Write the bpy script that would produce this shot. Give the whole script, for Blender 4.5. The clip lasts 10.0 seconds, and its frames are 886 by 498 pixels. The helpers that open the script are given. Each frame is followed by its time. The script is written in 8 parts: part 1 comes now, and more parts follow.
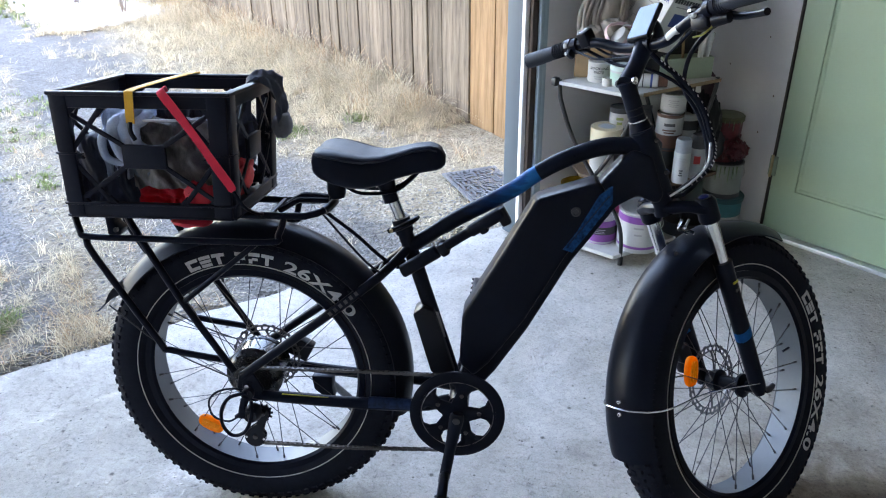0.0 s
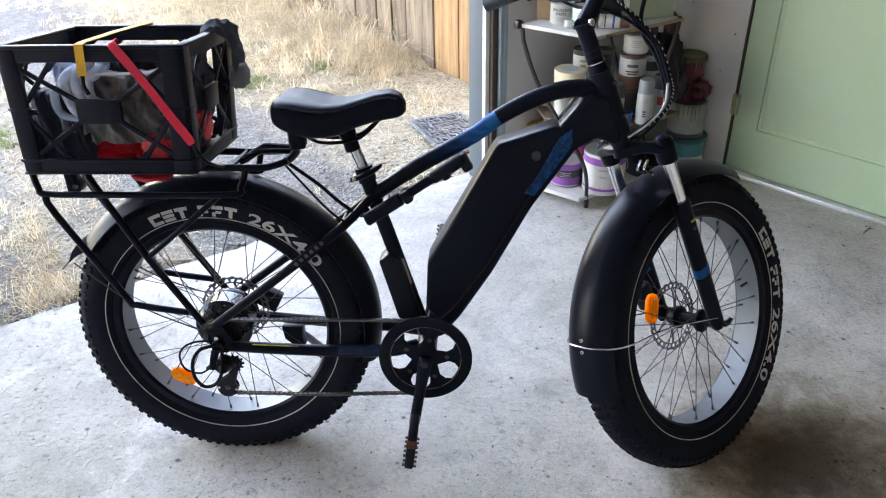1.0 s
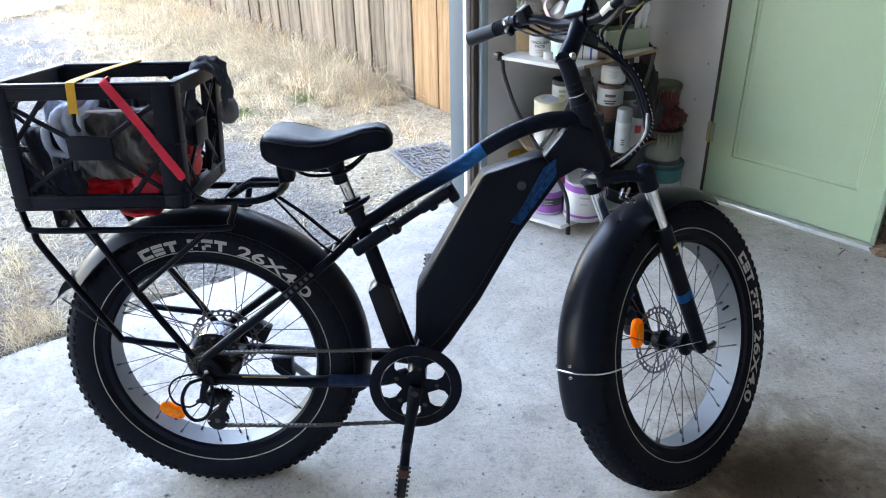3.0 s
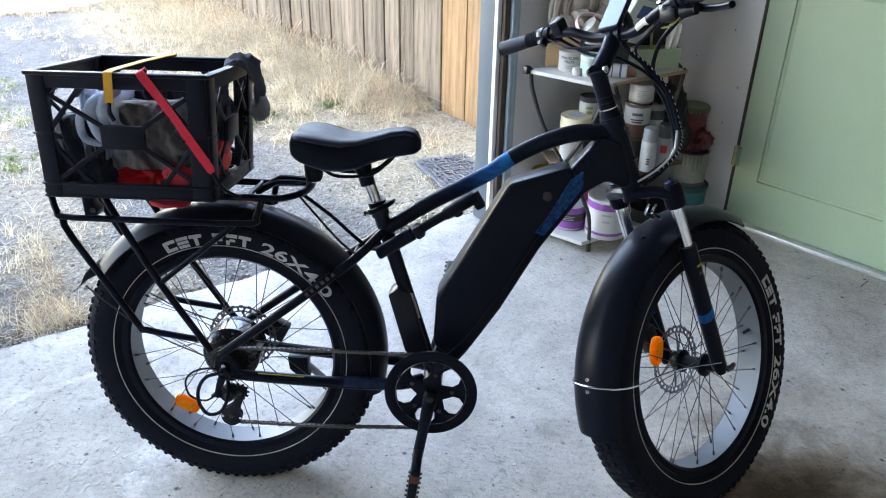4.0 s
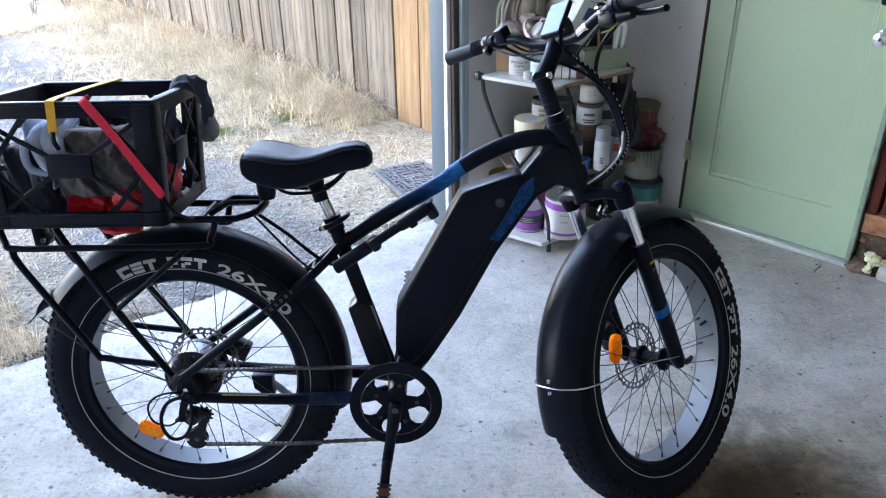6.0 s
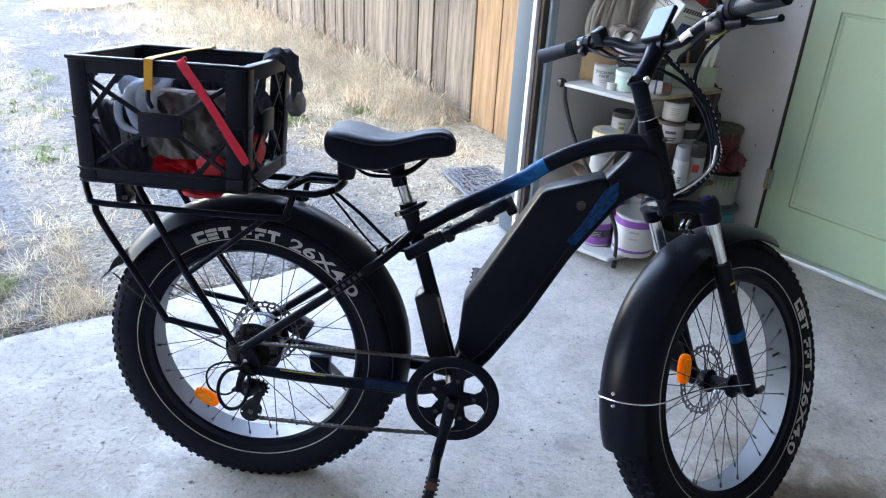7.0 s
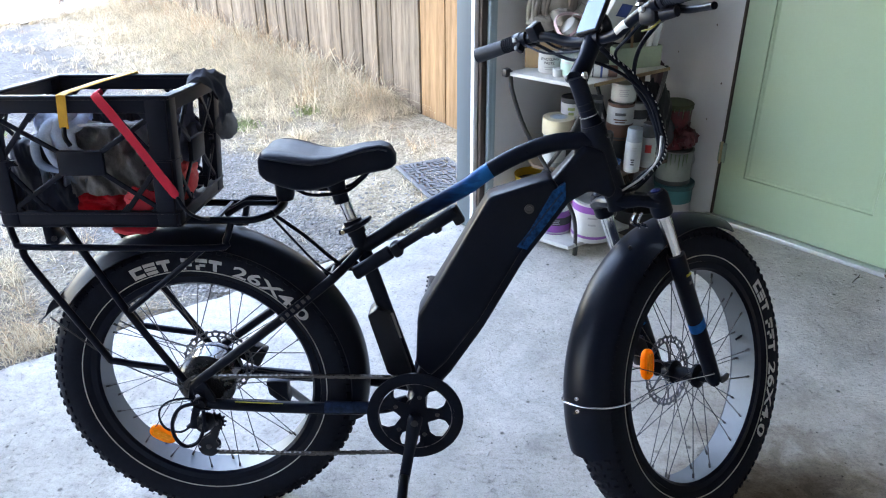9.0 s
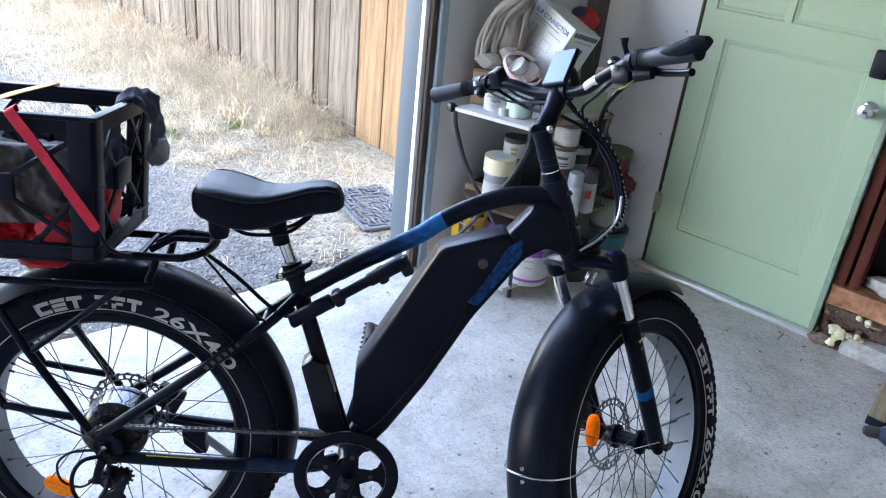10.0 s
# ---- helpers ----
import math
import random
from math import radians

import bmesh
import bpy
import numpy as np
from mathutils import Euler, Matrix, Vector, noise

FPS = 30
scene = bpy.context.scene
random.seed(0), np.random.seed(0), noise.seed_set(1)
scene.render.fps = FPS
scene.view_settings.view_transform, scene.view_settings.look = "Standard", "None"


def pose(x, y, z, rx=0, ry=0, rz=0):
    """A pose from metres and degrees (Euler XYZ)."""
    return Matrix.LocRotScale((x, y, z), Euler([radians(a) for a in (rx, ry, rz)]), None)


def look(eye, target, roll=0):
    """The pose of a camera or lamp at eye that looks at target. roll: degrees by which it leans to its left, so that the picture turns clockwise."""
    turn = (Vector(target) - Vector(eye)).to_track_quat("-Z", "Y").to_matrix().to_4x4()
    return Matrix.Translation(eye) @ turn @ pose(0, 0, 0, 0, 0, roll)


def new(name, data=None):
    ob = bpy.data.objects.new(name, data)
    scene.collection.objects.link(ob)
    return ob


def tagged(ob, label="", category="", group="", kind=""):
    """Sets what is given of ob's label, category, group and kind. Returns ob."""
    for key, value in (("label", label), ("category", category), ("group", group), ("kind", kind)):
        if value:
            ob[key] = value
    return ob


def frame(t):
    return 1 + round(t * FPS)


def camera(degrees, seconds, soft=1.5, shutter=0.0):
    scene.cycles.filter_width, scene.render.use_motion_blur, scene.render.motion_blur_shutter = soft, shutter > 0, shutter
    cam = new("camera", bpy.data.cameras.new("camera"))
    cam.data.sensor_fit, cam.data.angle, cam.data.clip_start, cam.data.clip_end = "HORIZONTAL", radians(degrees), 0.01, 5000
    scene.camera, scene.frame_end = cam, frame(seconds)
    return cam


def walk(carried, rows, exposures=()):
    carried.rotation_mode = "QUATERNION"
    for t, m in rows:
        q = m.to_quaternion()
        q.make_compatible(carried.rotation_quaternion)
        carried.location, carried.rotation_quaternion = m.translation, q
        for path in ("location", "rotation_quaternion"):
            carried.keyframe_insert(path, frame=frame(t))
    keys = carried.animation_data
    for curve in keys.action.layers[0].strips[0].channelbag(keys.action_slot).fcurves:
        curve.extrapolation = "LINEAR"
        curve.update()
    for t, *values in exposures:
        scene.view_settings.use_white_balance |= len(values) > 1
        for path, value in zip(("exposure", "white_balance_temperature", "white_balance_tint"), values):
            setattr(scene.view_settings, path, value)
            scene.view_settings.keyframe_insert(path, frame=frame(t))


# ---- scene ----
cam = camera(59.98, 10.0, soft=1.1)
PATH = [
    (0, pose(0.6277, -1.5390, 1.5572, 62.718, 0.569, 4.859)),
    (0.5, pose(0.6305, -1.5540, 1.5583, 57.000, -0.915, 3.825)),
    (1, pose(0.6525, -1.5540, 1.5631, 58.780, 1.139, 2.304)),
    (1.5, pose(0.6525, -1.5741, 1.5606, 59.269, 1.790, -0.329)),
    (2, pose(0.6538, -1.6010, 1.5688, 59.933, 1.044, -1.017)),
    (2.5, pose(0.6392, -1.5920, 1.5686, 61.268, 0.069, 0.233)),
    (2.7, pose(0.6360, -1.5753, 1.5823, 60.763, 1.515, 0.114)),
    (4, pose(0.6148, -1.5871, 1.5639, 61.910, -0.842, 2.912)),
    (4.5, pose(0.6065, -1.5843, 1.5588, 62.578, 0.027, 2.703)),
    (5, pose(0.6297, -1.5908, 1.5562, 62.356, -0.817, 2.704)),
    (5.2, pose(0.6406, -1.5942, 1.5632, 61.970, -0.611, 1.581)),
    (6.3, pose(0.6438, -1.5909, 1.5835, 62.611, 0.864, -0.674)),
    (6.5, pose(0.6236, -1.5929, 1.5777, 64.555, -0.980, 0.687)),
    (7, pose(0.5884, -1.5847, 1.5323, 62.911, -2.786, 5.448)),
    (7.5, pose(0.5907, -1.5886, 1.5620, 64.298, -0.910, 7.868)),
    (8, pose(0.6089, -1.5743, 1.5485, 65.095, 2.036, 8.398)),
    (8.5, pose(0.6261, -1.5303, 1.5710, 63.066, -2.989, 5.993)),
    (9, pose(0.6338, -1.5000, 1.5695, 61.748, 0.469, 1.286)),
    (9.5, pose(0.5710, -1.4084, 1.5709, 61.334, -2.301, -2.348)),
    (10, pose(0.5611, -1.3667, 1.5825, 63.219, -5.455, -2.714)),
]
walk(cam, PATH, [(0.0, 4.42, 7460, 22), (0.6, 4.61, 8460, 23), (1.0, 4.71, 8560, 24), (2.0, 4.70, 8200, 23), (2.5, 4.72, 7800, 21.5), (4.5, 4.58, 7680, 20.5), (5.0, 4.58, 7500, 21.5), (6.5, 4.62, 7160, 23),
                 (7.5, 4.46, 7560, 22), (8.0, 4.36, 7300, 21), (8.5, 4.42, 7400, 21), (9.5, 4.77, 7300, 23), (10.0, 4.77, 7100, 23.5)])
# ---- world, sun ----
OUT = Vector((-0.6018, 0.7986, 0.0))      # out of the garage
ALONG = Vector((0.7986, 0.6018, 0.0))     # along its front
SUN_EL, SUN_AZ = 27.0, math.atan2(-OUT.y, -OUT.x)
world = bpy.data.worlds.new("sky")
scene.world = world
world.use_nodes = True
wn = world.node_tree.nodes
sky = wn.new("ShaderNodeTexSky")
sky.sky_type, sky.sun_disc = "NISHITA", False
sky.sun_elevation, sky.sun_rotation = radians(SUN_EL), math.pi / 2 - SUN_AZ
wn["Background"].inputs["Strength"].default_value = 0.15
world.node_tree.links.new(sky.outputs["Color"], wn["Background"].inputs["Color"])
sun = new("sun", bpy.data.lights.new("sun", "SUN"))
sun.data.energy, sun.data.angle, sun.data.color = 2.0, radians(0.5), (1.0, 0.93, 0.82)
sun.matrix_world = look((-OUT * math.cos(radians(SUN_EL)) + Vector((0, 0, math.sin(radians(SUN_EL))))) * 20, (0, 0, 0))


# ---- materials ----
def mat(name, col, rough=0.5, metal=0.0, var=0.15, scale=18.0, bump=0.1, bscale=120.0, rnd=0.0, isl=0.0, spec=0.5, coat=0.0, stretch=(1, 1, 1), tint=None):
    """Principled surface with grain at two scales, relief and, for pieces, a shift of tone from piece to piece."""
    m = bpy.data.materials.new(name)
    m.use_nodes = True
    nt = m.node_tree
    n, ln = nt.nodes, nt.links
    b = n["Principled BSDF"]
    tc = n.new("ShaderNodeTexCoord")
    mp = n.new("ShaderNodeMapping")
    mp.inputs["Scale"].default_value = stretch
    ln.new(tc.outputs["Object"], mp.inputs["Vector"])
    n1 = n.new("ShaderNodeTexNoise")
    n1.inputs["Scale"].default_value, n1.inputs["Detail"].default_value, n1.inputs["Roughness"].default_value = scale, 6, 0.6
    n2 = n.new("ShaderNodeTexNoise")
    n2.inputs["Scale"].default_value, n2.inputs["Detail"].default_value = bscale, 3
    for x in (n1, n2):
        ln.new(mp.outputs[0], x.inputs["Vector"])
    mix = n.new("ShaderNodeMath")
    mix.operation = "MULTIPLY_ADD"
    mix.inputs[1].default_value = 0.35
    ln.new(n2.outputs["Fac"], mix.inputs[0])
    ln.new(n1.outputs["Fac"], mix.inputs[2])
    rp = n.new("ShaderNodeValToRGB")
    c = Vector(col[:3])
    t = Vector(tint[:3]) if tint else c
    rp.color_ramp.elements[0].position, rp.color_ramp.elements[1].position = 0.4, 0.95
    rp.color_ramp.elements[0].color = (*(c * (1 - var)), 1)
    rp.color_ramp.elements[1].color = (*(t * (1 + var)), 1)
    ln.new(mix.outputs[0], rp.inputs["Fac"])
    out = rp.outputs["Color"]
    for amount, node, socket in ((rnd, "ShaderNodeObjectInfo", "Random"), (isl, "ShaderNodeNewGeometry", "Random Per Island")):
        if amount:
            oi = n.new(node)
            mr = n.new("ShaderNodeMapRange")
            mr.inputs["To Min"].default_value, mr.inputs["To Max"].default_value = 1 - amount, 1 + amount
            ln.new(oi.outputs[socket], mr.inputs["Value"])
            vm = n.new("ShaderNodeVectorMath")
            vm.operation = "SCALE"
            ln.new(out, vm.inputs[0])
            ln.new(mr.outputs[0], vm.inputs["Scale"])
            out = vm.outputs[0]
    ln.new(out, b.inputs["Base Color"])
    rr = n.new("ShaderNodeMapRange")
    rr.inputs["To Min"].default_value, rr.inputs["To Max"].default_value = max(0.03, rough - 0.1), min(1, rough + 0.1)
    ln.new(n1.outputs["Fac"], rr.inputs["Value"])
    ln.new(rr.outputs[0], b.inputs["Roughness"])
    b.inputs["Metallic"].default_value = metal
    b.inputs["Specular IOR Level"].default_value = spec
    b.inputs["Coat Weight"].default_value = coat
    if bump:
        bp = n.new("ShaderNodeBump")
        bp.inputs["Strength"].default_value, bp.inputs["Distance"].default_value = bump, 0.004
        ln.new(mix.outputs[0], bp.inputs["Height"])
        ln.new(bp.outputs[0], b.inputs["Normal"])
    return m


def ramp(n, ln, fac, stops):
    r = n.new("ShaderNodeValToRGB")
    e = r.color_ramp.elements
    for k, (p, c) in enumerate(stops):
        x = e[k] if k < 2 else e.new(p)
        x.position, x.color = p, (*((c,) * 3 if isinstance(c, (int, float)) else c), 1)
    ln.new(fac, r.inputs["Fac"])
    return r.outputs["Color"]


def concrete_mat():
    """Worn slab: soft blotches, faint trowel sweeps, sparse dark pits, fine grit and brown dirt patches with shade
    painted in.
    """
    m = bpy.data.materials.new("concrete")
    m.use_nodes = True
    n, ln = m.node_tree.nodes, m.node_tree.links
    b = n["Principled BSDF"]
    tc = n.new("ShaderNodeTexCoord")

    def tex(kind, scale, detail=4, rough=0.55, dist=0.0):
        x = n.new(kind)
        x.inputs["Scale"].default_value = scale
        if kind == "ShaderNodeTexNoise":
            x.inputs["Detail"].default_value, x.inputs["Roughness"].default_value, x.inputs["Distortion"].default_value = detail, rough, dist
        ln.new(tc.outputs["Object"], x.inputs["Vector"])
        return x

    def times(p, q):
        x = n.new("ShaderNodeMix")
        x.data_type, x.blend_type = "RGBA", "MULTIPLY"
        x.inputs["Factor"].default_value = 1
        ln.new(p, x.inputs["A"])
        ln.new(q, x.inputs["B"])
        return x.outputs["Result"]

    def lighter(p, q):
        x = n.new("ShaderNodeMix")
        x.data_type, x.blend_type = "RGBA", "LIGHTEN"
        x.inputs["Factor"].default_value = 1
        ln.new(p, x.inputs["A"])
        ln.new(q, x.inputs["B"])
        return x.outputs["Result"]

    big = tex("ShaderNodeTexNoise", 1.5, 5, 0.6, 0.8)
    mid = tex("ShaderNodeTexNoise", 8, 7, 0.68, 0.4)
    fine = tex("ShaderNodeTexNoise", 75, 4, 0.7)
    base = ramp(n, ln, big.outputs["Fac"], [(0.30, (0.395, 0.365, 0.323)), (0.5, (0.500, 0.467, 0.420)), (0.68, (0.580, 0.548, 0.500))])
    cur = times(base, ramp(n, ln, mid.outputs["Fac"], [(0.30, 0.78), (0.44, 0.95), (0.58, 1.02), (0.74, 1.11)]))
    cur = times(cur, ramp(n, ln, fine.outputs["Fac"], [(0.30, 0.74), (0.46, 0.98), (0.70, 1.09)]))
    grit = tex("ShaderNodeTexNoise", 190, 3, 0.7)
    cur = times(cur, ramp(n, ln, grit.outputs["Fac"], [(0.32, 0.74), (0.45, 0.99), (0.62, 1.03), (0.72, 1.22)]))
    patch = tex("ShaderNodeTexNoise", 2.3, 4, 0.6, 0.6)
    lump = tex("ShaderNodeTexNoise", 38, 3, 0.62, 0.3)
    rough_ = n.new("ShaderNodeMath")
    rough_.operation = "MULTIPLY"
    ln.new(ramp(n, ln, lump.outputs["Fac"], [(0.33, 0.0), (0.40, 0.52), (0.59, 0.56), (0.66, 1.0)]), rough_.inputs[0])    # flats with crisp pits and bumps
    ln.new(ramp(n, ln, patch.outputs["Fac"], [(0.40, 0.35), (0.60, 1.0)]), rough_.inputs[1])
    cur = times(cur, ramp(n, ln, lump.outputs["Fac"], [(0.27, 0.80), (0.38, 0.97), (0.60, 1.02), (0.74, 1.10)]))
    # pits: a dark dot in some of the cells, at two sizes
    for scale, keep, size in ((13, 0.60, 0.10), (30, 0.66, 0.12), (60, 0.72, 0.14)):
        v = tex("ShaderNodeTexVoronoi", scale)
        sep = n.new("ShaderNodeSeparateColor")
        ln.new(v.outputs["Color"], sep.inputs[0])
        gate = ramp(n, ln, sep.outputs[0], [(keep, 1.0), (keep + 0.02, 0.0)])
        cur = times(cur, lighter(ramp(n, ln, v.outputs["Distance"], [(size * 0.5, 0.30), (size, 0.85), (size * 1.3, 1.0)]), gate))
    # trowel sweeps
    sm = n.new("ShaderNodeMapping")
    sm.inputs["Rotation"].default_value, sm.inputs["Scale"].default_value = (0, 0, 0.9), (1.0, 1.4, 1.0)
    ln.new(tc.outputs["Object"], sm.inputs["Vector"])
    sw = tex("ShaderNodeTexNoise", 2.6, 6, 0.7, 1.2)
    ln.new(sm.outputs[0], sw.inputs["Vector"])
    cur = times(cur, ramp(n, ln, sw.outputs["Fac"], [(0.30, 0.82), (0.5, 1.0), (0.70, 1.10)]))
    # scuffs: thin bright scratches where two noises cross
    sc = tex("ShaderNodeTexNoise", 5, 4, 0.6, 2.5)
    cur = times(cur, ramp(n, ln, sc.outputs["Fac"], [(0.488, 1.0), (0.497, 0.84), (0.503, 1.08), (0.510, 1.0)]))
    # brown dirt with shade painted in: front wheel's shadow, dimmer floor inside the opening
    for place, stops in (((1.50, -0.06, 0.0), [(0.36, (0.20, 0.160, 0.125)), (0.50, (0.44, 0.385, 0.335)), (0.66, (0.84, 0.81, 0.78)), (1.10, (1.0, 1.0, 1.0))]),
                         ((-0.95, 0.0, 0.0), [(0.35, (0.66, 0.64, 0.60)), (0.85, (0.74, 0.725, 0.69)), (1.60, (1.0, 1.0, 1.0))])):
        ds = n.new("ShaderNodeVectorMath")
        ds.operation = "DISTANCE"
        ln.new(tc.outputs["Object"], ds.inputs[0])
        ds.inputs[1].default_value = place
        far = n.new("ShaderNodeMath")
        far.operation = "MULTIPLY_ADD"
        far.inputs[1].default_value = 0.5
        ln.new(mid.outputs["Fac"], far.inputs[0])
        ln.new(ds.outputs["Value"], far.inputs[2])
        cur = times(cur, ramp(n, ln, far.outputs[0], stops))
    ln.new(cur, b.inputs["Base Color"])
    b.inputs["Specular IOR Level"].default_value = 0.2
    ln.new(ramp(n, ln, mid.outputs["Fac"], [(0.3, 0.7), (0.7, 0.95)]), b.inputs["Roughness"])
    bp = n.new("ShaderNodeBump")
    bp.inputs["Strength"].default_value, bp.inputs["Distance"].default_value = 0.85, 0.010
    hh = n.new("ShaderNodeMath")
    hh.operation = "MULTIPLY_ADD"
    hh.inputs[1].default_value = 0.75
    ln.new(rough_.outputs[0], hh.inputs[0])
    ln.new(mid.outputs["Fac"], hh.inputs[2])
    gg = n.new("ShaderNodeMath")
    gg.operation = "MULTIPLY_ADD"
    gg.inputs[1].default_value = 0.22
    ln.new(fine.outputs["Fac"], gg.inputs[0])
    ln.new(hh.outputs[0], gg.inputs[2])
    ln.new(gg.outputs[0], bp.inputs["Height"])
    ln.new(bp.outputs[0], b.inputs["Normal"])
    return m


def ground_mat():
    """Grey gravel in wheel tracks, with straw-coloured strips between them that run along the fence."""
    m = bpy.data.materials.new("gravel_ground")
    m.use_nodes = True
    n, ln = m.node_tree.nodes, m.node_tree.links
    b = n["Principled BSDF"]
    tc = n.new("ShaderNodeTexCoord")

    def noise_tex(scale, detail, rough=0.6):
        x = n.new("ShaderNodeTexNoise")
        x.inputs["Scale"].default_value, x.inputs["Detail"].default_value, x.inputs["Roughness"].default_value = scale, detail, rough
        ln.new(tc.outputs["Object"], x.inputs["Vector"])
        return x.outputs["Fac"]

    def maths(op, p, q, r=None):
        x = n.new("ShaderNodeMath")
        x.operation = op
        for k, val in enumerate((p, q, r)):
            if val is None:
                continue
            if isinstance(val, (int, float)):
                x.inputs[k].default_value = val
            else:
                ln.new(val, x.inputs[k])
        return x.outputs[0]

    dot = n.new("ShaderNodeVectorMath")
    dot.operation = "DOT_PRODUCT"
    ln.new(tc.outputs["Object"], dot.inputs[0])
    dot.inputs[1].default_value = FN
    big, mid, fine = noise_tex(1.1, 6), noise_tex(7, 5, 0.7), noise_tex(70, 4, 0.7)
    f = maths("SUBTRACT", dot.outputs["Value"], FA.dot(FN))
    f = maths("MULTIPLY_ADD", big, 0.9, maths("ADD", f, -0.45))
    f = maths("MULTIPLY_ADD", mid, 0.5, maths("ADD", f, -0.25))
    strip = ramp(n, ln, maths("MULTIPLY", f, 0.2), [(0.0, 1.0), (0.20, 0.9), (0.27, 0.12), (0.41, 0.06), (0.455, 0.72), (0.505, 0.66), (0.545, 0.06), (0.575, 0.06), (0.605, 0.85), (1.0, 0.6)])
    v = n.new("ShaderNodeTexVoronoi")
    v.inputs["Scale"].default_value = 64
    ln.new(tc.outputs["Object"], v.inputs["Vector"])
    mix = n.new("ShaderNodeMix")
    mix.data_type = "RGBA"
    ln.new(strip, mix.inputs["Factor"])
    ln.new(ramp(n, ln, mid, [(0.3, (0.152, 0.143, 0.130)), (0.7, (0.205, 0.195, 0.181))]), mix.inputs["A"])
    ln.new(ramp(n, ln, mid, [(0.3, (0.29, 0.232, 0.155)), (0.7, (0.41, 0.345, 0.248))]), mix.inputs["B"])
    cur = mix.outputs["Result"]
    for o in (ramp(n, ln, v.outputs["Color"], [(0.0, 0.78), (1.0, 1.20)]), ramp(n, ln, fine, [(0.3, 0.62), (0.62, 1.18)]), ramp(n, ln, noise_tex(22, 5, 0.75), [(0.33, 0.74), (0.6, 1.12)])):
        x = n.new("ShaderNodeMix")
        x.data_type, x.blend_type = "RGBA", "MULTIPLY"
        x.inputs["Factor"].default_value = 1
        ln.new(cur, x.inputs["A"])
        ln.new(o, x.inputs["B"])
        cur = x.outputs["Result"]
    ln.new(cur, b.inputs["Base Color"])
    b.inputs["Roughness"].default_value, b.inputs["Specular IOR Level"].default_value = 0.95, 0.08
    bp = n.new("ShaderNodeBump")
    bp.inputs["Strength"].default_value, bp.inputs["Distance"].default_value = 0.9, 0.014
    ln.new(v.outputs["Distance"], bp.inputs["Height"])
    ln.new(bp.outputs[0], b.inputs["Normal"])
    return m


# foot of the yard's fence: its two ends, its line and its normal into the yard
FA, FB = Vector((0.80, 2.777, 0)), Vector((-3.05, 7.19, 0))
FD = (FB - FA).normalized()
FN = Vector((-FD.y, FD.x, 0))
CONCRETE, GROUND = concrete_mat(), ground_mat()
DRYWALL = mat("drywall", (0.66, 0.645, 0.635), 0.85, var=0.06, scale=3, bump=0.08, bscale=200)
OLDWALL = mat("bare_board_wall", (0.40, 0.395, 0.39), 0.9, var=0.3, scale=6, stretch=(1, 1, 0.15))
CEIL = mat("ceiling_board", (0.50, 0.50, 0.50), 0.9, var=0.2, scale=3)
SIDING = mat("painted_siding", (0.42, 0.44, 0.46), 0.8, var=0.08, scale=4)
JAMB = mat("blue_grey_paint", (0.068, 0.092, 0.110), 0.55, var=0.08, scale=9, bump=0.15, bscale=60, stretch=(1, 1, 0.15))
TEAL = mat("teal_paint", (0.31, 0.41, 0.45), 0.45, var=0.1, scale=14, bump=0.15, bscale=60, stretch=(1, 1, 0.2))
WHITE = mat("white_paint", (0.80, 0.80, 0.78), 0.5, var=0.04, scale=12)
DARKWOOD = mat("dark_brown_wood", (0.055, 0.038, 0.03), 0.7, var=0.4, scale=20, stretch=(1, 1, 0.1))
GREEN = mat("green_door_paint", (0.320, 0.430, 0.298), 0.40, var=0.035, scale=3.0, bump=0.05, bscale=140)
GREENEDGE = mat("green_jamb_paint", (0.21, 0.285, 0.215), 0.5, var=0.35, scale=18)
RUST = mat("red_brown_stain", (0.100, 0.028, 0.020), 0.8, var=0.4, scale=16, spec=0.12, stretch=(1, 1, 0.2))
BRICKY = mat("weathered_red_wood", (0.25, 0.085, 0.044), 0.85, var=0.55, scale=14, bump=0.4, bscale=60, spec=0.15, tint=(0.34, 0.17, 0.10))
FOAM = mat("yellow_foam", (0.72, 0.68, 0.45), 0.8, var=0.1, scale=40, bump=0.4)
DIRT = mat("dark_dirt", (0.145, 0.100, 0.078), 0.95, var=0.5, scale=60, bump=0.8, bscale=160, spec=0.05, rnd=0.3)
FOOTING = mat("old_footing", (0.36, 0.352, 0.335), 0.95, var=0.45, scale=18, bump=0.9, bscale=70, spec=0.1)
BOARDE = mat("raw_board_edge", (0.30, 0.205, 0.115), 0.7, var=0.2, scale=30)
CAVITYSHADE = mat("cavity_shade", (0.02, 0.018, 0.016), 0.95, var=0.3, scale=10)
ALU = mat("dull_aluminium", (0.62, 0.64, 0.66), 0.4, 0.6, var=0.1, scale=30)
CHROME = mat("chrome", (0.75, 0.75, 0.76), 0.15, 1.0, var=0.04, scale=30, bump=0)
BRASS = mat("aged_brass", (0.45, 0.36, 0.2), 0.4, 0.8, var=0.2, scale=40)
FENCE = mat("fence_cedar", (0.105, 0.077, 0.053), 0.85, var=0.50, scale=7, bump=0.6, bscale=50, rnd=0.26, spec=0.2, stretch=(6, 6, 0.35), tint=(0.180, 0.139, 0.100))
FENCENEW = mat("fence_cedar_newer", (0.215, 0.108, 0.040), 0.8, var=0.34, scale=6, bump=0.4, bscale=50, rnd=0.08, stretch=(6, 6, 0.3), tint=(0.30, 0.175, 0.082))
STRAW = mat("dry_grass", (0.63, 0.515, 0.345), 0.9, var=0.2, scale=3, bump=0, isl=0.36, spec=0.1, tint=(0.68, 0.585, 0.425))


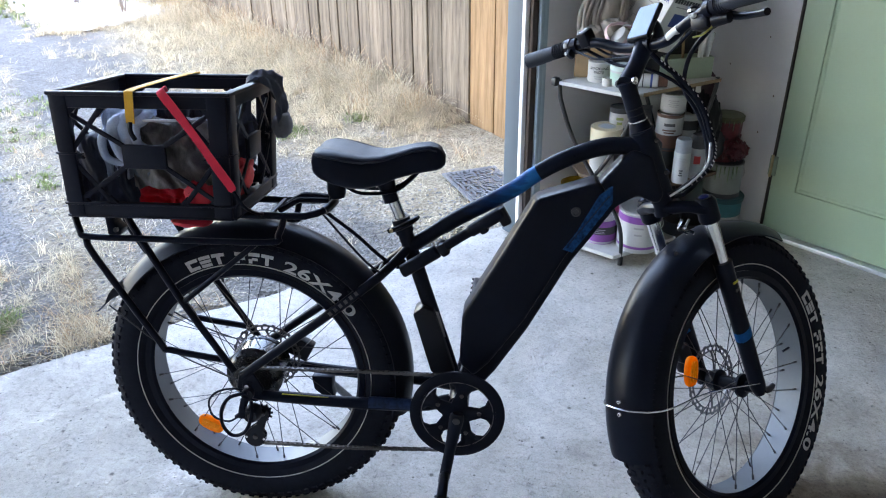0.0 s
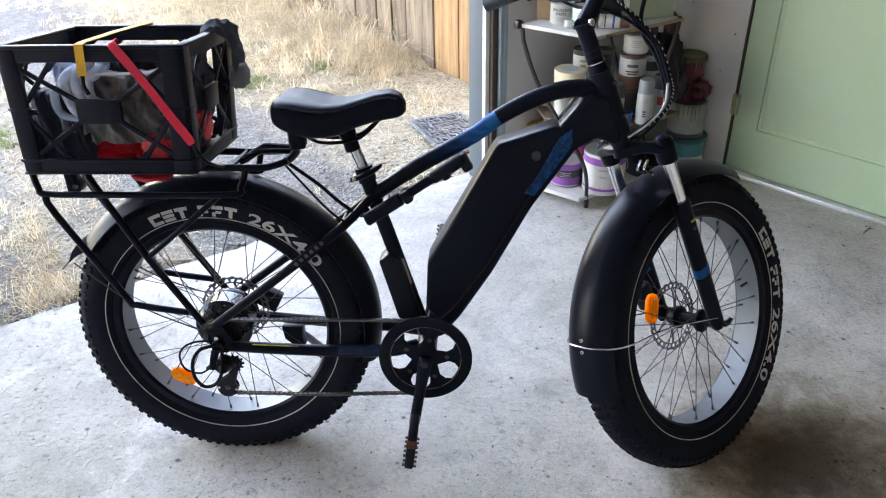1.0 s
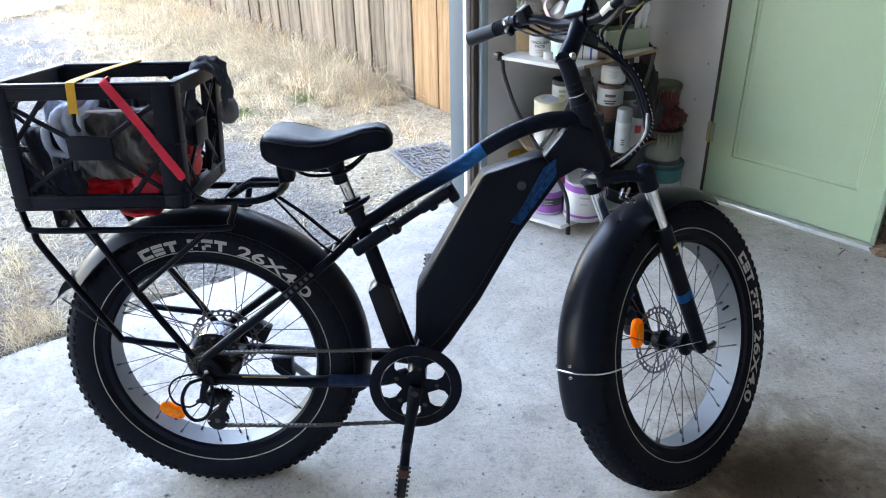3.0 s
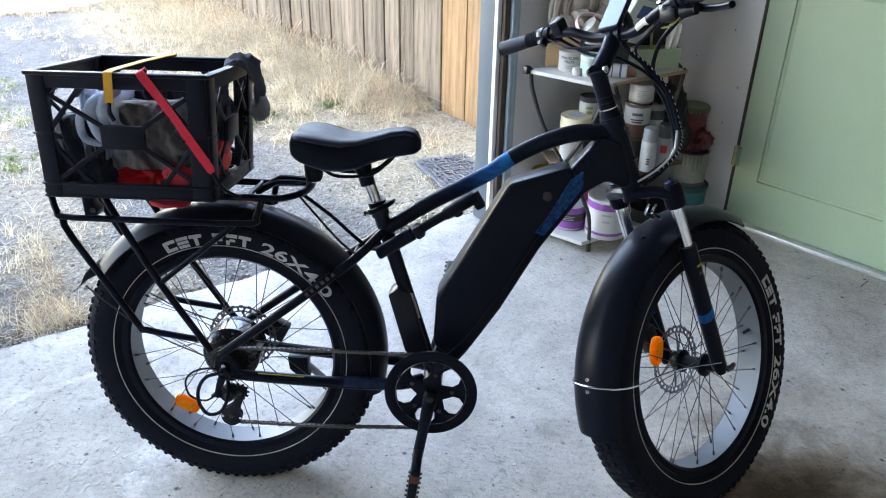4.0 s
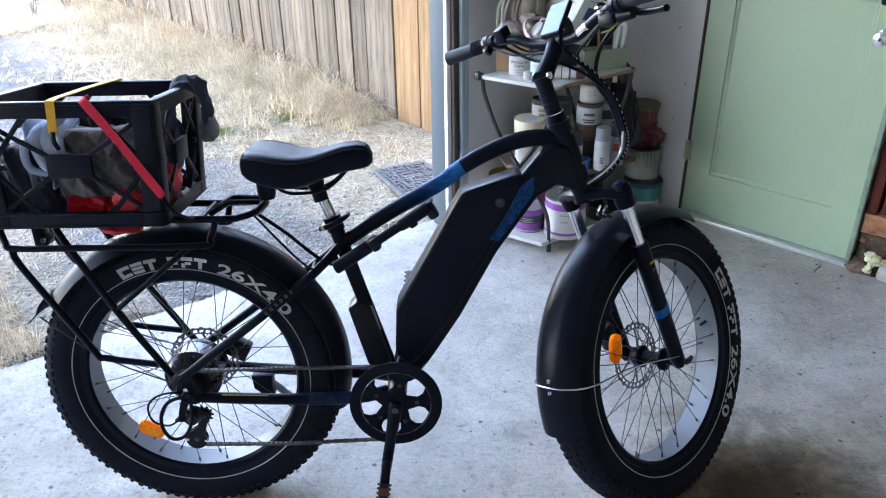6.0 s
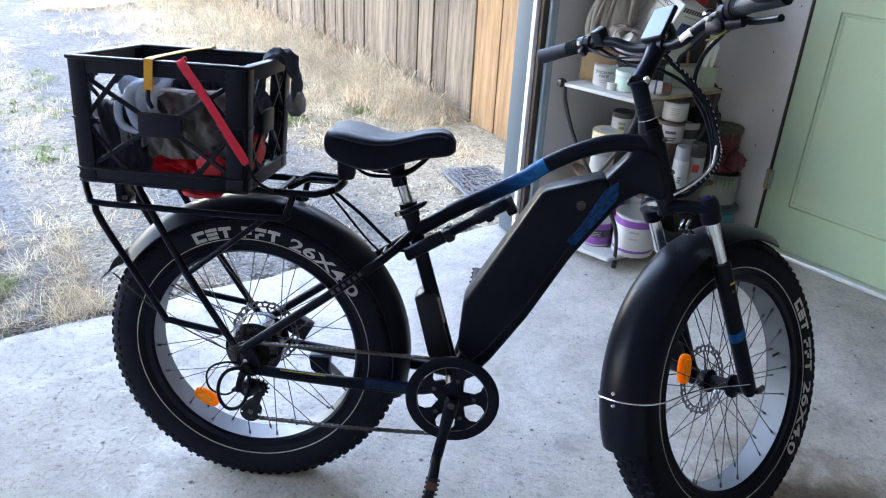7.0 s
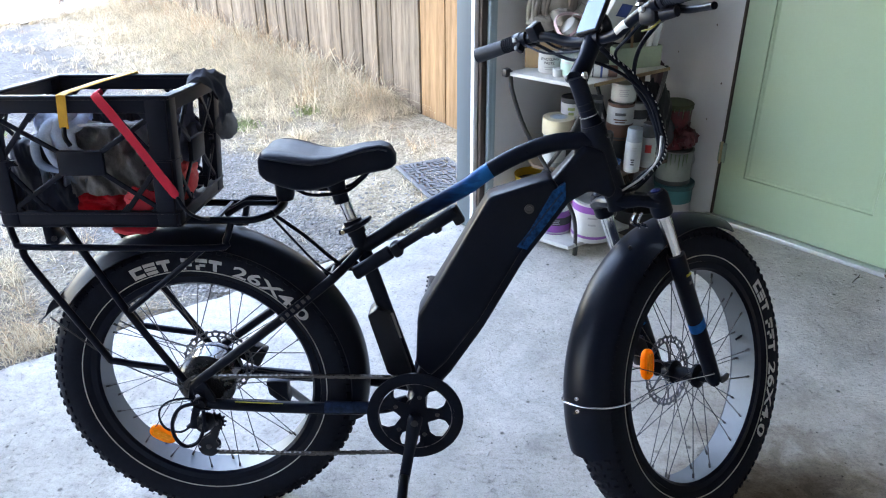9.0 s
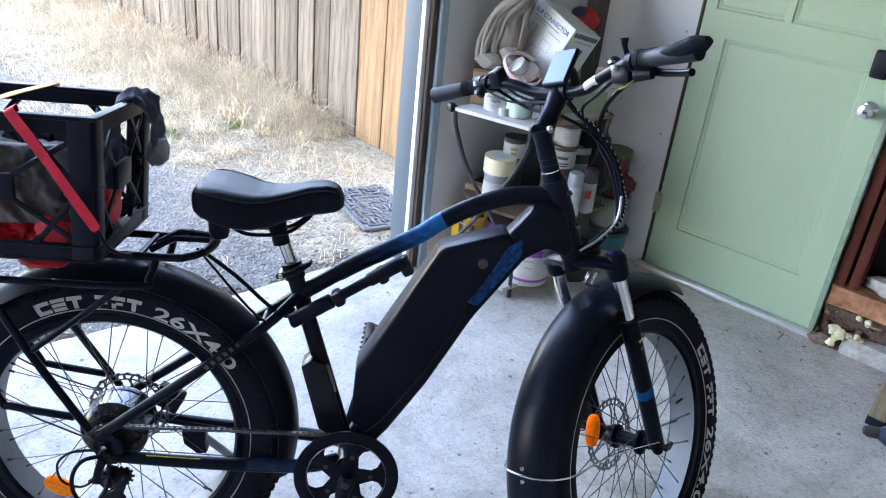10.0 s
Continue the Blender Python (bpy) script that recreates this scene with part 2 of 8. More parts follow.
def leafy(m, share=0.5):
    """Lets part of the light through thin blades and leaves."""
    n, ln = m.node_tree.nodes, m.node_tree.links
    b, o = n["Principled BSDF"], n["Material Output"]
    tr, mx = n.new("ShaderNodeBsdfTranslucent"), n.new("ShaderNodeMixShader")
    ln.new(b.inputs["Base Color"].links[0].from_socket, tr.inputs["Color"])
    mx.inputs[0].default_value = share
    ln.new(b.outputs[0], mx.inputs[1])
    ln.new(tr.outputs[0], mx.inputs[2])
    ln.new(mx.outputs[0], o.inputs["Surface"])
    return m


STRAWDARK = mat("dry_grass_brown", (0.50, 0.34, 0.20), 0.85, var=0.15, scale=3, bump=0, isl=0.4)
WEED = mat("green_weed", (0.22, 0.26, 0.10), 0.7, var=0.2, scale=6, bump=0, isl=0.4)
LEAF = mat("shrub_leaf", (0.150, 0.200, 0.095), 0.6, var=0.25, scale=6, bump=0, isl=0.45, spec=0.3)
for m_ in (STRAW, STRAWDARK, WEED, LEAF):
    leafy(m_)
TWIG = mat("shrub_twig", (0.20, 0.145, 0.11), 0.8, var=0.2)
PEBBLE = mat("gravel_stone", (0.188, 0.180, 0.168), 0.9, var=0.15, scale=20, bump=0.2, isl=0.45, spec=0.15)
WHITEROCK = mat("white_rock_bed", (0.70, 0.69, 0.675), 0.9, var=0.12, scale=14, bump=0.8, bscale=40)
BLOCKWALL = mat("pale_blue_wall", (0.27, 0.29, 0.32), 0.85, var=0.06, scale=5, bump=0.2)
REDBRICK = mat("red_brick_edging", (0.40, 0.17, 0.12), 0.85, var=0.2, scale=14, rnd=0.15)
METALMAT = mat("grey_metal_grate", (0.15, 0.152, 0.155), 0.55, 0.3, var=0.2, scale=30)


# ---- shapes ----
def finish(bm, name, material, sharp=38):
    bmesh.ops.recalc_face_normals(bm, faces=bm.faces)
    for f in bm.faces:
        f.smooth = True
    lim = radians(sharp)
    for e in bm.edges:
        if len(e.link_faces) == 2 and e.calc_face_angle(0) > lim:
            e.smooth = False
    me = bpy.data.meshes.new(name)
    bm.to_mesh(me)
    bm.free()
    for m in material if isinstance(material, (list, tuple)) else [material]:
        me.materials.append(m)
    return me


def part(name, bm, material, parent, label="", sharp=38):
    """One bmesh as one mesh object under a thing or a part."""
    ob = new(name, finish(bm, name, material, sharp))
    ob.parent = parent
    return tagged(ob, label) if label else ob


def thing(name, label, category, m=None, group="", kind=""):
    ob = new(name)
    ob.empty_display_size = 0.05
    if m is not None:
        ob.matrix_world = m
    return tagged(ob, label, category, group, kind)


def solo(name, bm, material, label, category, m=None, group="", kind="", sharp=38):
    ob = new(name, finish(bm, name, material, sharp))
    if m is not None:
        ob.matrix_world = m
    return tagged(ob, label, category, group, kind)


def merge(bm, other):
    me = bpy.data.meshes.new("tmp")
    other.to_mesh(me)
    other.free()
    bm.from_mesh(me)
    bpy.data.meshes.remove(me)
    return bm


def box(sx, sy, sz, m=None, bevel=0.0, seg=2, mid=(0, 0, 0)):
    """A box of that size, its middle at mid, with rounded edges."""
    bm = bmesh.new()
    bmesh.ops.create_cube(bm, size=1.0)
    bmesh.ops.transform(bm, matrix=Matrix.Translation(mid) @ Matrix.Diagonal((sx, sy, sz, 1)), verts=bm.verts)
    if bevel:
        bmesh.ops.bevel(bm, geom=list(bm.edges), offset=bevel, segments=seg, profile=0.5, affect="EDGES")
    if m is not None:
        bmesh.ops.transform(bm, matrix=m, verts=bm.verts)
    return bm


def moved(bm, m):
    bmesh.ops.transform(bm, matrix=m, verts=bm.verts)
    return bm


def spline(pts, n=6):
    """A smooth line through the points."""
    p = [Vector(q) for q in pts]
    if len(p) < 3:
        return p
    p = [2 * p[0] - p[1]] + p + [2 * p[-1] - p[-2]]
    out = []
    for i in range(1, len(p) - 2):
        a, b, c, d = p[i - 1:i + 3]
        for k in range(n):
            t = k / n
            out.append(0.5 * ((2 * b) + (c - a) * t + (2 * a - 5 * b + 4 * c - d) * t * t + (3 * b - a - 3 * c + d) * t ** 3))
    return out + [p[-2]]


def tube(pts, r, seg=10, n=0, flat=1.0, cap=True, up=None, closed=False):
    """A pipe along the points; r a radius or one for each point; flat squashes it across its second axis."""
    p = spline(pts, n) if n else [Vector(q) for q in pts]
    k = len(p)
    rad = [r] * k if isinstance(r, (int, float)) else [float(np.interp(i / (k - 1), np.linspace(0, 1, len(r)), r)) for i in range(k)]
    bm = bmesh.new()
    side = Vector(up) if up else None
    rings = []
    for i in range(k):
        d = (p[(i + 1) % k] - p[i - 1] if closed else p[min(i + 1, k - 1)] - p[max(i - 1, 0)]).normalized()
        if side is None:
            side = Vector((0, 0, 1)) if abs(d.z) < 0.9 else Vector((1, 0, 0))
        a = (side - d * side.dot(d)).normalized()
        b = d.cross(a)
        if not up:
            side = a
        rings.append([bm.verts.new(p[i] + rad[i] * (math.cos(t) * a * flat + math.sin(t) * b)) for t in (2 * math.pi * j / seg for j in range(seg))])
    for i in range(k if closed else k - 1):
        u, v = rings[i], rings[(i + 1) % k]
        for j in range(seg):
            bm.faces.new((u[j], u[(j + 1) % seg], v[(j + 1) % seg], v[j]))
    if cap and not closed:
        bm.faces.new(rings[0][::-1])
        bm.faces.new(rings[-1])
    return bm


def revolve(profile, seg=48, m=None, closed=True, a0=0.0, a1=360.0, axis="Y"):
    """Turns a line of (along the axis, radius) round the y axis (or z), from angle a0 to a1 as seen in the x-z plane."""
    bm = bmesh.new()
    full = abs(a1 - a0) >= 359.9
    rings = []
    for k in range(seg if full else seg + 1):
        t = radians(a0 + (a1 - a0) * k / seg)
        if axis == "Y":
            rings.append([bm.verts.new((r * math.cos(t), a, r * math.sin(t))) for a, r in profile])
        else:
            rings.append([bm.verts.new((r * math.cos(t), r * math.sin(t), a)) for a, r in profile])
    k = len(profile)
    for i in range(len(rings) if full else len(rings) - 1):
        u, v = rings[i], rings[(i + 1) % len(rings)]
        for j in range(k if closed else k - 1):
            q = (u[j], u[(j + 1) % k], v[(j + 1) % k], v[j])
            bm.faces.new(q)
    if closed and not full:
        bm.faces.new(rings[0])
        bm.faces.new(rings[-1])
    bmesh.ops.remove_doubles(bm, verts=bm.verts, dist=1e-6)
    if m is not None:
        bmesh.ops.transform(bm, matrix=m, verts=bm.verts)
    return bm


def prism(poly, y0, y1, bevel=0.0, seg=2, m=None):
    """A polygon in the x-z plane, drawn out from y0 to y1."""
    bm = bmesh.new()
    a = [bm.verts.new((x, y0, z)) for x, z in poly]
    b = [bm.verts.new((x, y1, z)) for x, z in poly]
    bm.faces.new(a)
    bm.faces.new(b[::-1])
    for i in range(len(poly)):
        j = (i + 1) % len(poly)
        bm.faces.new((a[i], b[i], b[j], a[j]))
    bmesh.ops.recalc_face_normals(bm, faces=bm.faces)
    if bevel:
        bmesh.ops.bevel(bm, geom=list(bm.edges), offset=bevel, segments=seg, profile=0.5, affect="EDGES")
    if m is not None:
        bmesh.ops.transform(bm, matrix=m, verts=bm.verts)
    return bm


def turned(profile, m=None, seg=28):
    """A vessel or knob turned round z from (height, radius)."""
    return revolve([(z, r) for z, r in profile], seg, m, closed=False, axis="Z")


def plan_wall(a, b, z0, z1, thick, side, bevel=0.0):
    """A wall's box over the plan line a-b, its thickness laid to the given side (+1 left of the line)."""
    a, b = Vector((*a, 0)), Vector((*b, 0))
    d = (b - a).normalized()
    nrm = Vector((-d.y, d.x, 0)) * side
    m = Matrix((( d.x, nrm.x, 0, 0), (d.y, nrm.y, 0, 0), (0, 0, 1, 0), (0, 0, 0, 1)))
    m.translation = (a + b) / 2 + nrm * thick / 2 + Vector((0, 0, (z0 + z1) / 2))
    return box((b - a).length, thick, z1 - z0, m, bevel)


def lettering(text, size):
    """The built-in font's outlines as a flat mesh in x-y, starting at the origin."""
    cu = bpy.data.curves.new("t", "FONT")
    cu.body, cu.size, cu.offset = text, size, size * 0.022
    ob = new("t", cu)
    me = bpy.data.meshes.new_from_object(ob.evaluated_get(bpy.context.evaluated_depsgraph_get()))
    bpy.data.objects.remove(ob)
    bpy.data.curves.remove(cu)
    bm = bmesh.new()
    bm.from_mesh(me)
    bpy.data.meshes.remove(me)
    return bm


def crumple(sx, sy, sz, seed, folds=9.0, depth=0.25, seg=40):
    """A heap of cloth: a squashed ball with running folds."""
    bm = bmesh.new()
    bmesh.ops.create_uvsphere(bm, u_segments=seg, v_segments=seg // 2, radius=1.0)
    o = Vector((seed * 7.1, seed * 3.7, seed * 1.9))
    for v in bm.verts:
        c = v.co.copy()
        w = c + 0.5 * noise.noise_vector(c * 1.6 + o)
        f = math.sin(w.x * folds * 0.6 + w.y * folds * 0.35 + 3 * noise.noise(w * 1.3 + o)) * 0.5 + noise.noise(w * 2.7 + o)
        g = abs(noise.noise(w * 4.5 + o))
        c *= 1 + depth * (0.5 * f - 0.7 * g)
        v.co = (c.x * sx, c.y * sy, c.z * sz)
    return bm


def P2(s, n, z=0.0):
    """Garage plan: s metres along the front from the opening's edge, n metres outwards."""
    return Vector((0.70, 1.60, 0)) + ALONG * s + OUT * n + Vector((0, 0, z))


# ---- garage: floor, walls, ceiling ----
WIN = -0.03                                  # inner face of the front wall
DD = Vector((0.7164, -0.6977, 0.0))          # along the wall with the door, away from the front
HINGE = Vector((1.797, 1.745, 0.0))
CORNER = Vector((1.40, 2.131, 0.0)) + OUT * -0.02
LEFT = P2(-4.7, WIN)
LEFT2, RIGHT2 = LEFT + DD * 5.2, CORNER + DD * 5.2


def quad_sheet(pts, cuts):
    bm = bmesh.new()
    a, b, c, d = [Vector(p) for p in pts]
    g = [[bm.verts.new(a.lerp(b, i / cuts).lerp(d.lerp(c, i / cuts), j / cuts)) for j in range(cuts + 1)] for i in range(cuts + 1)]
    for i in range(cuts):
        for j in range(cuts):
            bm.faces.new((g[i][j], g[i + 1][j], g[i + 1][j + 1], g[i][j + 1]))
    return bm


NS = [0.155, 0.14] + [0.12 - 0.02 * i for i in range(24)] + [-0.38 - 0.06 * i for i in range(46)] + [-3.4, -4.2, -5.0, -5.95]
bm = bmesh.new()
grid = []
for nn in NS:
    k = (0.155 - nn) / 6.1
    s0, s1 = -5.2 + 0.75 * k, 1.3 + 1.25 * k
    grid.append([bm.verts.new(P2(s0 + (s1 - s0) * i / 180, nn)) for i in range(181)])
for u, v in zip(grid, grid[1:]):
    for i in range(180):
        bm.faces.new((u[i], u[i + 1], v[i + 1], v[i]))
for v in bm.verts:                           # worn outer edge, a low weathered apron with a shallow step, pits and a slightly uneven top
    q = v.co.copy()
    e, along = (q - P2(0, 0)).dot(OUT), (q - P2(0, 0)).dot(ALONG)
    if e > 0.11:
        v.co += OUT * (0.022 * noise.noise(q * 3.1) + 0.014 * noise.noise(q * 11))
        v.co.z -= 0.012 * max(0.0, noise.noise(q * 6 + Vector((3, 1, 0))) + 0.1)
    line = -0.165 + 0.02 * noise.noise(Vector((along * 1.7, 0, 4))) + 0.006 * noise.noise(Vector((along * 9, 0, 2)))
    t = min(1.0, max(0.0, (e - line) / 0.05))
    v.co.z -= 0.007 * t * t * (3 - 2 * t) + 0.006 * math.exp(-((e - line) / 0.02) ** 2)
    if line < e < 0.1:
        v.co.z -= 0.010 * max(0.0, noise.noise(q * 9) - 0.25)
    v.co.z += 0.002 * noise.noise(q * 1.7)
ext = bmesh.ops.extrude_face_region(bm, geom=list(bm.faces))
for v in [x for x in ext["geom"] if isinstance(x, bmesh.types.BMVert)]:
    v.co.z -= 0.12
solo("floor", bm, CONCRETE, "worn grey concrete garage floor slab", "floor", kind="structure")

bm = plan_wall(P2(0.062, WIN)[:2], CORNER[:2], 0, 2.5, 0.15, 1)
solo("wall_front", bm, DRYWALL, "off-white drywall beside the garage opening", "wall", kind="structure")
solo("wall_front_left", plan_wall(LEFT[:2], P2(-4.4, WIN)[:2], 0, 2.5, 0.15, 1), OLDWALL, "bare board wall of the garage", "wall", kind="structure")
solo("wall_header", plan_wall(P2(-4.4, WIN)[:2], P2(0.062, WIN)[:2], 2.42, 2.5, 0.15, 1), DRYWALL, "wall over the garage opening", "wall", kind="structure")
solo("wall_left", plan_wall(LEFT2[:2], LEFT[:2], 0, 2.5, 0.15, 1), OLDWALL, "bare board wall of the garage", "wall", kind="structure")
solo("wall_back", plan_wall(RIGHT2[:2], LEFT2[:2], 0, 2.5, 0.15, 1), OLDWALL, "bare board wall of the garage", "wall", kind="structure")
solo("wall_right", plan_wall(CORNER[:2], (HINGE - DD * 0.012)[:2], 0, 2.5, 0.15, 1), DRYWALL, "white drywall with a row of nail heads", "wall", kind="structure")
solo("wall_over_door", plan_wall((HINGE - DD * 0.012)[:2], (HINGE + DD * 0.86)[:2], 2.06, 2.5, 0.15, 1), DRYWALL, "wall over the door", "wall", kind="structure")
solo("wall_right_far", plan_wall((HINGE + DD * 1.9)[:2], RIGHT2[:2], 0, 2.5, 0.15, 1), OLDWALL, "bare board wall of the garage", "wall", kind="structure")
# unseen outer sheet, added to stop sun leaking through the bay
solo("wall_right_sun_stop", plan_wall((HINGE - DD * 0.3 + Vector((-DD.y, DD.x, 0)) * 0.18)[:2], (HINGE + DD * 2.2 + Vector((-DD.y, DD.x, 0)) * 0.18)[:2], 0, 2.55, 0.04, 1), SIDING, "unseen sheathing added to keep sun out of the open bay", "wall", kind="structure")
bm = quad_sheet([p + Vector((0, 0, 2.5)) for p in (LEFT - ALONG * 0.5 + OUT * 0.16, CORNER + ALONG * 0.6 + OUT * 0.16, RIGHT2 + ALONG * 0.6 - OUT * 0.6, LEFT2 - ALONG * 0.5 - OUT * 0.6)], 2)
ext = bmesh.ops.extrude_face_region(bm, geom=list(bm.faces))
for v in [x for x in ext["geom"] if isinstance(x, bmesh.types.BMVert)]:
    v.co.z += 0.1
solo("ceiling", bm, CEIL, "plain garage ceiling", "ceiling", kind="structure")
# unseen gable and roof over the garage, set high to keep sun off the yard
gm = Matrix(((ALONG.x, OUT.x, 0, 0), (ALONG.y, OUT.y, 0, 0), (0, 0, 1, 0), (0, 0, 0, 1)))
gm.translation = P2(-1.8, 0.16)
solo("shade_gable", prism([(-4.2, 2.5), (4.2, 2.5), (4.2, 5.6), (0, 6.6), (-4.2, 5.6)], -0.15, 0.0, m=gm), SIDING, "unseen grey gable, set high to shade the yard", "wall", kind="structure")
for s in (-1, 1):
    solo("roof", prism([(0, 6.6), (s * 4.6, 5.5), (s * 4.6, 5.6), (0, 6.72)], -6.5, 0.35, m=gm), SIDING, "unseen high roof added to shade the yard", "roof", kind="structure")
# unseen eave, added to cut high sky light on slab edge and near gravel
solo("eave", prism([(-4.6, 2.56), (4.6, 2.56), (4.6, 2.66), (-4.6, 2.66)], 0.002, 0.45, 0.01, 1, m=gm), SIDING, "unseen eave added to dim the sky over the slab edge", "eave", kind="structure")
# nail heads of the drywall
for k, (s, z) in enumerate(((0.10, 0.45), (0.06, 0.62), (0.12, 0.86), (0.05, 1.06), (0.30, 0.34), (0.28, 0.72))):
    q = HINGE - DD * s
    solo("nail", revolve([(0, 0.0045), (0.003, 0.004), (0.003, 0.0001)], 10, Matrix.Translation((0, 0, 0)), closed=False), DIRT, "rusty nail head in the drywall", "nail",
         m=Matrix.Translation(q + Vector((0, 0, z))) @ Matrix.Rotation(math.atan2(-DD.x, DD.y) + math.pi / 2 - math.pi / 2, 4, "Z"), group="nails in the drywall")

# ---- edge of the opening ----
def board(s0, s1, n0, n1, z0, z1, bevel=0.004):
    m = Matrix(((ALONG.x, OUT.x, 0, 0), (ALONG.y, OUT.y, 0, 0), (0, 0, 1, 0), (0, 0, 0, 1)))
    m.translation = P2((s0 + s1) / 2, (n0 + n1) / 2, (z0 + z1) / 2)
    return box(s1 - s0, n1 - n0, z1 - z0, m, bevel)


post = thing("door_jamb", "blue-grey painted wooden jamb of the garage opening", "door jamb", kind="structure")
part("jamb_board", board(-0.016, 0.02, 0.012, 0.125, 0, 2.42), JAMB, post)
part("weather_strip", board(-0.030, -0.008, -0.012, 0.010, 0.0, 2.42, 0.003), WHITE, post, "white weather strip")
part("track_board", board(-0.010, 0.019, -0.034, -0.014, 0.0, 2.42), DARKWOOD, post, "dark brown rough board")
part("casing", board(0.020, 0.040, -0.048, -0.028, 0.0, 2.42, 0.005), TEAL, post, "teal painted casing")
part("casing", board(0.041, 0.064, -0.042, -0.028, 0.0, 2.42, 0.005), TEAL, post, "teal painted casing")
part("stud", board(0.02, 0.06, -0.027, 0.13, 0.0, 2.42), DARKWOOD, post)

# ---- green door ----
DM = Matrix(((DD.x, -DD.y, 0, 0), (DD.y, DD.x, 0, 0), (0, 0, 1, 0), (0, 0, 0, 1)))
DM.translation = HINGE                        # x along the door, y into the wall
door = thing("door_1", "pale green painted panel door, closed, with a metal threshold", "door", DM, kind="structure")
DW, DH = 0.755, 2.03
PANELS = [(0.114, 0.658, 0.226, 1.064), (0.050, 0.322, 1.170, 1.86), (0.345, 0.660, 1.170, 1.86)]


def door_leaf():
    xs = sorted({0.004, DW} | {x for p in PANELS for x in p[:2]})
    zs = sorted({0.022, DH} | {z for p in PANELS for z in p[2:]})
    bm = bmesh.new()
    grid = {}
    for x in xs:
        for z in zs:
            grid[x, z] = bm.verts.new((x, 0.0, z))
    for i in range(len(xs) - 1):
        for j in range(len(zs) - 1):
            cx, cz = (xs[i] + xs[i + 1]) / 2, (zs[j] + zs[j + 1]) / 2
            if not any(a < cx < b and c < cz < d for a, b, c, d in PANELS):
                bm.faces.new((grid[xs[i], zs[j]], grid[xs[i + 1], zs[j]], grid[xs[i + 1], zs[j + 1]], grid[xs[i], zs[j + 1]]))
    ext = bmesh.ops.extrude_face_region(bm, geom=list(bm.faces))
    for v in [x for x in ext["geom"] if isinstance(x, bmesh.types.BMVert)]:
        v.co.y += 0.04
    return bm


part("stile_frame", door_leaf(), GREEN, door)
for a, b, c, d in PANELS:                     # a sloping step down to a sunk field
    bm = bmesh.new()
    rings = []
    for inset, y in ((0.0, 0.0), (0.003, 0.007), (0.010, 0.0075), (0.018, 0.0115), (0.05, 0.0105)):
        rings.append([bm.verts.new((x, y, z)) for x, z in ((a + inset, c + inset), (b - inset, c + inset), (b - inset, d - inset), (a + inset, d - inset))])
    for u, v in zip(rings, rings[1:]):
        for k in range(4):
            bm.faces.new((u[k], u[(k + 1) % 4], v[(k + 1) % 4], v[k]))
    bm.faces.new(rings[-1])
    part("door_panel", bm, GREEN, door, sharp=20)
part("threshold", box(DW + 0.06, 0.05, 0.02, mid=(DW / 2, -0.012, 0.010), bevel=0.004), ALU, door, "dull aluminium threshold")
for z in (0.32, 1.75):
    h = part("hinge", box(0.035, 0.006, 0.09, mid=(0.0, -0.004, z), bevel=0.002), GREENEDGE, door, "green painted butt hinge")
    part("hinge_pin", tube([(-0.004, -0.01, z - 0.05), (-0.004, -0.01, z + 0.05)], 0.006, 10), BRASS, h, "aged brass hinge pin")
knob = part("door_knob", revolve([(0, 0.030), (-0.006, 0.031), (-0.010, 0.026), (-0.014, 0.014), (-0.035, 0.012), (-0.042, 0.022), (-0.052, 0.027), (-0.062, 0.025), (-0.066, 0.014), (-0.066, 0.0001)], 28,
            Matrix.Translation((0.699, 0, 0.932)), closed=False), CHROME, door, "round polished metal door knob")
part("lock_button", revolve([(0, 0.005), (-0.006, 0.004), (-0.006, 0.0001)], 12, Matrix.Translation((0.699, -0.066, 0.932)), closed=False), DARKWOOD, knob)
BLACKPLASTIC = mat("black_plastic", (0.0068, 0.0080, 0.0138), 0.38, var=0.2, scale=30, bump=0.06, bscale=300, spec=0.2)
part("deadbolt", box(0.062, 0.03, 0.10, mid=(0.692, -0.017, 1.095), bevel=0.012, seg=4), BLACKPLASTIC, door, "black deadbolt cover")
part("door_edge_strip", box(0.010, 0.03, DH, mid=(-0.006, 0.012, DH / 2), bevel=0.003), DARKWOOD, door, "dark gap strip at the hinge side")
part("door_side_jamb", box(0.020, 0.10, DH, mid=(DW + 0.014, 0.03, DH / 2), bevel=0.004), GREENEDGE, door, "chipped green painted jamb")

# ---- stripped wall beyond the door ----
bay = thing("stripped_wall", "stripped wall with red-brown studs and an open dark cavity", "wall", DM, kind="structure")
part("stud", box(0.04, 0.09, 2.23, mid=(DW + 0.050, 0.05, 1.362), bevel=0.004), RUST, bay, "red-brown stained stud")
part("stud", box(0.038, 0.09, 2.23, mid=(DW + 0.100, 0.062, 1.362), bevel=0.004), RUST, bay, "red-brown stained stud")
part("stud", box(0.04, 0.09, 2.23, mid=(DW + 0.62, 0.06, 1.362), bevel=0.004), RUST, bay, "red-brown stained stud")
bm = box(1.15, 0.09, 0.085, mid=(DW + 0.032 + 0.575, 0.04, 0.2035))
bmesh.ops.subdivide_edges(bm, edges=bm.edges, cuts=9, use_grid_fill=True)
for v in bm.verts:
    v.co += 0.005 * noise.noise_vector(v.co * 14) + 0.003 * noise.noise_vector(v.co * 60)
part("bottom_plate", bm, BRICKY, bay, "weathered red wooden bottom plate")
bm = box(1.14, 0.11, 0.155, mid=(DW + 0.03 + 0.57, 0.060, 0.080))
bmesh.ops.subdivide_edges(bm, edges=bm.edges, cuts=6, use_grid_fill=True)
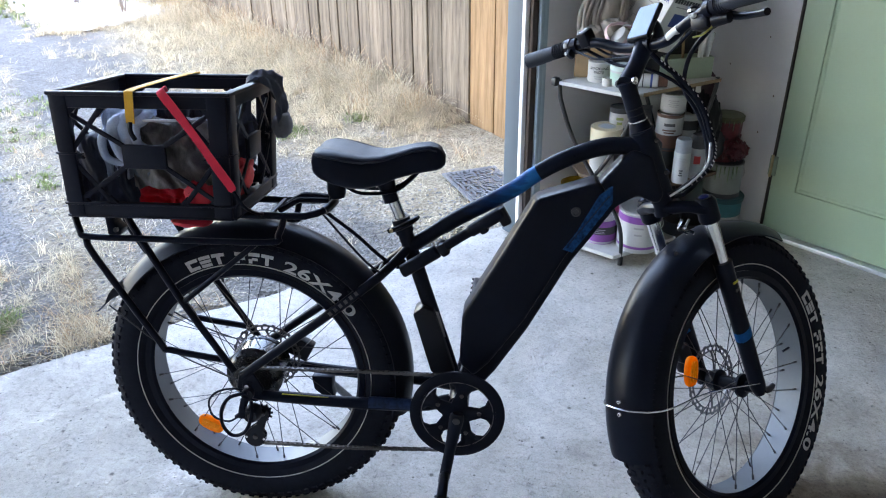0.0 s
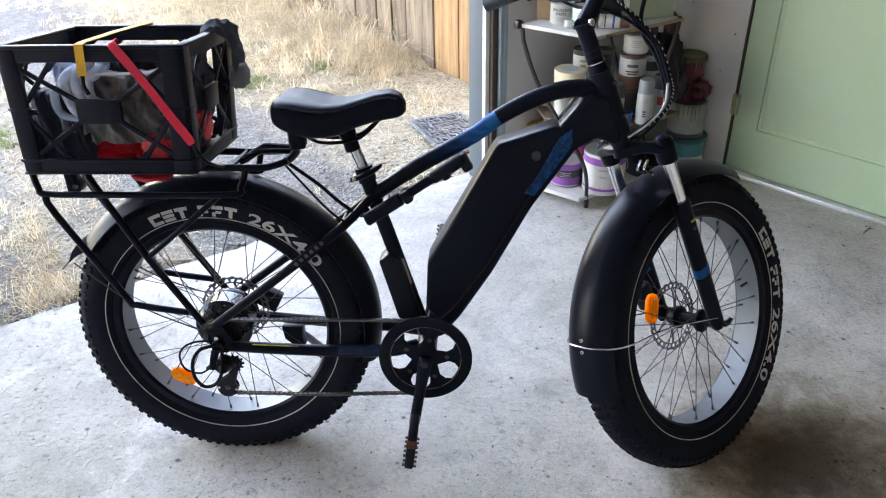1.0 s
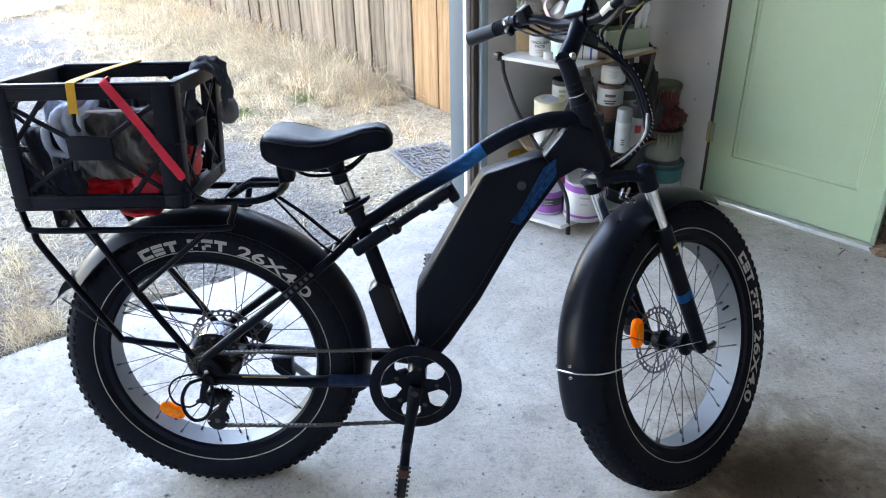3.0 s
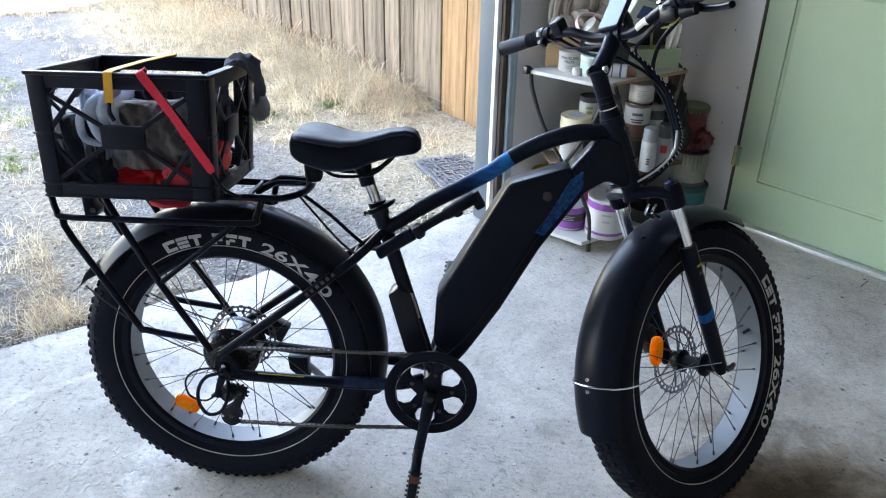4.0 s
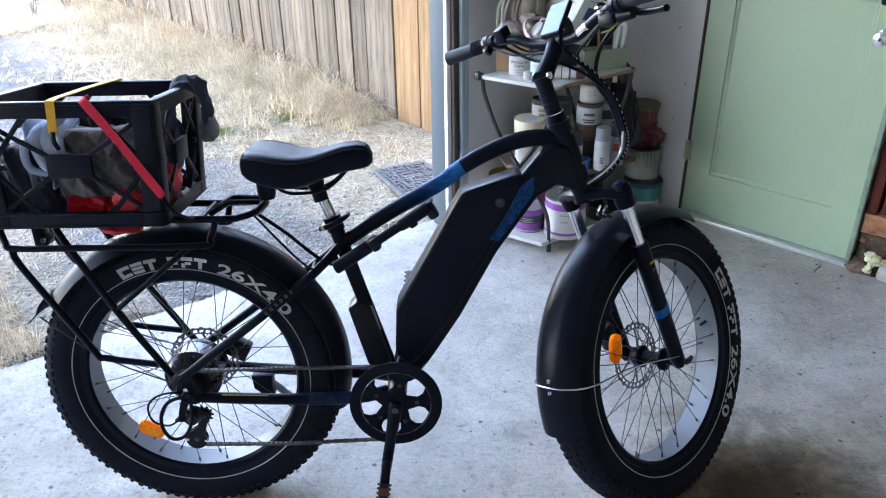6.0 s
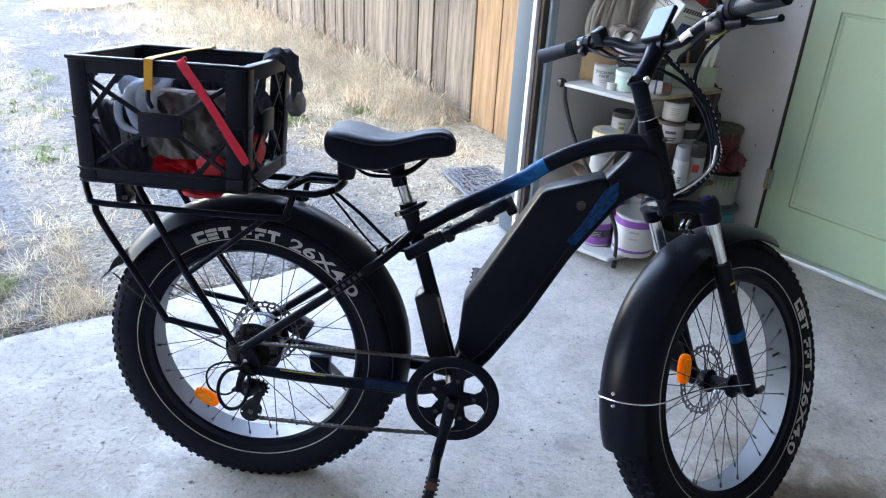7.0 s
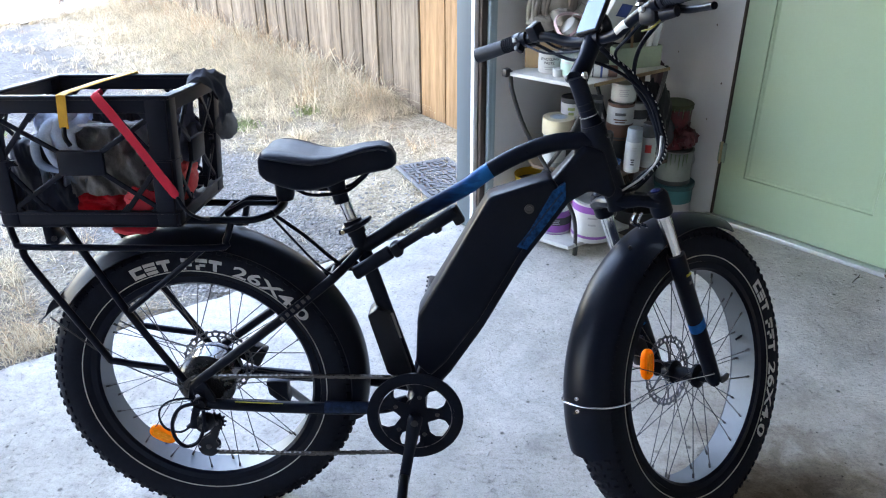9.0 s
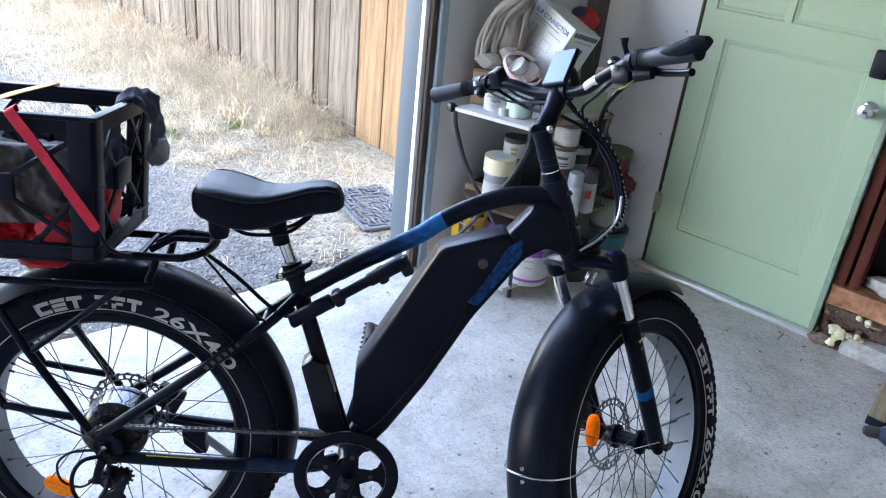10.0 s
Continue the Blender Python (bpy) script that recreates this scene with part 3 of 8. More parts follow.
for v in bm.verts:
    v.co += 0.014 * noise.noise_vector(v.co * 22)
part("rubble", bm, DIRT, bay, "crumbled dark earth under the plate")
bm = box(1.02, 0.10, 0.090, mid=(DW + 0.135 + 0.51, -0.008, 0.038), bevel=0.022)
bmesh.ops.subdivide_edges(bm, edges=bm.edges, cuts=6, use_grid_fill=True)
for v in bm.verts:
    v.co += 0.014 * noise.noise_vector(v.co * 11) + 0.004 * noise.noise_vector(v.co * 45)
part("footing", bm, FOOTING, bay, "rough pale concrete footing")
# near-black sheet: the shade of the open bay is put into its colour
part("cavity_back", box(1.2, 0.02, 2.4, mid=(DW + 0.63, 0.16, 1.25)), CAVITYSHADE, bay, "near-black sheet standing for the cavity's shade")
random.seed(5)


def crumb(r, seed):
    """A broken lump: a lumpy ball with a rough skin, flattened at random."""
    bm = bmesh.new()
    bmesh.ops.create_icosphere(bm, subdivisions=3, radius=1.0)
    o = Vector((seed * 3.3, seed * 1.7, seed))
    sx, sy, sz = [random.uniform(0.6, 1.25) for _ in range(3)]
    for v in bm.verts:
        c = v.co.copy()
        c *= 1 + 0.55 * noise.noise(c * 1.4 + o) + 0.28 * noise.noise(c * 3.6 + o)
        v.co = (c.x * r * sx, c.y * r * sy, c.z * r * sz * 0.8)
    return bm


for k, (x, z, r) in enumerate(((0.104, 0.090, 0.024), (0.124, 0.078, 0.022), (0.112, 0.058, 0.018), (0.150, 0.082, 0.015), (0.104, 0.028, 0.017), (0.106, 0.044, 0.013), (0.184, 0.088, 0.015), (0.202, 0.088, 0.011))):
    # one clump of squeezed-out foam beside the door
    part("foam_crumb", moved(crumb(r, 40 + k), Matrix.Translation((DW + x, -0.050 - 0.004 * (k % 3), z))), FOAM, bay, "squeezed-out yellow foam", sharp=80)
for k in range(13):                             # foam along the plate's lower edge
    x = DW + 0.075 + 0.068 * k + random.uniform(-0.02, 0.02)
    part("foam_crumb", moved(crumb(random.uniform(0.005, 0.014), 60 + k), Matrix.Translation((x, -0.006, 0.152 + random.uniform(-0.012, 0.004)))), FOAM if k % 3 else BOARDE, bay, "squeezed-out yellow foam", sharp=80)
for k in range(44):                             # earth, mortar and splinters under the plate
    x, r = DW + 0.02 + 0.92 * random.random() ** 1.4, random.uniform(0.006, 0.019)
    part("rubble_lump", moved(crumb(r, 80 + k), Matrix.Translation((x, random.uniform(-0.020, 0.015), random.uniform(0.010, 0.150)))), (DIRT, DIRT, BRICKY, DIRT)[k % 4], bay, sharp=80)
for k in range(9):
    x, a = DW + random.uniform(0.14, 0.70), random.uniform(-0.5, 0.5)
    part("splinter", box(random.uniform(0.03, 0.07), 0.005, random.uniform(0.004, 0.009), Matrix.Translation((x, random.uniform(-0.030, -0.005), random.uniform(0.10, 0.15))) @ Matrix.Rotation(a, 4, "Y") @ Matrix.Rotation(a * 0.7, 4, "Z"), 0.001, 1), RUST if k % 4 else BOARDE, bay, "split red-brown wood")
bm = crumple(0.075, 0.060, 0.030, 71, 7, 0.35, 30)
bmesh.ops.translate(bm, verts=bm.verts, vec=(DW + 0.075, -0.002, 0.012))
part("spilt_earth", bm, DIRT, bay, "dark earth spilt at the foot of the jamb")
bm = crumple(0.16, 0.06, 0.05, 77, 5, 0.3, 24)
bmesh.ops.translate(bm, verts=bm.verts, vec=(DW + 0.27, 0.085, 0.276))
part("insulation", bm, FOOTING, bay, "torn pale insulation")

# ---- outdoors ----
def ground_h(x, y):
    q = Vector((x, y, 0))
    n = (q - P2(0, 0)).dot(OUT)
    s = (q - P2(0, 0)).dot(ALONG)
    h = -0.035 + 0.02 * noise.noise(Vector((x * 0.8, y * 0.8, 3))) + 0.008 * noise.noise(Vector((x * 5, y * 5, 1)))
    if n < 0.25:
        h = min(h, -0.03)
    f = FA.x * 0 + (q - FA).dot(FN)             # distance in front of the fence
    if n > 1.0:
        h += 0.10 * math.exp(-max(0, f - 0.1) ** 2 / 0.5) * min(1, (n - 1.0) / 1.5)
    if n < 0.155 and n > -6 and -4.3 < s < 4.5:
        h = -0.20
    return h


bm = bmesh.new()
xs = [-2500, -700, -200, -60, -25] + [-14 + 0.25 * i for i in range(22)] + [-8.5 + 0.125 * i for i in range(84)] + [2 + 0.5 * i for i in range(12)] + [12, 30, 90, 300, 900, 2500]
ys = [-2500, -700, -200, -60, -20, -8, -4, -2] + [-1.5 + 0.125 * i for i in range(92)] + [10 + 0.5 * i for i in range(16)] + [22, 40, 100, 300, 900, 2500]
gv = [[bm.verts.new((x, y, ground_h(x, y) if abs(x) < 40 and abs(y) < 40 else -0.1)) for y in ys] for x in xs]
for i in range(len(xs) - 1):
    for j in range(len(ys) - 1):
        bm.faces.new((gv[i][j], gv[i + 1][j], gv[i + 1][j + 1], gv[i][j + 1]))
solo("ground", bm, GROUND, "dusty gravel yard", "ground", kind="structure")

# fence of upright boards
WIDTHS = (0.162, 0.238, 0.236, 0.143, 0.157, 0.153, 0.174, 0.120, 0.146, 0.153, 0.152, 0.160, 0.166, 0.147, 0.133, 0.179, 0.166, 0.129, 0.156, 0.163, 0.144)
fence = thing("fence", "weathered upright cedar board fence", "fence", kind="structure")
random.seed(11)
s, k = 0.0, 0
length = (FB - FA).length
fm = Matrix(((FD.x, FN.x, 0, 0), (FD.y, FN.y, 0, 0), (0, 0, 1, 0), (0, 0, 0, 1)))
while s < length:
    w = WIDTHS[k] if k < len(WIDTHS) else random.choice((0.128, 0.142, 0.150, 0.158, 0.168))
    z0 = ground_h(*(FA + FD * s)[:2]) - (-0.01 if k < 3 else 0.02)
    bm = box(w - 0.007 - 0.008 * random.random(), 0.018, 1.75 - z0, mid=(0, 0, 0), bevel=0.002, seg=1)
    ob = part("board", bm, FENCENEW if k in (1, 2) else FENCE, fence)
    m = fm.copy()
    m.translation = FA + FD * (s + w / 2) + FN * random.uniform(-0.007, 0.007) + Vector((0, 0, (1.75 + z0) / 2 + random.uniform(-0.01, 0.01)))
    ob.matrix_world = m @ Matrix.Rotation(random.uniform(-0.006, 0.006), 4, "Y") @ Matrix.Rotation(random.uniform(-0.02, 0.02), 4, "Z")
    # dark strip added behind each gap to block the sky and give its shade
    bt = part("gap_strip", box(0.045, 0.012, 1.72 - z0), DARKWOOD, fence)
    m = fm.copy()
    m.translation = FA + FD * (s + w) - FN * 0.024 + Vector((0, 0, (1.72 + z0) / 2))
    bt.matrix_world = m
    s, k = s + w, k + 1
for z in (0.35, 1.35):
    m = fm.copy()
    m.translation = FA + FD * (length / 2) - FN * 0.052 + Vector((0, 0, z))
    part("rail", box(length, 0.035, 0.09, m), FENCE, fence)

# drain mat by the opening
gmat = Matrix.Translation((0.525, 2.235, -0.014)) @ Matrix.Rotation(-1.116, 4, "Z")
mat_ = thing("door_mat", "grey cast metal scraper mat on the gravel", "mat", gmat)
part("frame", merge(merge(merge(box(0.50, 0.02, 0.012, mid=(0, -0.15, 0), bevel=0.003), box(0.50, 0.02, 0.012, mid=(0, 0.15, 0), bevel=0.003)), box(0.02, 0.28, 0.012, mid=(-0.24, 0, 0), bevel=0.003)),
                     box(0.02, 0.28, 0.012, mid=(0.24, 0, 0), bevel=0.003)), METALMAT, mat_)
random.seed(3)
bm = bmesh.new()
for i in range(13):                              # cast leaves: long, flat, lying every way
    for j in range(11):
        l = random.uniform(0.020, 0.034)
        lm = Matrix.Translation((-0.216 + 0.036 * i + random.uniform(-0.008, 0.008), -0.128 + 0.0256 * j + random.uniform(-0.005, 0.005), random.uniform(-0.001, 0.002))) @ Matrix.Rotation(0.5 + random.gauss(0, 0.55), 4, "Z") @ Matrix.Rotation(random.uniform(-0.12, 0.12), 4, "X")
        merge(bm, prism([(-l, 0.0), (-l * 0.4, -0.0075), (l * 0.3, -0.0070), (l, 0.0), (l * 0.4, 0.0065), (-l * 0.3, 0.0075)], 0.0, 0.008, m=lm @ Matrix.Rotation(radians(90), 4, "X")))
part("grille", bm, METALMAT, mat_, "cast metal leaves")
part("backing", box(0.48, 0.29, 0.004, mid=(0, 0, -0.006)), DIRT, mat_)


# loose stones and dry grass
def scatter_mesh(name, verts, faces, material, label, category):
    me = bpy.data.meshes.new(name)
    me.from_pydata(verts, [], faces)
    me.materials.append(material)
    return tagged(new(name, me), label, category, kind="stuff")


rng = np.random.default_rng(4)


def pebbles(count):
    vs, fs = [], []
    shape = [(1, 0, 0), (0, 1, 0), (-1, 0, 0), (0, -1, 0), (0, 0, 1), (0.6, 0.6, 0.55), (-0.6, 0.6, 0.5), (-0.6, -0.6, 0.55), (0.6, -0.6, 0.5)]
    tri = [(0, 5, 8), (0, 1, 5), (1, 6, 5), (1, 2, 6), (2, 7, 6), (2, 3, 7), (3, 8, 7), (3, 0, 8), (4, 5, 6), (4, 6, 7), (4, 7, 8), (4, 8, 5)]
    while len(vs) < count * 9:
        n = 0.2 + 5.5 * rng.random() ** 1.7
        s = -4.2 + 4.6 * rng.random() - 0.35 * n * rng.random()
        p = P2(s, n)
        if (p - FA).dot(FN) < 0.1:
            continue
        r = 0.0035 + 0.0075 * rng.random() ** 2
        a, sq = rng.random() * 6.3, 0.5 + 0.4 * rng.random()
        z = ground_h(p.x, p.y)
        k = len(vs)
        ca, sa = math.cos(a), math.sin(a)
        for x, y, h in shape:
            x, y = x * (1 + 0.3 * rng.random()), y * (0.7 + 0.3 * rng.random())
            vs.append((p.x + r * (ca * x - sa * y), p.y + r * (sa * x + ca * y), z + r * sq * h - 0.001))
        fs += [tuple(k + i for i in t) for t in tri]
    return vs, fs


scatter_mesh("gravel", *pebbles(14000), PEBBLE, "loose grey gravel stones", "gravel")
def tufts(count, where, height, spread, each, width):
    """Wispy tufts: blades that fan out of one root and bow over, each in three lengths."""
    vs, fs = [], []
    while count > 0:
        p = where()
        count -= 1
        if p is None:
            continue
        comb, size = rng.random() * 6.28, 0.55 + 0.75 * rng.random()
        for _ in range(int(each * (0.5 + rng.random()))):
            a = comb + rng.normal(0, 1.1)
            d = Vector((math.cos(a), math.sin(a), 0))
            l = height * size * (0.45 + 0.75 * rng.random())
            out = spread * (0.25 + 0.9 * rng.random())
            root = p + Vector((rng.normal(0, 0.022), rng.normal(0, 0.022), 0))
            z = ground_h(root.x, root.y) - 0.004
            w = Vector((-d.y, d.x, 0)) * width * (0.6 + 0.8 * rng.random())
            k, bend = len(vs), rng.normal(0, 0.12)
            for i in range(4):
                t = i / 3
                q = root + d * (l * out * t ** 1.5) + Vector((-d.y, d.x, 0)) * (l * bend * t * t) + Vector((0, 0, max(0.002, l * (t - 0.62 * out * t * t)) + z))
                ww = w * (1 - 0.75 * t)
                vs += [tuple(q - ww), tuple(q + ww)]
            fs += [(k + 2 * i, k + 2 * i + 1, k + 2 * i + 3, k + 2 * i + 2) for i in range(3)]
    return vs, fs


def strip_of(p):
    """How grassy the yard is at a point: strips along the fence with bare wheel tracks between them."""
    f = (p - FA).dot(FN) + 0.25 * noise.noise(Vector((p.x * 1.1, p.y * 1.1, 5)))
    n = (p - P2(0, 0)).dot(OUT)
    a = float(np.interp(f, (0, 0.9, 1.3, 2.05, 2.22, 2.55, 2.68, 2.88, 3.0, 4.5), (1, 0.75, 0.05, 0.03, 0.8, 0.75, 0.03, 0.04, 0.95, 0.7)))
    if n < 2.2 and 0.75 < f < 2.35:
        a *= 0.3
    return a * (1.0 if noise.noise(Vector((p.x * 2.7, p.y * 2.7, 8))) > -0.25 else 0.25)


def by_fence():
    p = FA + FD * (rng.random() * (length + 1.0)) + FN * abs(rng.normal(0.04, 0.24))
    n = (p - P2(0, 0)).dot(OUT)
    return None if n < 1.75 else p


def past_fence():
    p = FA + FD * (rng.random() * (length + 0.6)) + FN * abs(rng.normal(0.3, 0.5))
    return None if (p - P2(0, 0)).dot(OUT) < 1.55 or noise.noise(Vector((p.x * 1.9, p.y * 1.9, 3))) < -0.2 else p


def in_yard():
    p = P2(-5.5 + 6.0 * rng.random(), 0.24 + 8.5 * rng.random() ** 1.3)
    return p if (p - FA).dot(FN) > 0.05 and rng.random() < strip_of(p) else None


def by_slab():
    s = -2.75 + 0.75 * rng.random() if rng.random() < 0.55 else -2.15 + 0.40 * rng.random()
    p = P2(s, 0.22 + 0.9 * rng.random() ** 1.4)
    return p if rng.random() < strip_of(p) + 0.15 else None


scatter_mesh("dry_grass", *tufts(1000, by_fence, 0.23, 1.45, 22, 0.0028), STRAW, "pale dead grass heaped along the fence", "grass")
scatter_mesh("dry_grass", *tufts(110, by_fence, 0.40, 1.05, 16, 0.0017), STRAWDARK, "tall dead brown grass stalks along the fence", "grass")
scatter_mesh("dry_grass", *tufts(2600, past_fence, 0.12, 1.45, 16, 0.0022), STRAW, "low dry grass in front of the fence", "grass")
scatter_mesh("dry_grass", *tufts(7000, in_yard, 0.075, 1.35, 9, 0.0016), STRAW, "flattened dry grass in the gravel", "grass")
scatter_mesh("dry_grass", *tufts(1000, in_yard, 0.085, 1.2, 9, 0.0016), STRAWDARK, "brown dry grass in the gravel", "grass")
scatter_mesh("dry_grass", *tufts(230, by_slab, 0.10, 1.3, 12, 0.0014), STRAWDARK, "brown dead grass beside the slab", "grass")
scatter_mesh("dry_grass", *tufts(560, by_slab, 0.11, 1.25, 16, 0.0014), STRAW, "matted dry grass beside the slab", "grass")


def weeds():
    x, y, r = ((-1.30, 0.78, 0.05), (-0.77, 3.01, 0.08), (-0.36, 3.28, 0.06), (-1.9, 2.2, 0.25), (-2.5, 2.8, 0.3), (-2.9, 3.5, 0.3), (-4.3, 6.5, 0.2), (-4.9, 7.1, 0.25))[int(rng.integers(8))]
    return Vector((x + r * 0.6 * rng.normal(), y + r * 0.6 * rng.normal(), 0))


scatter_mesh("green_weeds", *tufts(170, weeds, 0.06, 1.0, 12, 0.004), WEED, "small green weeds in the gravel", "weeds")


def lawn():
    p = Vector((-6.7, 8.75, 0)) + Vector((-0.66, 0.75, 0)) * rng.normal(0, 0.95) + Vector((0.75, 0.66, 0)) * rng.normal(0, 0.20)
    return p


GRASS = mat("green_grass", (0.14, 0.185, 0.068), 0.8, var=0.25, scale=3, bump=0, isl=0.4, spec=0.1, tint=(0.23, 0.235, 0.11))
scatter_mesh("green_grass", *tufts(900, lawn, 0.10, 0.9, 12, 0.006), GRASS, "patch of green grass beside the rock bed", "grass")

# far end of the yard: white rock bed, low wall, brick edging, shrubs
FRONT = [Vector(p) for p in ((-2.75, 6.95, 0), (-3.35, 6.42, 0), (-3.90, 6.15, 0), (-4.45, 6.65, 0), (-5.90, 8.18, 0), (-7.9, 10.3, 0))]
BACK = [Vector(p) for p in ((-2.75, 7.0, 0), (-3.4, 7.35, 0), (-3.9, 7.75, 0), (-4.7, 8.45, 0), (-6.0, 9.55, 0), (-7.5, 10.8, 0))]
bed = bmesh.new()
fr_, bk_ = spline(FRONT, 8), spline(BACK, 8)
rows = [[bed.verts.new(a.lerp(b, j / 20) + Vector((0.05 * noise.noise(a * 3 + Vector((0, 0, j))), 0.05 * noise.noise(a * 3.3), 0))) for j in range(21)] for a, b in zip(fr_, bk_)]
for a, b in zip(rows, rows[1:]):
    for j in range(20):
        bed.faces.new((a[j], a[j + 1], b[j + 1], b[j]))
for v in bed.verts:
    v.co.z = ground_h(v.co.x, v.co.y) + 0.010 + 0.016 * noise.noise(v.co * 9)
for row in rows:
    row[0].co.z -= 0.03
solo("rock_bed", bed, WHITEROCK, "bed of white crushed rock", "rock bed", kind="structure")


def rocks(count):
    vs, fs = [], []
    oct_ = [(1, 0, 0), (0, 1, 0), (-1, 0, 0), (0, -1, 0), (0, 0, 1), (0, 0, -0.6)]
    tri = [(0, 1, 4), (1, 2, 4), (2, 3, 4), (3, 0, 4), (1, 0, 5), (2, 1, 5), (3, 2, 5), (0, 3, 5)]
    for _ in range(count):
        i, t = int(rng.integers(len(fr_))), abs(rng.normal(0, 0.45)) - 0.03
        p = fr_[i].lerp(bk_[i], min(t, 1)) + Vector((rng.normal(0, 0.05), rng.normal(0, 0.05), 0))
        r, z, k = 0.018 + 0.03 * rng.random(), ground_h(p.x, p.y) + 0.02, len(vs)
        vs += [(p.x + r * x * (0.6 + 0.7 * rng.random()), p.y + r * y * (0.6 + 0.7 * rng.random()), z + r * q * (0.5 + 0.6 * rng.random())) for x, y, q in oct_]
        fs += [tuple(k + j for j in t3) for t3 in tri]
    return vs, fs


def by_bed():
    i = int(rng.integers(len(fr_) - 1))
    return fr_[i].lerp(fr_[i + 1], rng.random()) + Vector((rng.normal(0, 0.10), rng.normal(-0.05, 0.10), 0))


scatter_mesh("dry_grass", *tufts(420, by_bed, 0.11, 1.3, 14, 0.0030), STRAW, "dry grass fringing the rock bed", "grass")
scatter_mesh("white_rocks", *rocks(2600), WHITEROCK, "loose white rocks of the bed", "rocks")
wallb = thing("garden_wall", "low pale blue-grey rendered garden wall", "wall", kind="structure")
part("wall_face", plan_wall((-7.6, 10.95), (-2.60, 6.75), -0.3, 0.37, 0.16, 1, 0.01), BLOCKWALL, wallb)
part("coping", plan_wall((-7.6, 10.93), (-2.60, 6.73), 0.37, 0.41, 0.20, 1, 0.01), BLOCKWALL, wallb)
edging = thing("brick_edging", "row of red bricks along the rock bed", "edging", kind="structure")
for k in range(11):
    q = Vector((-8.25, 10.15, 0)).lerp(Vector((-7.35, 10.85, 0)), k / 10)
    part("brick", box(0.20, 0.095, 0.11, Matrix.Translation(q + Vector((0, 0, ground_h(q.x, q.y) + 0.04))) @ Matrix.Rotation(0.66 + 0.05 * math.sin(k * 3), 4, "Z"), 0.008), REDBRICK, edging)


def shrub(x, y, h, canes, seed, leaves):
    """Rose shrub: thin canes that rise and arch from one root, side twigs, small leaves loosely along them."""
    z = ground_h(x, y)
    t = thing("shrub", "small leafy rose shrub with bare canes in the white rock bed", "shrub", Matrix.Translation((x, y, z)), group="shrubs in the rock bed")
    r = random.Random(seed)
    spots = []
    for _ in range(canes):
        a, l = r.uniform(0, 6.28), r.uniform(0.55, 1.0) * h
        lean = r.uniform(0.12, 0.55)
        e = Vector((math.cos(a) * l * lean, math.sin(a) * l * lean, l))
        mid = e * 0.5 + Vector((r.uniform(-0.04, 0.04), r.uniform(-0.04, 0.04), 0.05))
        cane = tube([(r.uniform(-0.03, 0.03), r.uniform(-0.03, 0.03), -0.02), mid, e], [0.006, 0.004, 0.0018], 5, 4)
        spots += [mid.lerp(e, q) for q in (0.3, 0.6, 0.9, 1.05)]
        for _ in range(2):
            f = mid.lerp(e, r.uniform(0.0, 0.7))
            g = f + Vector((r.gauss(0, 0.07), r.gauss(0, 0.07), r.uniform(0.02, 0.10)))
            merge(cane, tube([f, f.lerp(g, 0.5) + Vector((0, 0, 0.01)), g], [0.003, 0.0022, 0.0014], 4, 3))
            spots += [f.lerp(g, 0.6), g]
        part("cane", cane, TWIG, t)
    vs, fs = [], []
    for _ in range(leaves):
        c = r.choice(spots) + Vector((r.gauss(0, 0.034), r.gauss(0, 0.034), r.gauss(0, 0.026)))
        d = Vector((r.gauss(0, 1), r.gauss(0, 1), r.gauss(0, 0.5))).normalized()
        e = d.orthogonal().normalized()
        l, w = r.uniform(0.014, 0.030), r.uniform(0.008, 0.016)
        k = len(vs)
        vs += [tuple(c - d * l), tuple(c + e * w), tuple(c + d * l), tuple(c - e * w + Vector((0, 0, 0.005)))]
        fs.append((k, k + 1, k + 2, k + 3))
    me = bpy.data.meshes.new("crown")
    me.from_pydata(vs, [], fs)
    me.materials.append(LEAF)
    new("crown", me).parent = t


for k, (x, y, h, c, q) in enumerate(((-5.49, 8.43, 0.56, 13, 760), (-4.47, 7.42, 0.50, 12, 560), (-3.57, 6.72, 0.36, 8, 40), (-3.33, 6.98, 0.44, 8, 240), (-5.0, 8.15, 0.62, 13, 640))):
    shrub(x, y, h, c, k, q)

# ---- e-bike ----
LEAN, STEER, HEAD = 8.13, 42.8, 69.0
BM = pose(0, 0, 0.004, -LEAN, 0, 0)          # bike frame: x ahead, y to its far side, z up along the wheel plane
RH, BASE = 0.370, 1.217                      # hub height, wheelbase
PAINT = mat("satin_black_paint", (0.0054, 0.0076, 0.0152), 0.32, var=0.2, scale=12, bump=0.03, bscale=300, spec=0.10)
RUBBER = mat("tyre_rubber", (0.0085, 0.0105, 0.0175), 0.72, var=0.25, scale=40, bump=0.25, bscale=200, spec=0.09)
FENDER = mat("black_fender_plastic", (0.0060, 0.0082, 0.0155), 0.34, var=0.2, scale=10, bump=0.04, bscale=200, spec=0.10)
RIM = mat("grey_rim_paint", (0.092, 0.104, 0.116), 0.5, 0.1, var=0.08, scale=14, bump=0.03)
STEEL = mat("dark_spoke_steel", (0.07, 0.07, 0.075), 0.4, 0.8, var=0.1, scale=40, bump=0)
SILVER = mat("bright_steel", (0.62, 0.63, 0.65), 0.22, 1.0, var=0.08, scale=50, bump=0)
ROTOR = mat("brake_rotor_steel", (0.15, 0.15, 0.16), 0.35, 0.9, var=0.15, scale=60, bump=0)
CHAIN = mat("oily_chain_steel", (0.10, 0.095, 0.09), 0.45, 0.8, var=0.3, scale=90, bump=0)
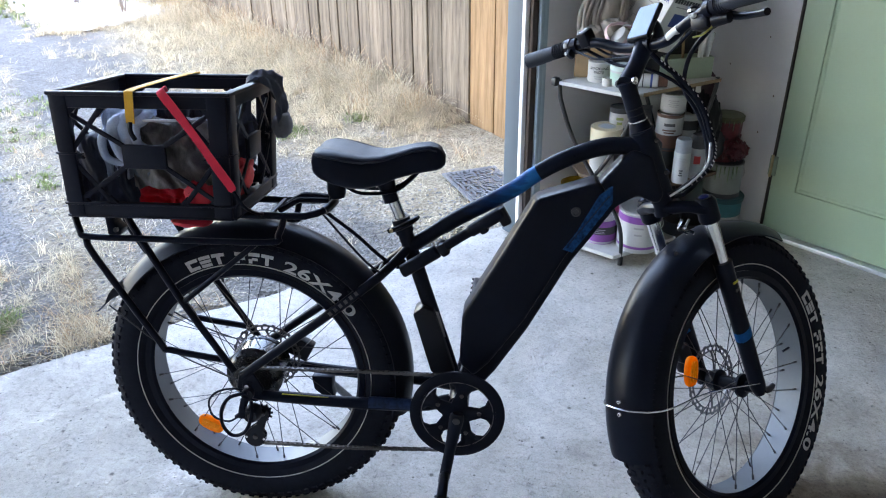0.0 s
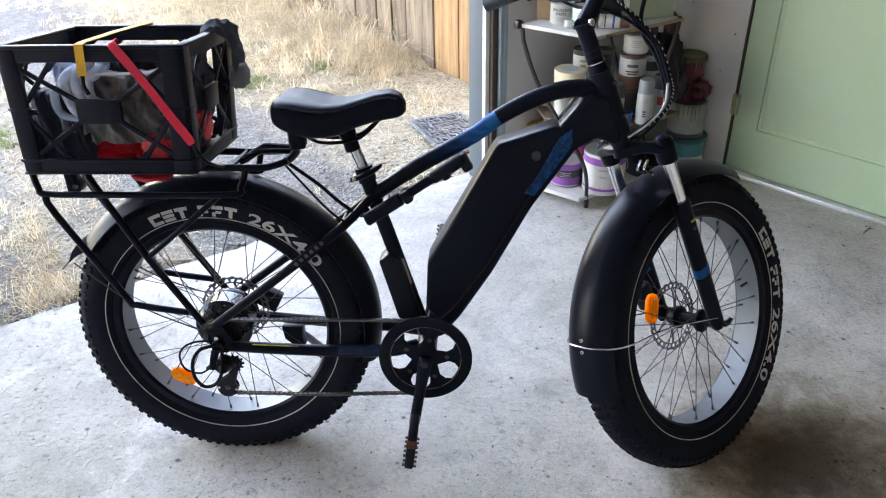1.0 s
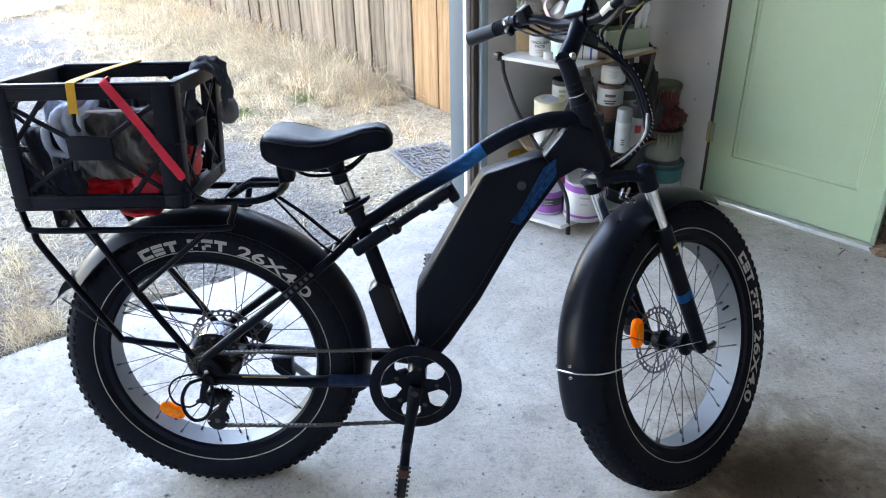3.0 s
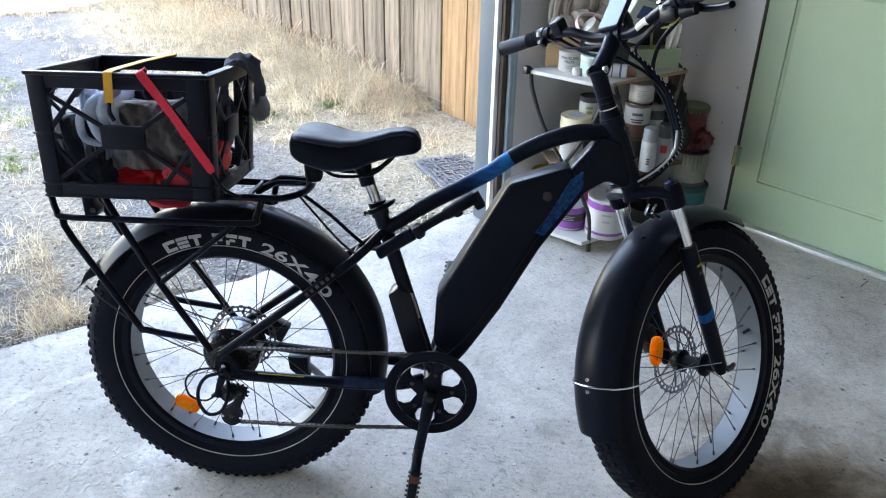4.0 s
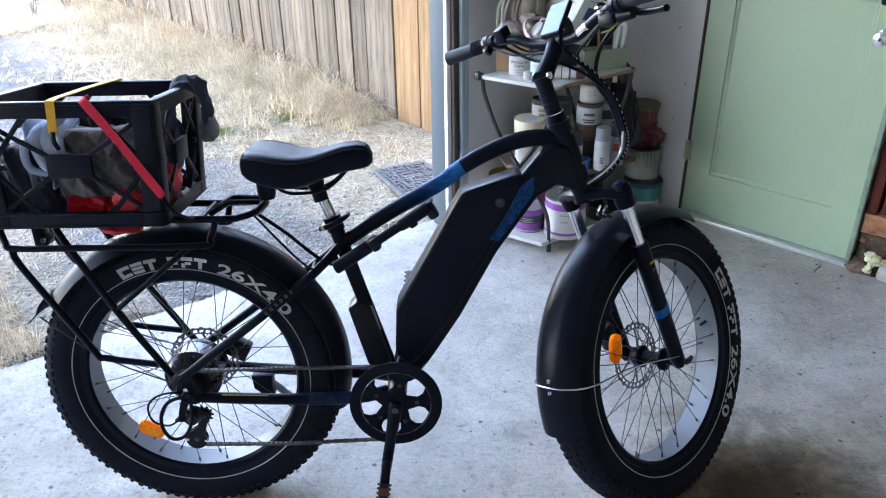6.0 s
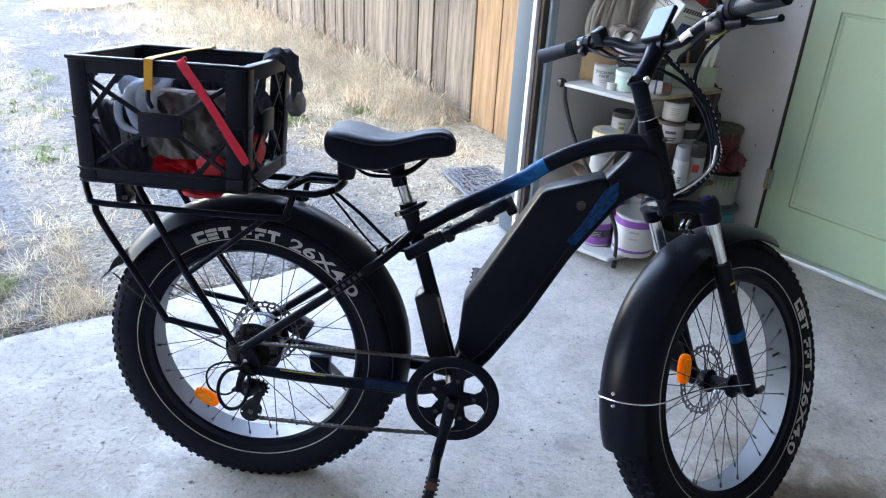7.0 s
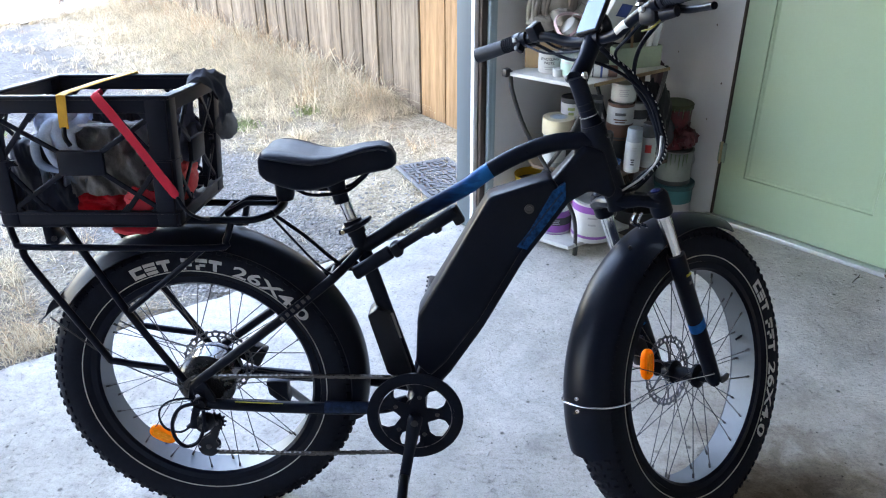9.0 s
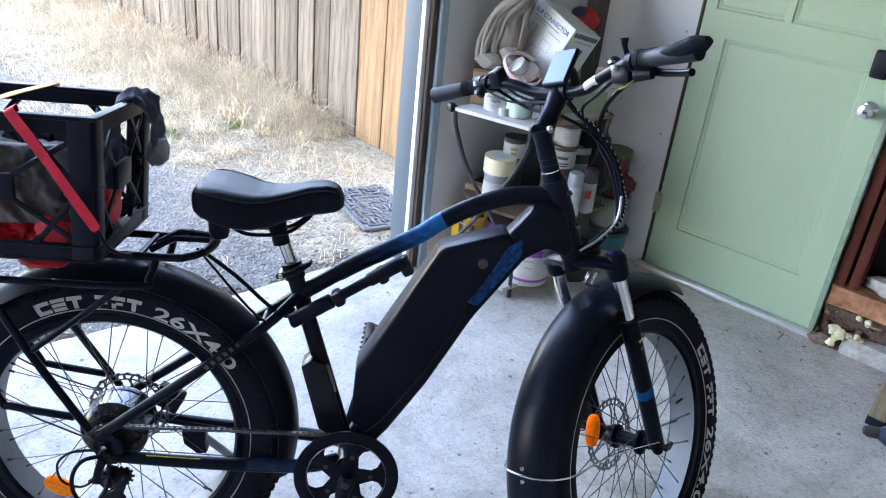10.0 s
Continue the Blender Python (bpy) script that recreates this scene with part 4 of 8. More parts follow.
VINYL = mat("black_saddle_vinyl", (0.006, 0.0082, 0.0165), 0.42, var=0.15, scale=14, bump=0.12, bscale=260, spec=0.09)
GRIP = mat("grip_rubber", (0.017, 0.022, 0.033), 0.55, var=0.15, scale=20, bump=0.3, bscale=400, spec=0.25)
BLUE = mat("blue_decal", (0.002, 0.088, 0.29), 0.45, var=0.35, scale=25, bump=0, spec=0.1)


def faded_blue():
    """Printed band: near black at its lower end, azure at its upper one, in streaks."""
    m = bpy.data.materials.new("faded_blue_decal")
    m.use_nodes = True
    n, ln = m.node_tree.nodes, m.node_tree.links
    b = n["Principled BSDF"]
    tc, sep, nz, mp, add = [n.new("ShaderNode" + k) for k in ("TexCoord", "SeparateXYZ", "TexNoise", "Mapping", "Math")]
    ln.new(tc.outputs["Generated"], sep.inputs[0])
    ln.new(tc.outputs["Object"], mp.inputs["Vector"])
    mp.inputs["Rotation"].default_value, mp.inputs["Scale"].default_value = (0, radians(34), 0), (8, 60, 60)
    ln.new(mp.outputs[0], nz.inputs["Vector"])
    nz.inputs["Scale"].default_value = 1.6
    add.operation = "MULTIPLY_ADD"
    add.inputs[1].default_value = 0.45
    ln.new(nz.outputs["Fac"], add.inputs[0])
    ln.new(sep.outputs["X"], add.inputs[2])
    ln.new(ramp(n, ln, add.outputs[0], [(0.45, (0.004, 0.007, 0.015)), (0.74, (0.003, 0.022, 0.075)), (0.97, (0.002, 0.080, 0.26)), (1.0, (0.003, 0.125, 0.36))]), b.inputs["Base Color"])
    b.inputs["Roughness"].default_value, b.inputs["Specular IOR Level"].default_value = 0.4, 0.12
    return m


FADED = faded_blue()
BLUE2 = mat("dark_blue_decal", (0.008, 0.022, 0.06), 0.45, var=0.6, scale=60, bump=0, spec=0.2)
BLUE3 = mat("mottled_blue_decal", (0.003, 0.010, 0.030), 0.5, var=0.6, scale=90, bump=0, spec=0.1, tint=(0.003, 0.058, 0.185))
DIMMARK = mat("dim_grey_print", (0.07, 0.07, 0.075), 0.5, bump=0)
LETTER = mat("white_tyre_print", (0.48, 0.48, 0.475), 0.7, var=0.1, scale=30, bump=0)
REFLINE = mat("reflective_line", (0.50, 0.49, 0.45), 0.5, var=0.15, scale=30, bump=0)
AMBERLENS = mat("amber_lens", (1.0, 0.46, 0.02), 0.25, var=0.35, scale=120, bump=0.5, bscale=500, spec=0.4)
AMBER = mat("amber_reflector", (1.0, 0.34, 0.01), 0.45, var=0.1, scale=60, bump=0.25, bscale=350, spec=0.15)
leafy(AMBER, 0.55)
# screen blue is the reflected sky, painted into the base colour
SCREEN = mat("sky_toned_glass", (0.085, 0.135, 0.215), 0.24, var=0.04, scale=9, bump=0, spec=0.4, coat=0.2)
GREYMARK = mat("grey_print", (0.30, 0.30, 0.30), 0.5, bump=0)
YELLOWMARK = mat("yellow_print", (0.55, 0.45, 0.03), 0.5, bump=0)
CABLEWHITE = mat("pale_cable_wrap", (0.50, 0.50, 0.52), 0.4, bump=0)

bike = thing("electric_bike", "black fat-tyre electric bike leaning on its kickstand", "electric bike", BM)
ca, sa = math.cos(radians(HEAD)), math.sin(radians(HEAD))
AX, PERP = Vector((-ca, 0, sa)), Vector((sa, 0, ca))
HUB0 = Vector((BASE, 0, RH))
PIV = HUB0 - PERP * 0.045
MS = Matrix.Translation(PIV) @ Matrix.Rotation(radians(STEER), 4, AX) @ Matrix.Translation(-PIV)


def B(u, v, w=0.0):
    """Bike point: ahead, up, towards the drive side."""
    return Vector((u, -w, v))


def Fp(u, v, w=0.0):
    """Point measured from the front hub, before the bars are turned."""
    return HUB0 + Vector((u, -w, v))


def steered(bm):
    bmesh.ops.transform(bm, matrix=MS, verts=bm.verts)
    return bm


# wheels
SIDE = [(0.034, 0.284), (0.043, 0.292), (0.0500, 0.307), (0.0535, 0.324), (0.0530, 0.345), (0.048, 0.362), (0.037, 0.3745), (0.019, 0.380), (0.0, 0.382)]


def side_a(r):
    return float(np.interp(r, [q[1] for q in SIDE], [q[0] for q in SIDE]))


def tyre_bm():
    prof = [(-a, r) for a, r in SIDE] + SIDE[-2::-1] + [(0.028, 0.288), (-0.028, 0.288)]
    return revolve(prof, 96)


def tread_bm():
    vs, fs = [], []
    rows = [(-0.051, 0.356, 62), (-0.034, 0.3755, 25), (-0.011, 0.3815, 0), (0.011, 0.3815, 0), (0.034, 0.3755, -25), (0.051, 0.356, -62)]
    N = 92
    for j, (a, r, tilt) in enumerate(rows):
        edge = j in (0, 5)
        for k in range(N):
            t = 2 * math.pi * (k + (0.5 if j % 2 else 0)) / N
            big = 1.0 if k % 2 else 0.75
            m = Matrix.Rotation(-t, 4, "Y") @ Matrix.Translation((r, a, 0)) @ Matrix.Rotation(radians(-tilt), 4, "Z")
            n0 = len(vs)
            for x, s in ((-0.002, 1.0), (0.0020 if edge else 0.0038, 0.8)):
                for y, z in ((-1, -1), (1, -1), (1, 1), (-1, 1)):
                    vs.append(tuple(m @ Vector((x, y * (0.0055 if edge else 0.0075) * s, z * 0.0078 * s * big))))
            fs += [(n0 + 4, n0 + 5, n0 + 6, n0 + 7)] + [(n0 + i, n0 + (i + 1) % 4, n0 + 4 + (i + 1) % 4, n0 + 4 + i) for i in range(4)]
    bm = bmesh.new()
    me = bpy.data.meshes.new("tmp")
    me.from_pydata(vs, [], fs)
    bm.from_mesh(me)
    bpy.data.meshes.remove(me)
    return bm


def settled(bm):
    """Flattens what would reach into the floor: the tyre's contact patch."""
    up = BM.to_3x3().transposed() @ Vector((0, 0, 1))
    for v in bm.verts:
        z = (BM @ v.co).z
        if z < 0.001:
            v.co += up * (0.001 - z)
    return bm


def rim_bm():
    return revolve([(-0.041, 0.287), (-0.041, 0.272), (-0.034, 0.266), (0.034, 0.266), (0.041, 0.272), (0.041, 0.287), (0.036, 0.287), (0.034, 0.276), (-0.034, 0.276), (-0.036, 0.287)], 96)


def bent(bm, r0, start, sign=-1):
    """Wraps flat lettering round the near sidewall: x runs along the tyre from angle start, y outwards from r0."""
    for v in bm.verts:
        r = r0 + v.co.y
        t = radians(start) - v.co.x / 0.330
        v.co = (r * math.cos(t), -(side_a(r) + 0.0012), r * math.sin(t))
    return bm


def block_letter(kind, w, h):
    """A plain sign of a letter's size for a maker's mark."""
    bm = bmesh.new()
    strokes = {"ring": [(0, 0, w, 0.3 * h), (0, 0.7 * h, w, h), (0, 0.3 * h, 0.32 * w, 0.7 * h)], "bars": [(0, 0, w, 0.28 * h), (0, 0.36 * h, w, 0.64 * h), (0, 0.72 * h, w, h)],
               "tee": [(0, 0.7 * h, w, h), (0.34 * w, 0, 0.66 * w, 0.7 * h)], "slab": [(0, 0, 0.34 * w, h), (0.34 * w, 0.68 * h, w, h), (0.34 * w, 0.3 * h, 0.85 * w, 0.55 * h)]}[kind]
    for x0, y0, x1, y1 in strokes:
        n = 3
        for k in range(n):
            a, b = x0 + (x1 - x0) * k / n, x0 + (x1 - x0) * (k + 1) / n
            bm.faces.new([bm.verts.new(p) for p in ((a, y0, 0), (b, y0, 0), (b, y1, 0), (a, y1, 0))])
    bmesh.ops.remove_doubles(bm, verts=bm.verts, dist=1e-6)
    return bm


def tyre_print(parent, m, start, h=0.029):
    """Maker's marks as plain shapes, then the tyre's size."""
    x = 0.0
    for kind, w in (("ring", 0.036), ("bars", 0.034), ("tee", 0.036), (None, 0.022), ("slab", 0.034), ("slab", 0.032), ("tee", 0.034), (None, 0.024)):
        if kind:
            bm = block_letter(kind, w - 0.004, h)
            bmesh.ops.translate(bm, verts=bm.verts, vec=(x, 0, 0))
            part("mark", moved(bent(bm, 0.308, start), m), LETTER, parent, "white mark on the tyre")
        x += w
    t = lettering("26X4.0", h * 1.36)
    bmesh.ops.transform(t, matrix=Matrix.Diagonal((0.215 / max(v.co.x for v in t.verts), 1, 1, 1)), verts=t.verts)
    bmesh.ops.triangulate(t, faces=t.faces)
    bmesh.ops.subdivide_edges(t, edges=t.edges, cuts=1)
    bmesh.ops.translate(t, verts=t.verts, vec=(x, 0, 0))
    part("size_print", moved(bent(t, 0.308, start), m), LETTER, parent, "white tyre size print")


def ring(r, a, thick):
    return revolve([(a + thick * math.cos(t), r + thick * math.sin(t)) for t in (math.pi * k / 3 for k in range(6))], 96)


def disc_rotor(w, r):
    """Slotted brake disc: two rings joined by slanted bars, six curved arms and a toothed edge."""
    bm = revolve([(w - 0.001, r), (w + 0.001, r), (w + 0.001, r - 0.005), (w - 0.001, r - 0.005)], 48)
    merge(bm, revolve([(w - 0.001, r - 0.013), (w + 0.001, r - 0.013), (w + 0.001, r - 0.017), (w - 0.001, r - 0.017)], 48))
    for k in range(30):
        t = k * math.pi / 15
        merge(bm, box(0.012, 0.002, 0.0058, Matrix.Rotation(-t, 4, "Y") @ Matrix.Translation((r - 0.009, w, 0)) @ Matrix.Rotation(0.5 if k % 2 else -0.1, 4, "Y")))
    for k in range(6):
        t = k * math.pi / 3
        a = Vector((0.022 * math.cos(t), w, 0.022 * math.sin(t)))
        b = Vector(((r - 0.014) * math.cos(t + 0.5), w, (r - 0.014) * math.sin(t + 0.5)))
        merge(bm, tube([a, (a + b) / 2 + Vector((0.004, 0, 0.004)), b], 0.0035, 6, 3, flat=0.4, up=(0, 1, 0)))
    for k in range(24):                         # toothed outer edge
        t = k * math.pi / 12
        merge(bm, box(0.005, 0.002, 0.010, Matrix.Translation((r * math.cos(t), w, r * math.sin(t))) @ Matrix.Rotation(-t, 4, "Y")))
    return bm


def spokes(parent, m, hub_r, hub_w, n=36, inner_w=0.018):
    """Crossed spokes: objects of their own on shared meshes."""
    kinds = {}
    for side in (-1, 1):
        for lead in (-1, 1):
            a = Vector((hub_r, side * hub_w, 0))
            t = lead * radians(42)
            b = Vector((0.268 * math.cos(t), side * inner_w, 0.268 * math.sin(t)))
            bm = tube([a, b], 0.00125, 5)
            merge(bm, tube([b.lerp(a, 0.06), b], 0.0030, 6))
            kinds[side, lead] = finish(bm, "spoke", STEEL)
    for k in range(n):
        side, lead = (-1, 1)[k % 2], (-1, 1)[(k // 2) % 2]
        ob = new("spoke", kinds[side, lead])
        ob.parent = parent
        ob.matrix_basis = m @ Matrix.Rotation(-(2 * math.pi * (k + 0.37) / n), 4, "Y")


def wheel(name, m, start, hub_r, hub_w, label):
    w = part(name, moved(rim_bm(), m), PAINT, bike, label)
    part("rim_bed", moved(revolve([(-0.034, 0.2655), (0.034, 0.2655)], 96, closed=False), m), RIM, w, "pale grey inner face of the rim")
    part("tyre", settled(moved(tyre_bm(), m)), RUBBER, w, "fat black knobbly tyre")
    part("tread", settled(moved(tread_bm(), m)), RUBBER, w, sharp=25)
    part("reflective_stripe", moved(ring(0.3035, -side_a(0.3035) - 0.0004, 0.0013), m), REFLINE, w, "thin pale reflective stripe")
    tyre_print(w, m, start)
    spokes(w, m, hub_r, hub_w)
    return w


MR = Matrix.Translation(B(0, RH))
HUBBLACK = mat("glossy_black_alloy", (0.006, 0.008, 0.013), 0.20, var=0.1, bump=0.02, spec=0.55)
SPROCKET = mat("oily_black_steel", (0.045, 0.046, 0.050), 0.35, 0.7, var=0.5, scale=60, bump=0.1)
rear = wheel("rear_wheel", MR, 115.5, 0.060, 0.030, "black wide rim with dark spokes")
part("hub_motor", revolve([(-0.060, 0.020), (-0.058, 0.050), (-0.045, 0.068), (-0.038, 0.074), (0.036, 0.074), (0.042, 0.068), (0.048, 0.050), (0.050, 0.018)], 48, MR, closed=False), HUBBLACK, rear, "glossy black geared hub motor")
for k in range(9):                              # cover screws round the motor's face
    t = 2 * math.pi * k / 9
    part("bolt", revolve([(-0.046, 0.0042), (-0.0485, 0.0036), (-0.0485, 0.0001)], 8, MR @ Matrix.Translation((0.063 * math.cos(t), 0, 0.063 * math.sin(t))), closed=False), STEEL, rear)
part("hub_band", revolve([(0.016, 0.0745), (0.020, 0.0762), (0.026, 0.0762), (0.029, 0.0740)], 48, MR, closed=False), mat("dark_hub_alloy", (0.035, 0.040, 0.050), 0.25, 0.6, bump=0), rear, "dark alloy hub band")
part("axle", tube([B(0, RH, -0.105), B(0, RH, 0.105)], 0.006, 10), SILVER, rear)
part("brake_disc", moved(disc_rotor(0.068, 0.09), MR), ROTOR, rear, "toothed steel brake disc")
for k in range(7):
    r, y = 0.056 - 0.0050 * k, -0.052 - 0.0048 * k
    bm = revolve([(y, r), (y - 0.0015, r), (y - 0.0015, 0.02), (y, 0.02)], 30, MR)
    for j in range(0, 28 - 2 * k):
        t = 2 * math.pi * j / (28 - 2 * k)
        merge(bm, box(0.005, 0.0015, 0.004, MR @ Matrix.Rotation(-t, 4, "Y") @ Matrix.Translation((r + 0.001, y - 0.0008, 0))))
    part("sprocket", bm, SPROCKET, rear, "oily black steel sprocket")


def reflector(u, v, w, ang, m, parent, k=1.0):
    bm = bmesh.new()
    bmesh.ops.create_uvsphere(bm, u_segments=24, v_segments=14, radius=1.0)
    for p in bm.verts:                          # a rounded lozenge with a flat face
        sg = [math.copysign(abs(c) ** 0.7, c) for c in p.co]
        p.co = (sg[0] * 0.022 * k, max(-0.7, min(0.7, sg[1])) * 0.012, sg[2] * 0.042 * k)
    rm = m @ Matrix.Translation((u, -w, v)) @ Matrix.Rotation(radians(ang), 4, "Y")
    body = part("reflector", moved(bm, rm), AMBER, parent, "amber spoke reflector")
    part("lens", moved(box(0.024 * k, 0.003, 0.056 * k, mid=(0, -0.0086, 0), bevel=0.0012, seg=1), rm), AMBERLENS, body, "paler ribbed lens")
    for x in (-0.008, 0.0, 0.008):
        part("rib", moved(box(0.0016, 0.0016, 0.052 * k, mid=(x * k, -0.0105, 0), bevel=0.0004, seg=1), rm), AMBER, body)


reflector(-0.138, -0.166, 0.016, -62, MR, rear, 0.85)
MF = MS @ Matrix.Translation(HUB0)
front = wheel("front_wheel", MF, 38, 0.026, 0.032, "black wide rim with dark spokes")
part("hub", revolve([(-0.072, 0.011), (-0.045, 0.014), (-0.038, 0.030), (-0.030, 0.030), (-0.024, 0.017), (0.024, 0.017), (0.030, 0.030), (0.040, 0.030), (0.060, 0.022), (0.066, 0.010)], 28, MF, closed=False), PAINT, front, "black front hub")
part("brake_disc", moved(disc_rotor(0.056, 0.09), MF), ROTOR, front, "toothed steel brake disc")
part("axle", moved(tube([(0, -0.098, 0), (0, 0.098, 0)], 0.006, 10), MF), SILVER, front)
part("quick_release", moved(tube([(0.0, -0.098, 0.0), (0.010, -0.103, 0.003), (0.020, -0.106, 0.012)], [0.009, 0.008, 0.005], 10, 4), MF), STEEL, front)
reflector(-0.165, 0.064, 0.010, 8, MF, front, 0.88)
part("valve", moved(tube([(0.262, 0, 0.045), (0.235, 0, 0.04)], 0.0035, 8), MF), PAINT, front)

# frame
TT = [B(0.925, 0.972), B(0.845, 0.968), B(0.77, 0.943), B(0.70, 0.905), B(0.65, 0.868), B(0.59, 0.833), B(0.51, 0.788), B(0.44, 0.742), B(0.395, 0.712)]
part("top_tube", tube(TT, [0.021, 0.020, 0.019, 0.018, 0.018], 14, 5), PAINT, bike)
TTs = spline(TT, 5)
part("decal", tube(TTs[14:33], 0.0195, 14, cap=False), FADED, bike, "blue band fading to black along the top tube")
part("seat_tube", tube([B(0.381, 0.775), B(0.522, 0.325)], 0.0185, 16), PAINT, bike)
part("head_tube", tube([B(0.988, 0.848), B(0.985, 0.856), B(0.928, 1.002), B(0.925, 1.010)], [0.028, 0.0265, 0.0265, 0.028], 20), PAINT, bike)
bm = prism([(0.905, 0.968), (0.952, 0.955), (0.985, 0.865), (0.972, 0.842), (0.925, 0.862), (0.880, 0.835), (0.781, 0.692), (0.690, 0.522), (0.612, 0.400), (0.560, 0.335), (0.515, 0.350), (0.545, 0.45), (0.70, 0.72), (0.835, 0.885)], -0.033, 0.033, 0.012, 3)
part("down_tube", bm, PAINT, bike)
bm = prism([(0.524, 0.425), (0.530, 0.556), (0.696, 0.850), (0.836, 0.896), (0.852, 0.876), (0.842, 0.825), (0.770, 0.715), (0.680, 0.548), (0.598, 0.430), (0.560, 0.392)], -0.045, 0.045, 0.011, 3)
batt = part("battery", bm, PAINT, bike, "large black battery case in the down tube")
part("key_lock", revolve([(0, 0.011), (-0.003, 0.011), (-0.004, 0.007), (-0.002, 0.006), (-0.002, 0.0001)], 20, Matrix.Translation(B(0.787, 0.826, 0.0455)), closed=False), STEEL, batt, "dark metal key lock")
part("mark", prism([(0.558, 0.605), (0.566, 0.600), (0.606, 0.672), (0.598, 0.677)], -0.022, 0.022, m=Matrix.Translation((0.0016, 0, 0.0016))), GREYMARK, batt, "pale mark on the battery edge")
part("mark", prism([(0.636, 0.742), (0.644, 0.738), (0.676, 0.795), (0.668, 0.800)], -0.024, 0.024, m=Matrix.Translation((0.0016, 0, 0.0016))), LETTER, batt, "pale mark on the battery edge")
part("decal", prism([(0.762, 0.735), (0.790, 0.775), (0.838, 0.868), (0.866, 0.886), (0.868, 0.850), (0.828, 0.790), (0.784, 0.728)], -0.0462, -0.032), BLUE3, bike, "mottled blue lettering band")
for k in range(6):
    t = k / 5
    part("mark", box(0.0035, 0.0010, 0.026, Matrix.Translation(B(0.784 + 0.068 * t, 0.760 + 0.095 * t, 0.0465)) @ Matrix.Rotation(radians(38), 4, "Y")), BLUE2, bike)
for u, v in ((0.969, 0.989), (0.997, 0.917)):
    part("port_bolt", tube([B(u - 0.012, v, 0.022), B(u - 0.011, v, 0.031)], [0.0055, 0.0045], 10), STEEL, bike)
part("bottom_bracket", tube([B(0.524, 0.318, -0.052), B(0.524, 0.318, 0.062)], 0.026, 24), PAINT, bike)
for w in (1, -1):
    part("seat_stay", tube([B(0.398, 0.715, 0.010 * w), B(0.330, 0.652, 0.046 * w), B(0.20, 0.553, 0.072 * w), B(0.02, 0.418, 0.088 * w), B(-0.012, 0.392, 0.088 * w)], 0.0115, 10, 4), PAINT, bike)
    part("chain_stay", tube([B(0.500, 0.322, 0.040 * w), B(0.42, 0.318, 0.066 * w), B(0.22, 0.325, 0.078 * w), B(0.03, 0.340, 0.088 * w), B(0.0, 0.352, 0.088 * w)], [0.016, 0.0155, 0.0135, 0.013], 10, 4), PAINT, bike)
    part("dropout", prism([(-0.028, 0.36), (-0.020, 0.405), (0.012, 0.412), (0.040, 0.36), (0.024, 0.325), (-0.010, 0.322)], -0.092 * w - 0.004, -0.092 * w + 0.004, 0.002, 1), PAINT, bike)
part("decal", tube([B(0.30, 0.3235, 0.0745), B(0.38, 0.320, 0.0695), B(0.42, 0.318, 0.066)], 0.0161, 10, cap=False), BLUE2, bike, "dark blue band on the chain stay")
for k in range(6):
    t = k / 6
    part("mark", box(0.008, 0.0012, 0.010, Matrix.Translation(B(0.215 + 0.075 * t, 0.566 + 0.060 * t, 0.0825 - 0.014 * t)) @ Matrix.Rotation(radians(-38), 4, "Y") @ Matrix.Rotation(radians(12), 4, "Z")), DIMMARK, bike)
part("seat_stay_bridge", tube([B(0.325, 0.648, -0.045), B(0.325, 0.648, 0.045)], 0.008, 8), PAINT, bike)
part("mark", tube([B(0.085, 0.3475, 0.0915), B(0.20, 0.3385, 0.0845)], 0.0014, 6), YELLOWMARK, bike, "thin yellow line on the chain stay")
# controller
bm = prism([(0.408, 0.552), (0.432, 0.572), (0.462, 0.560), (0.513, 0.395), (0.492, 0.372), (0.452, 0.395)], -0.034, 0.030, 0.006, 2)
ctl = part("controller_box", bm, BLACKPLASTIC, bike, "black controller box behind the seat tube")
part("sticker", box(0.016, 0.0012, 0.070, Matrix.Translation(B(0.472, 0.520, 0.0212)) @ Matrix.Rotation(radians(-16), 4, "Y")), GREYMARK, ctl, "grey sticker")
# seat
part("seat_clamp", tube([B(0.3775, 0.787), B(0.388, 0.752)], 0.0225, 18), PAINT, bike)
part("clamp_lever", tube([B(0.352, 0.762, 0.028), B(0.380, 0.772, 0.030), B(0.412, 0.788, 0.020), B(0.420, 0.790, 0.0)], [0.006, 0.008, 0.005], 8, 4), PAINT, bike)
part("clamp_screw", tube([B(0.36, 0.765, -0.02), B(0.36, 0.765, 0.036)], 0.005, 8), BRASS, bike)
part("seat_post", tube([B(0.345, 0.872), B(0.381, 0.778)], 0.0138, 16), SILVER, bike, "bright steel seat post")
part("post_head", tube([B(0.340, 0.885), B(0.349, 0.858), B(0.357, 0.828)], [0.026, 0.019, 0.0185], 14), PAINT, bike)
SEC = [(0.184, 0.062, 0.946, 0.916), (0.190, 0.088, 0.960, 0.906), (0.206, 0.103, 0.965, 0.894), (0.238, 0.108, 0.963, 0.881), (0.272, 0.104, 0.956, 0.872), (0.305, 0.090, 0.949, 0.869),
       (0.340, 0.070, 0.948, 0.875), (0.375, 0.053, 0.955, 0.889), (0.415, 0.043, 0.966, 0.900), (0.452, 0.038, 0.970, 0.906), (0.474, 0.031, 0.962, 0.910), (0.485, 0.013, 0.942, 0.920)]


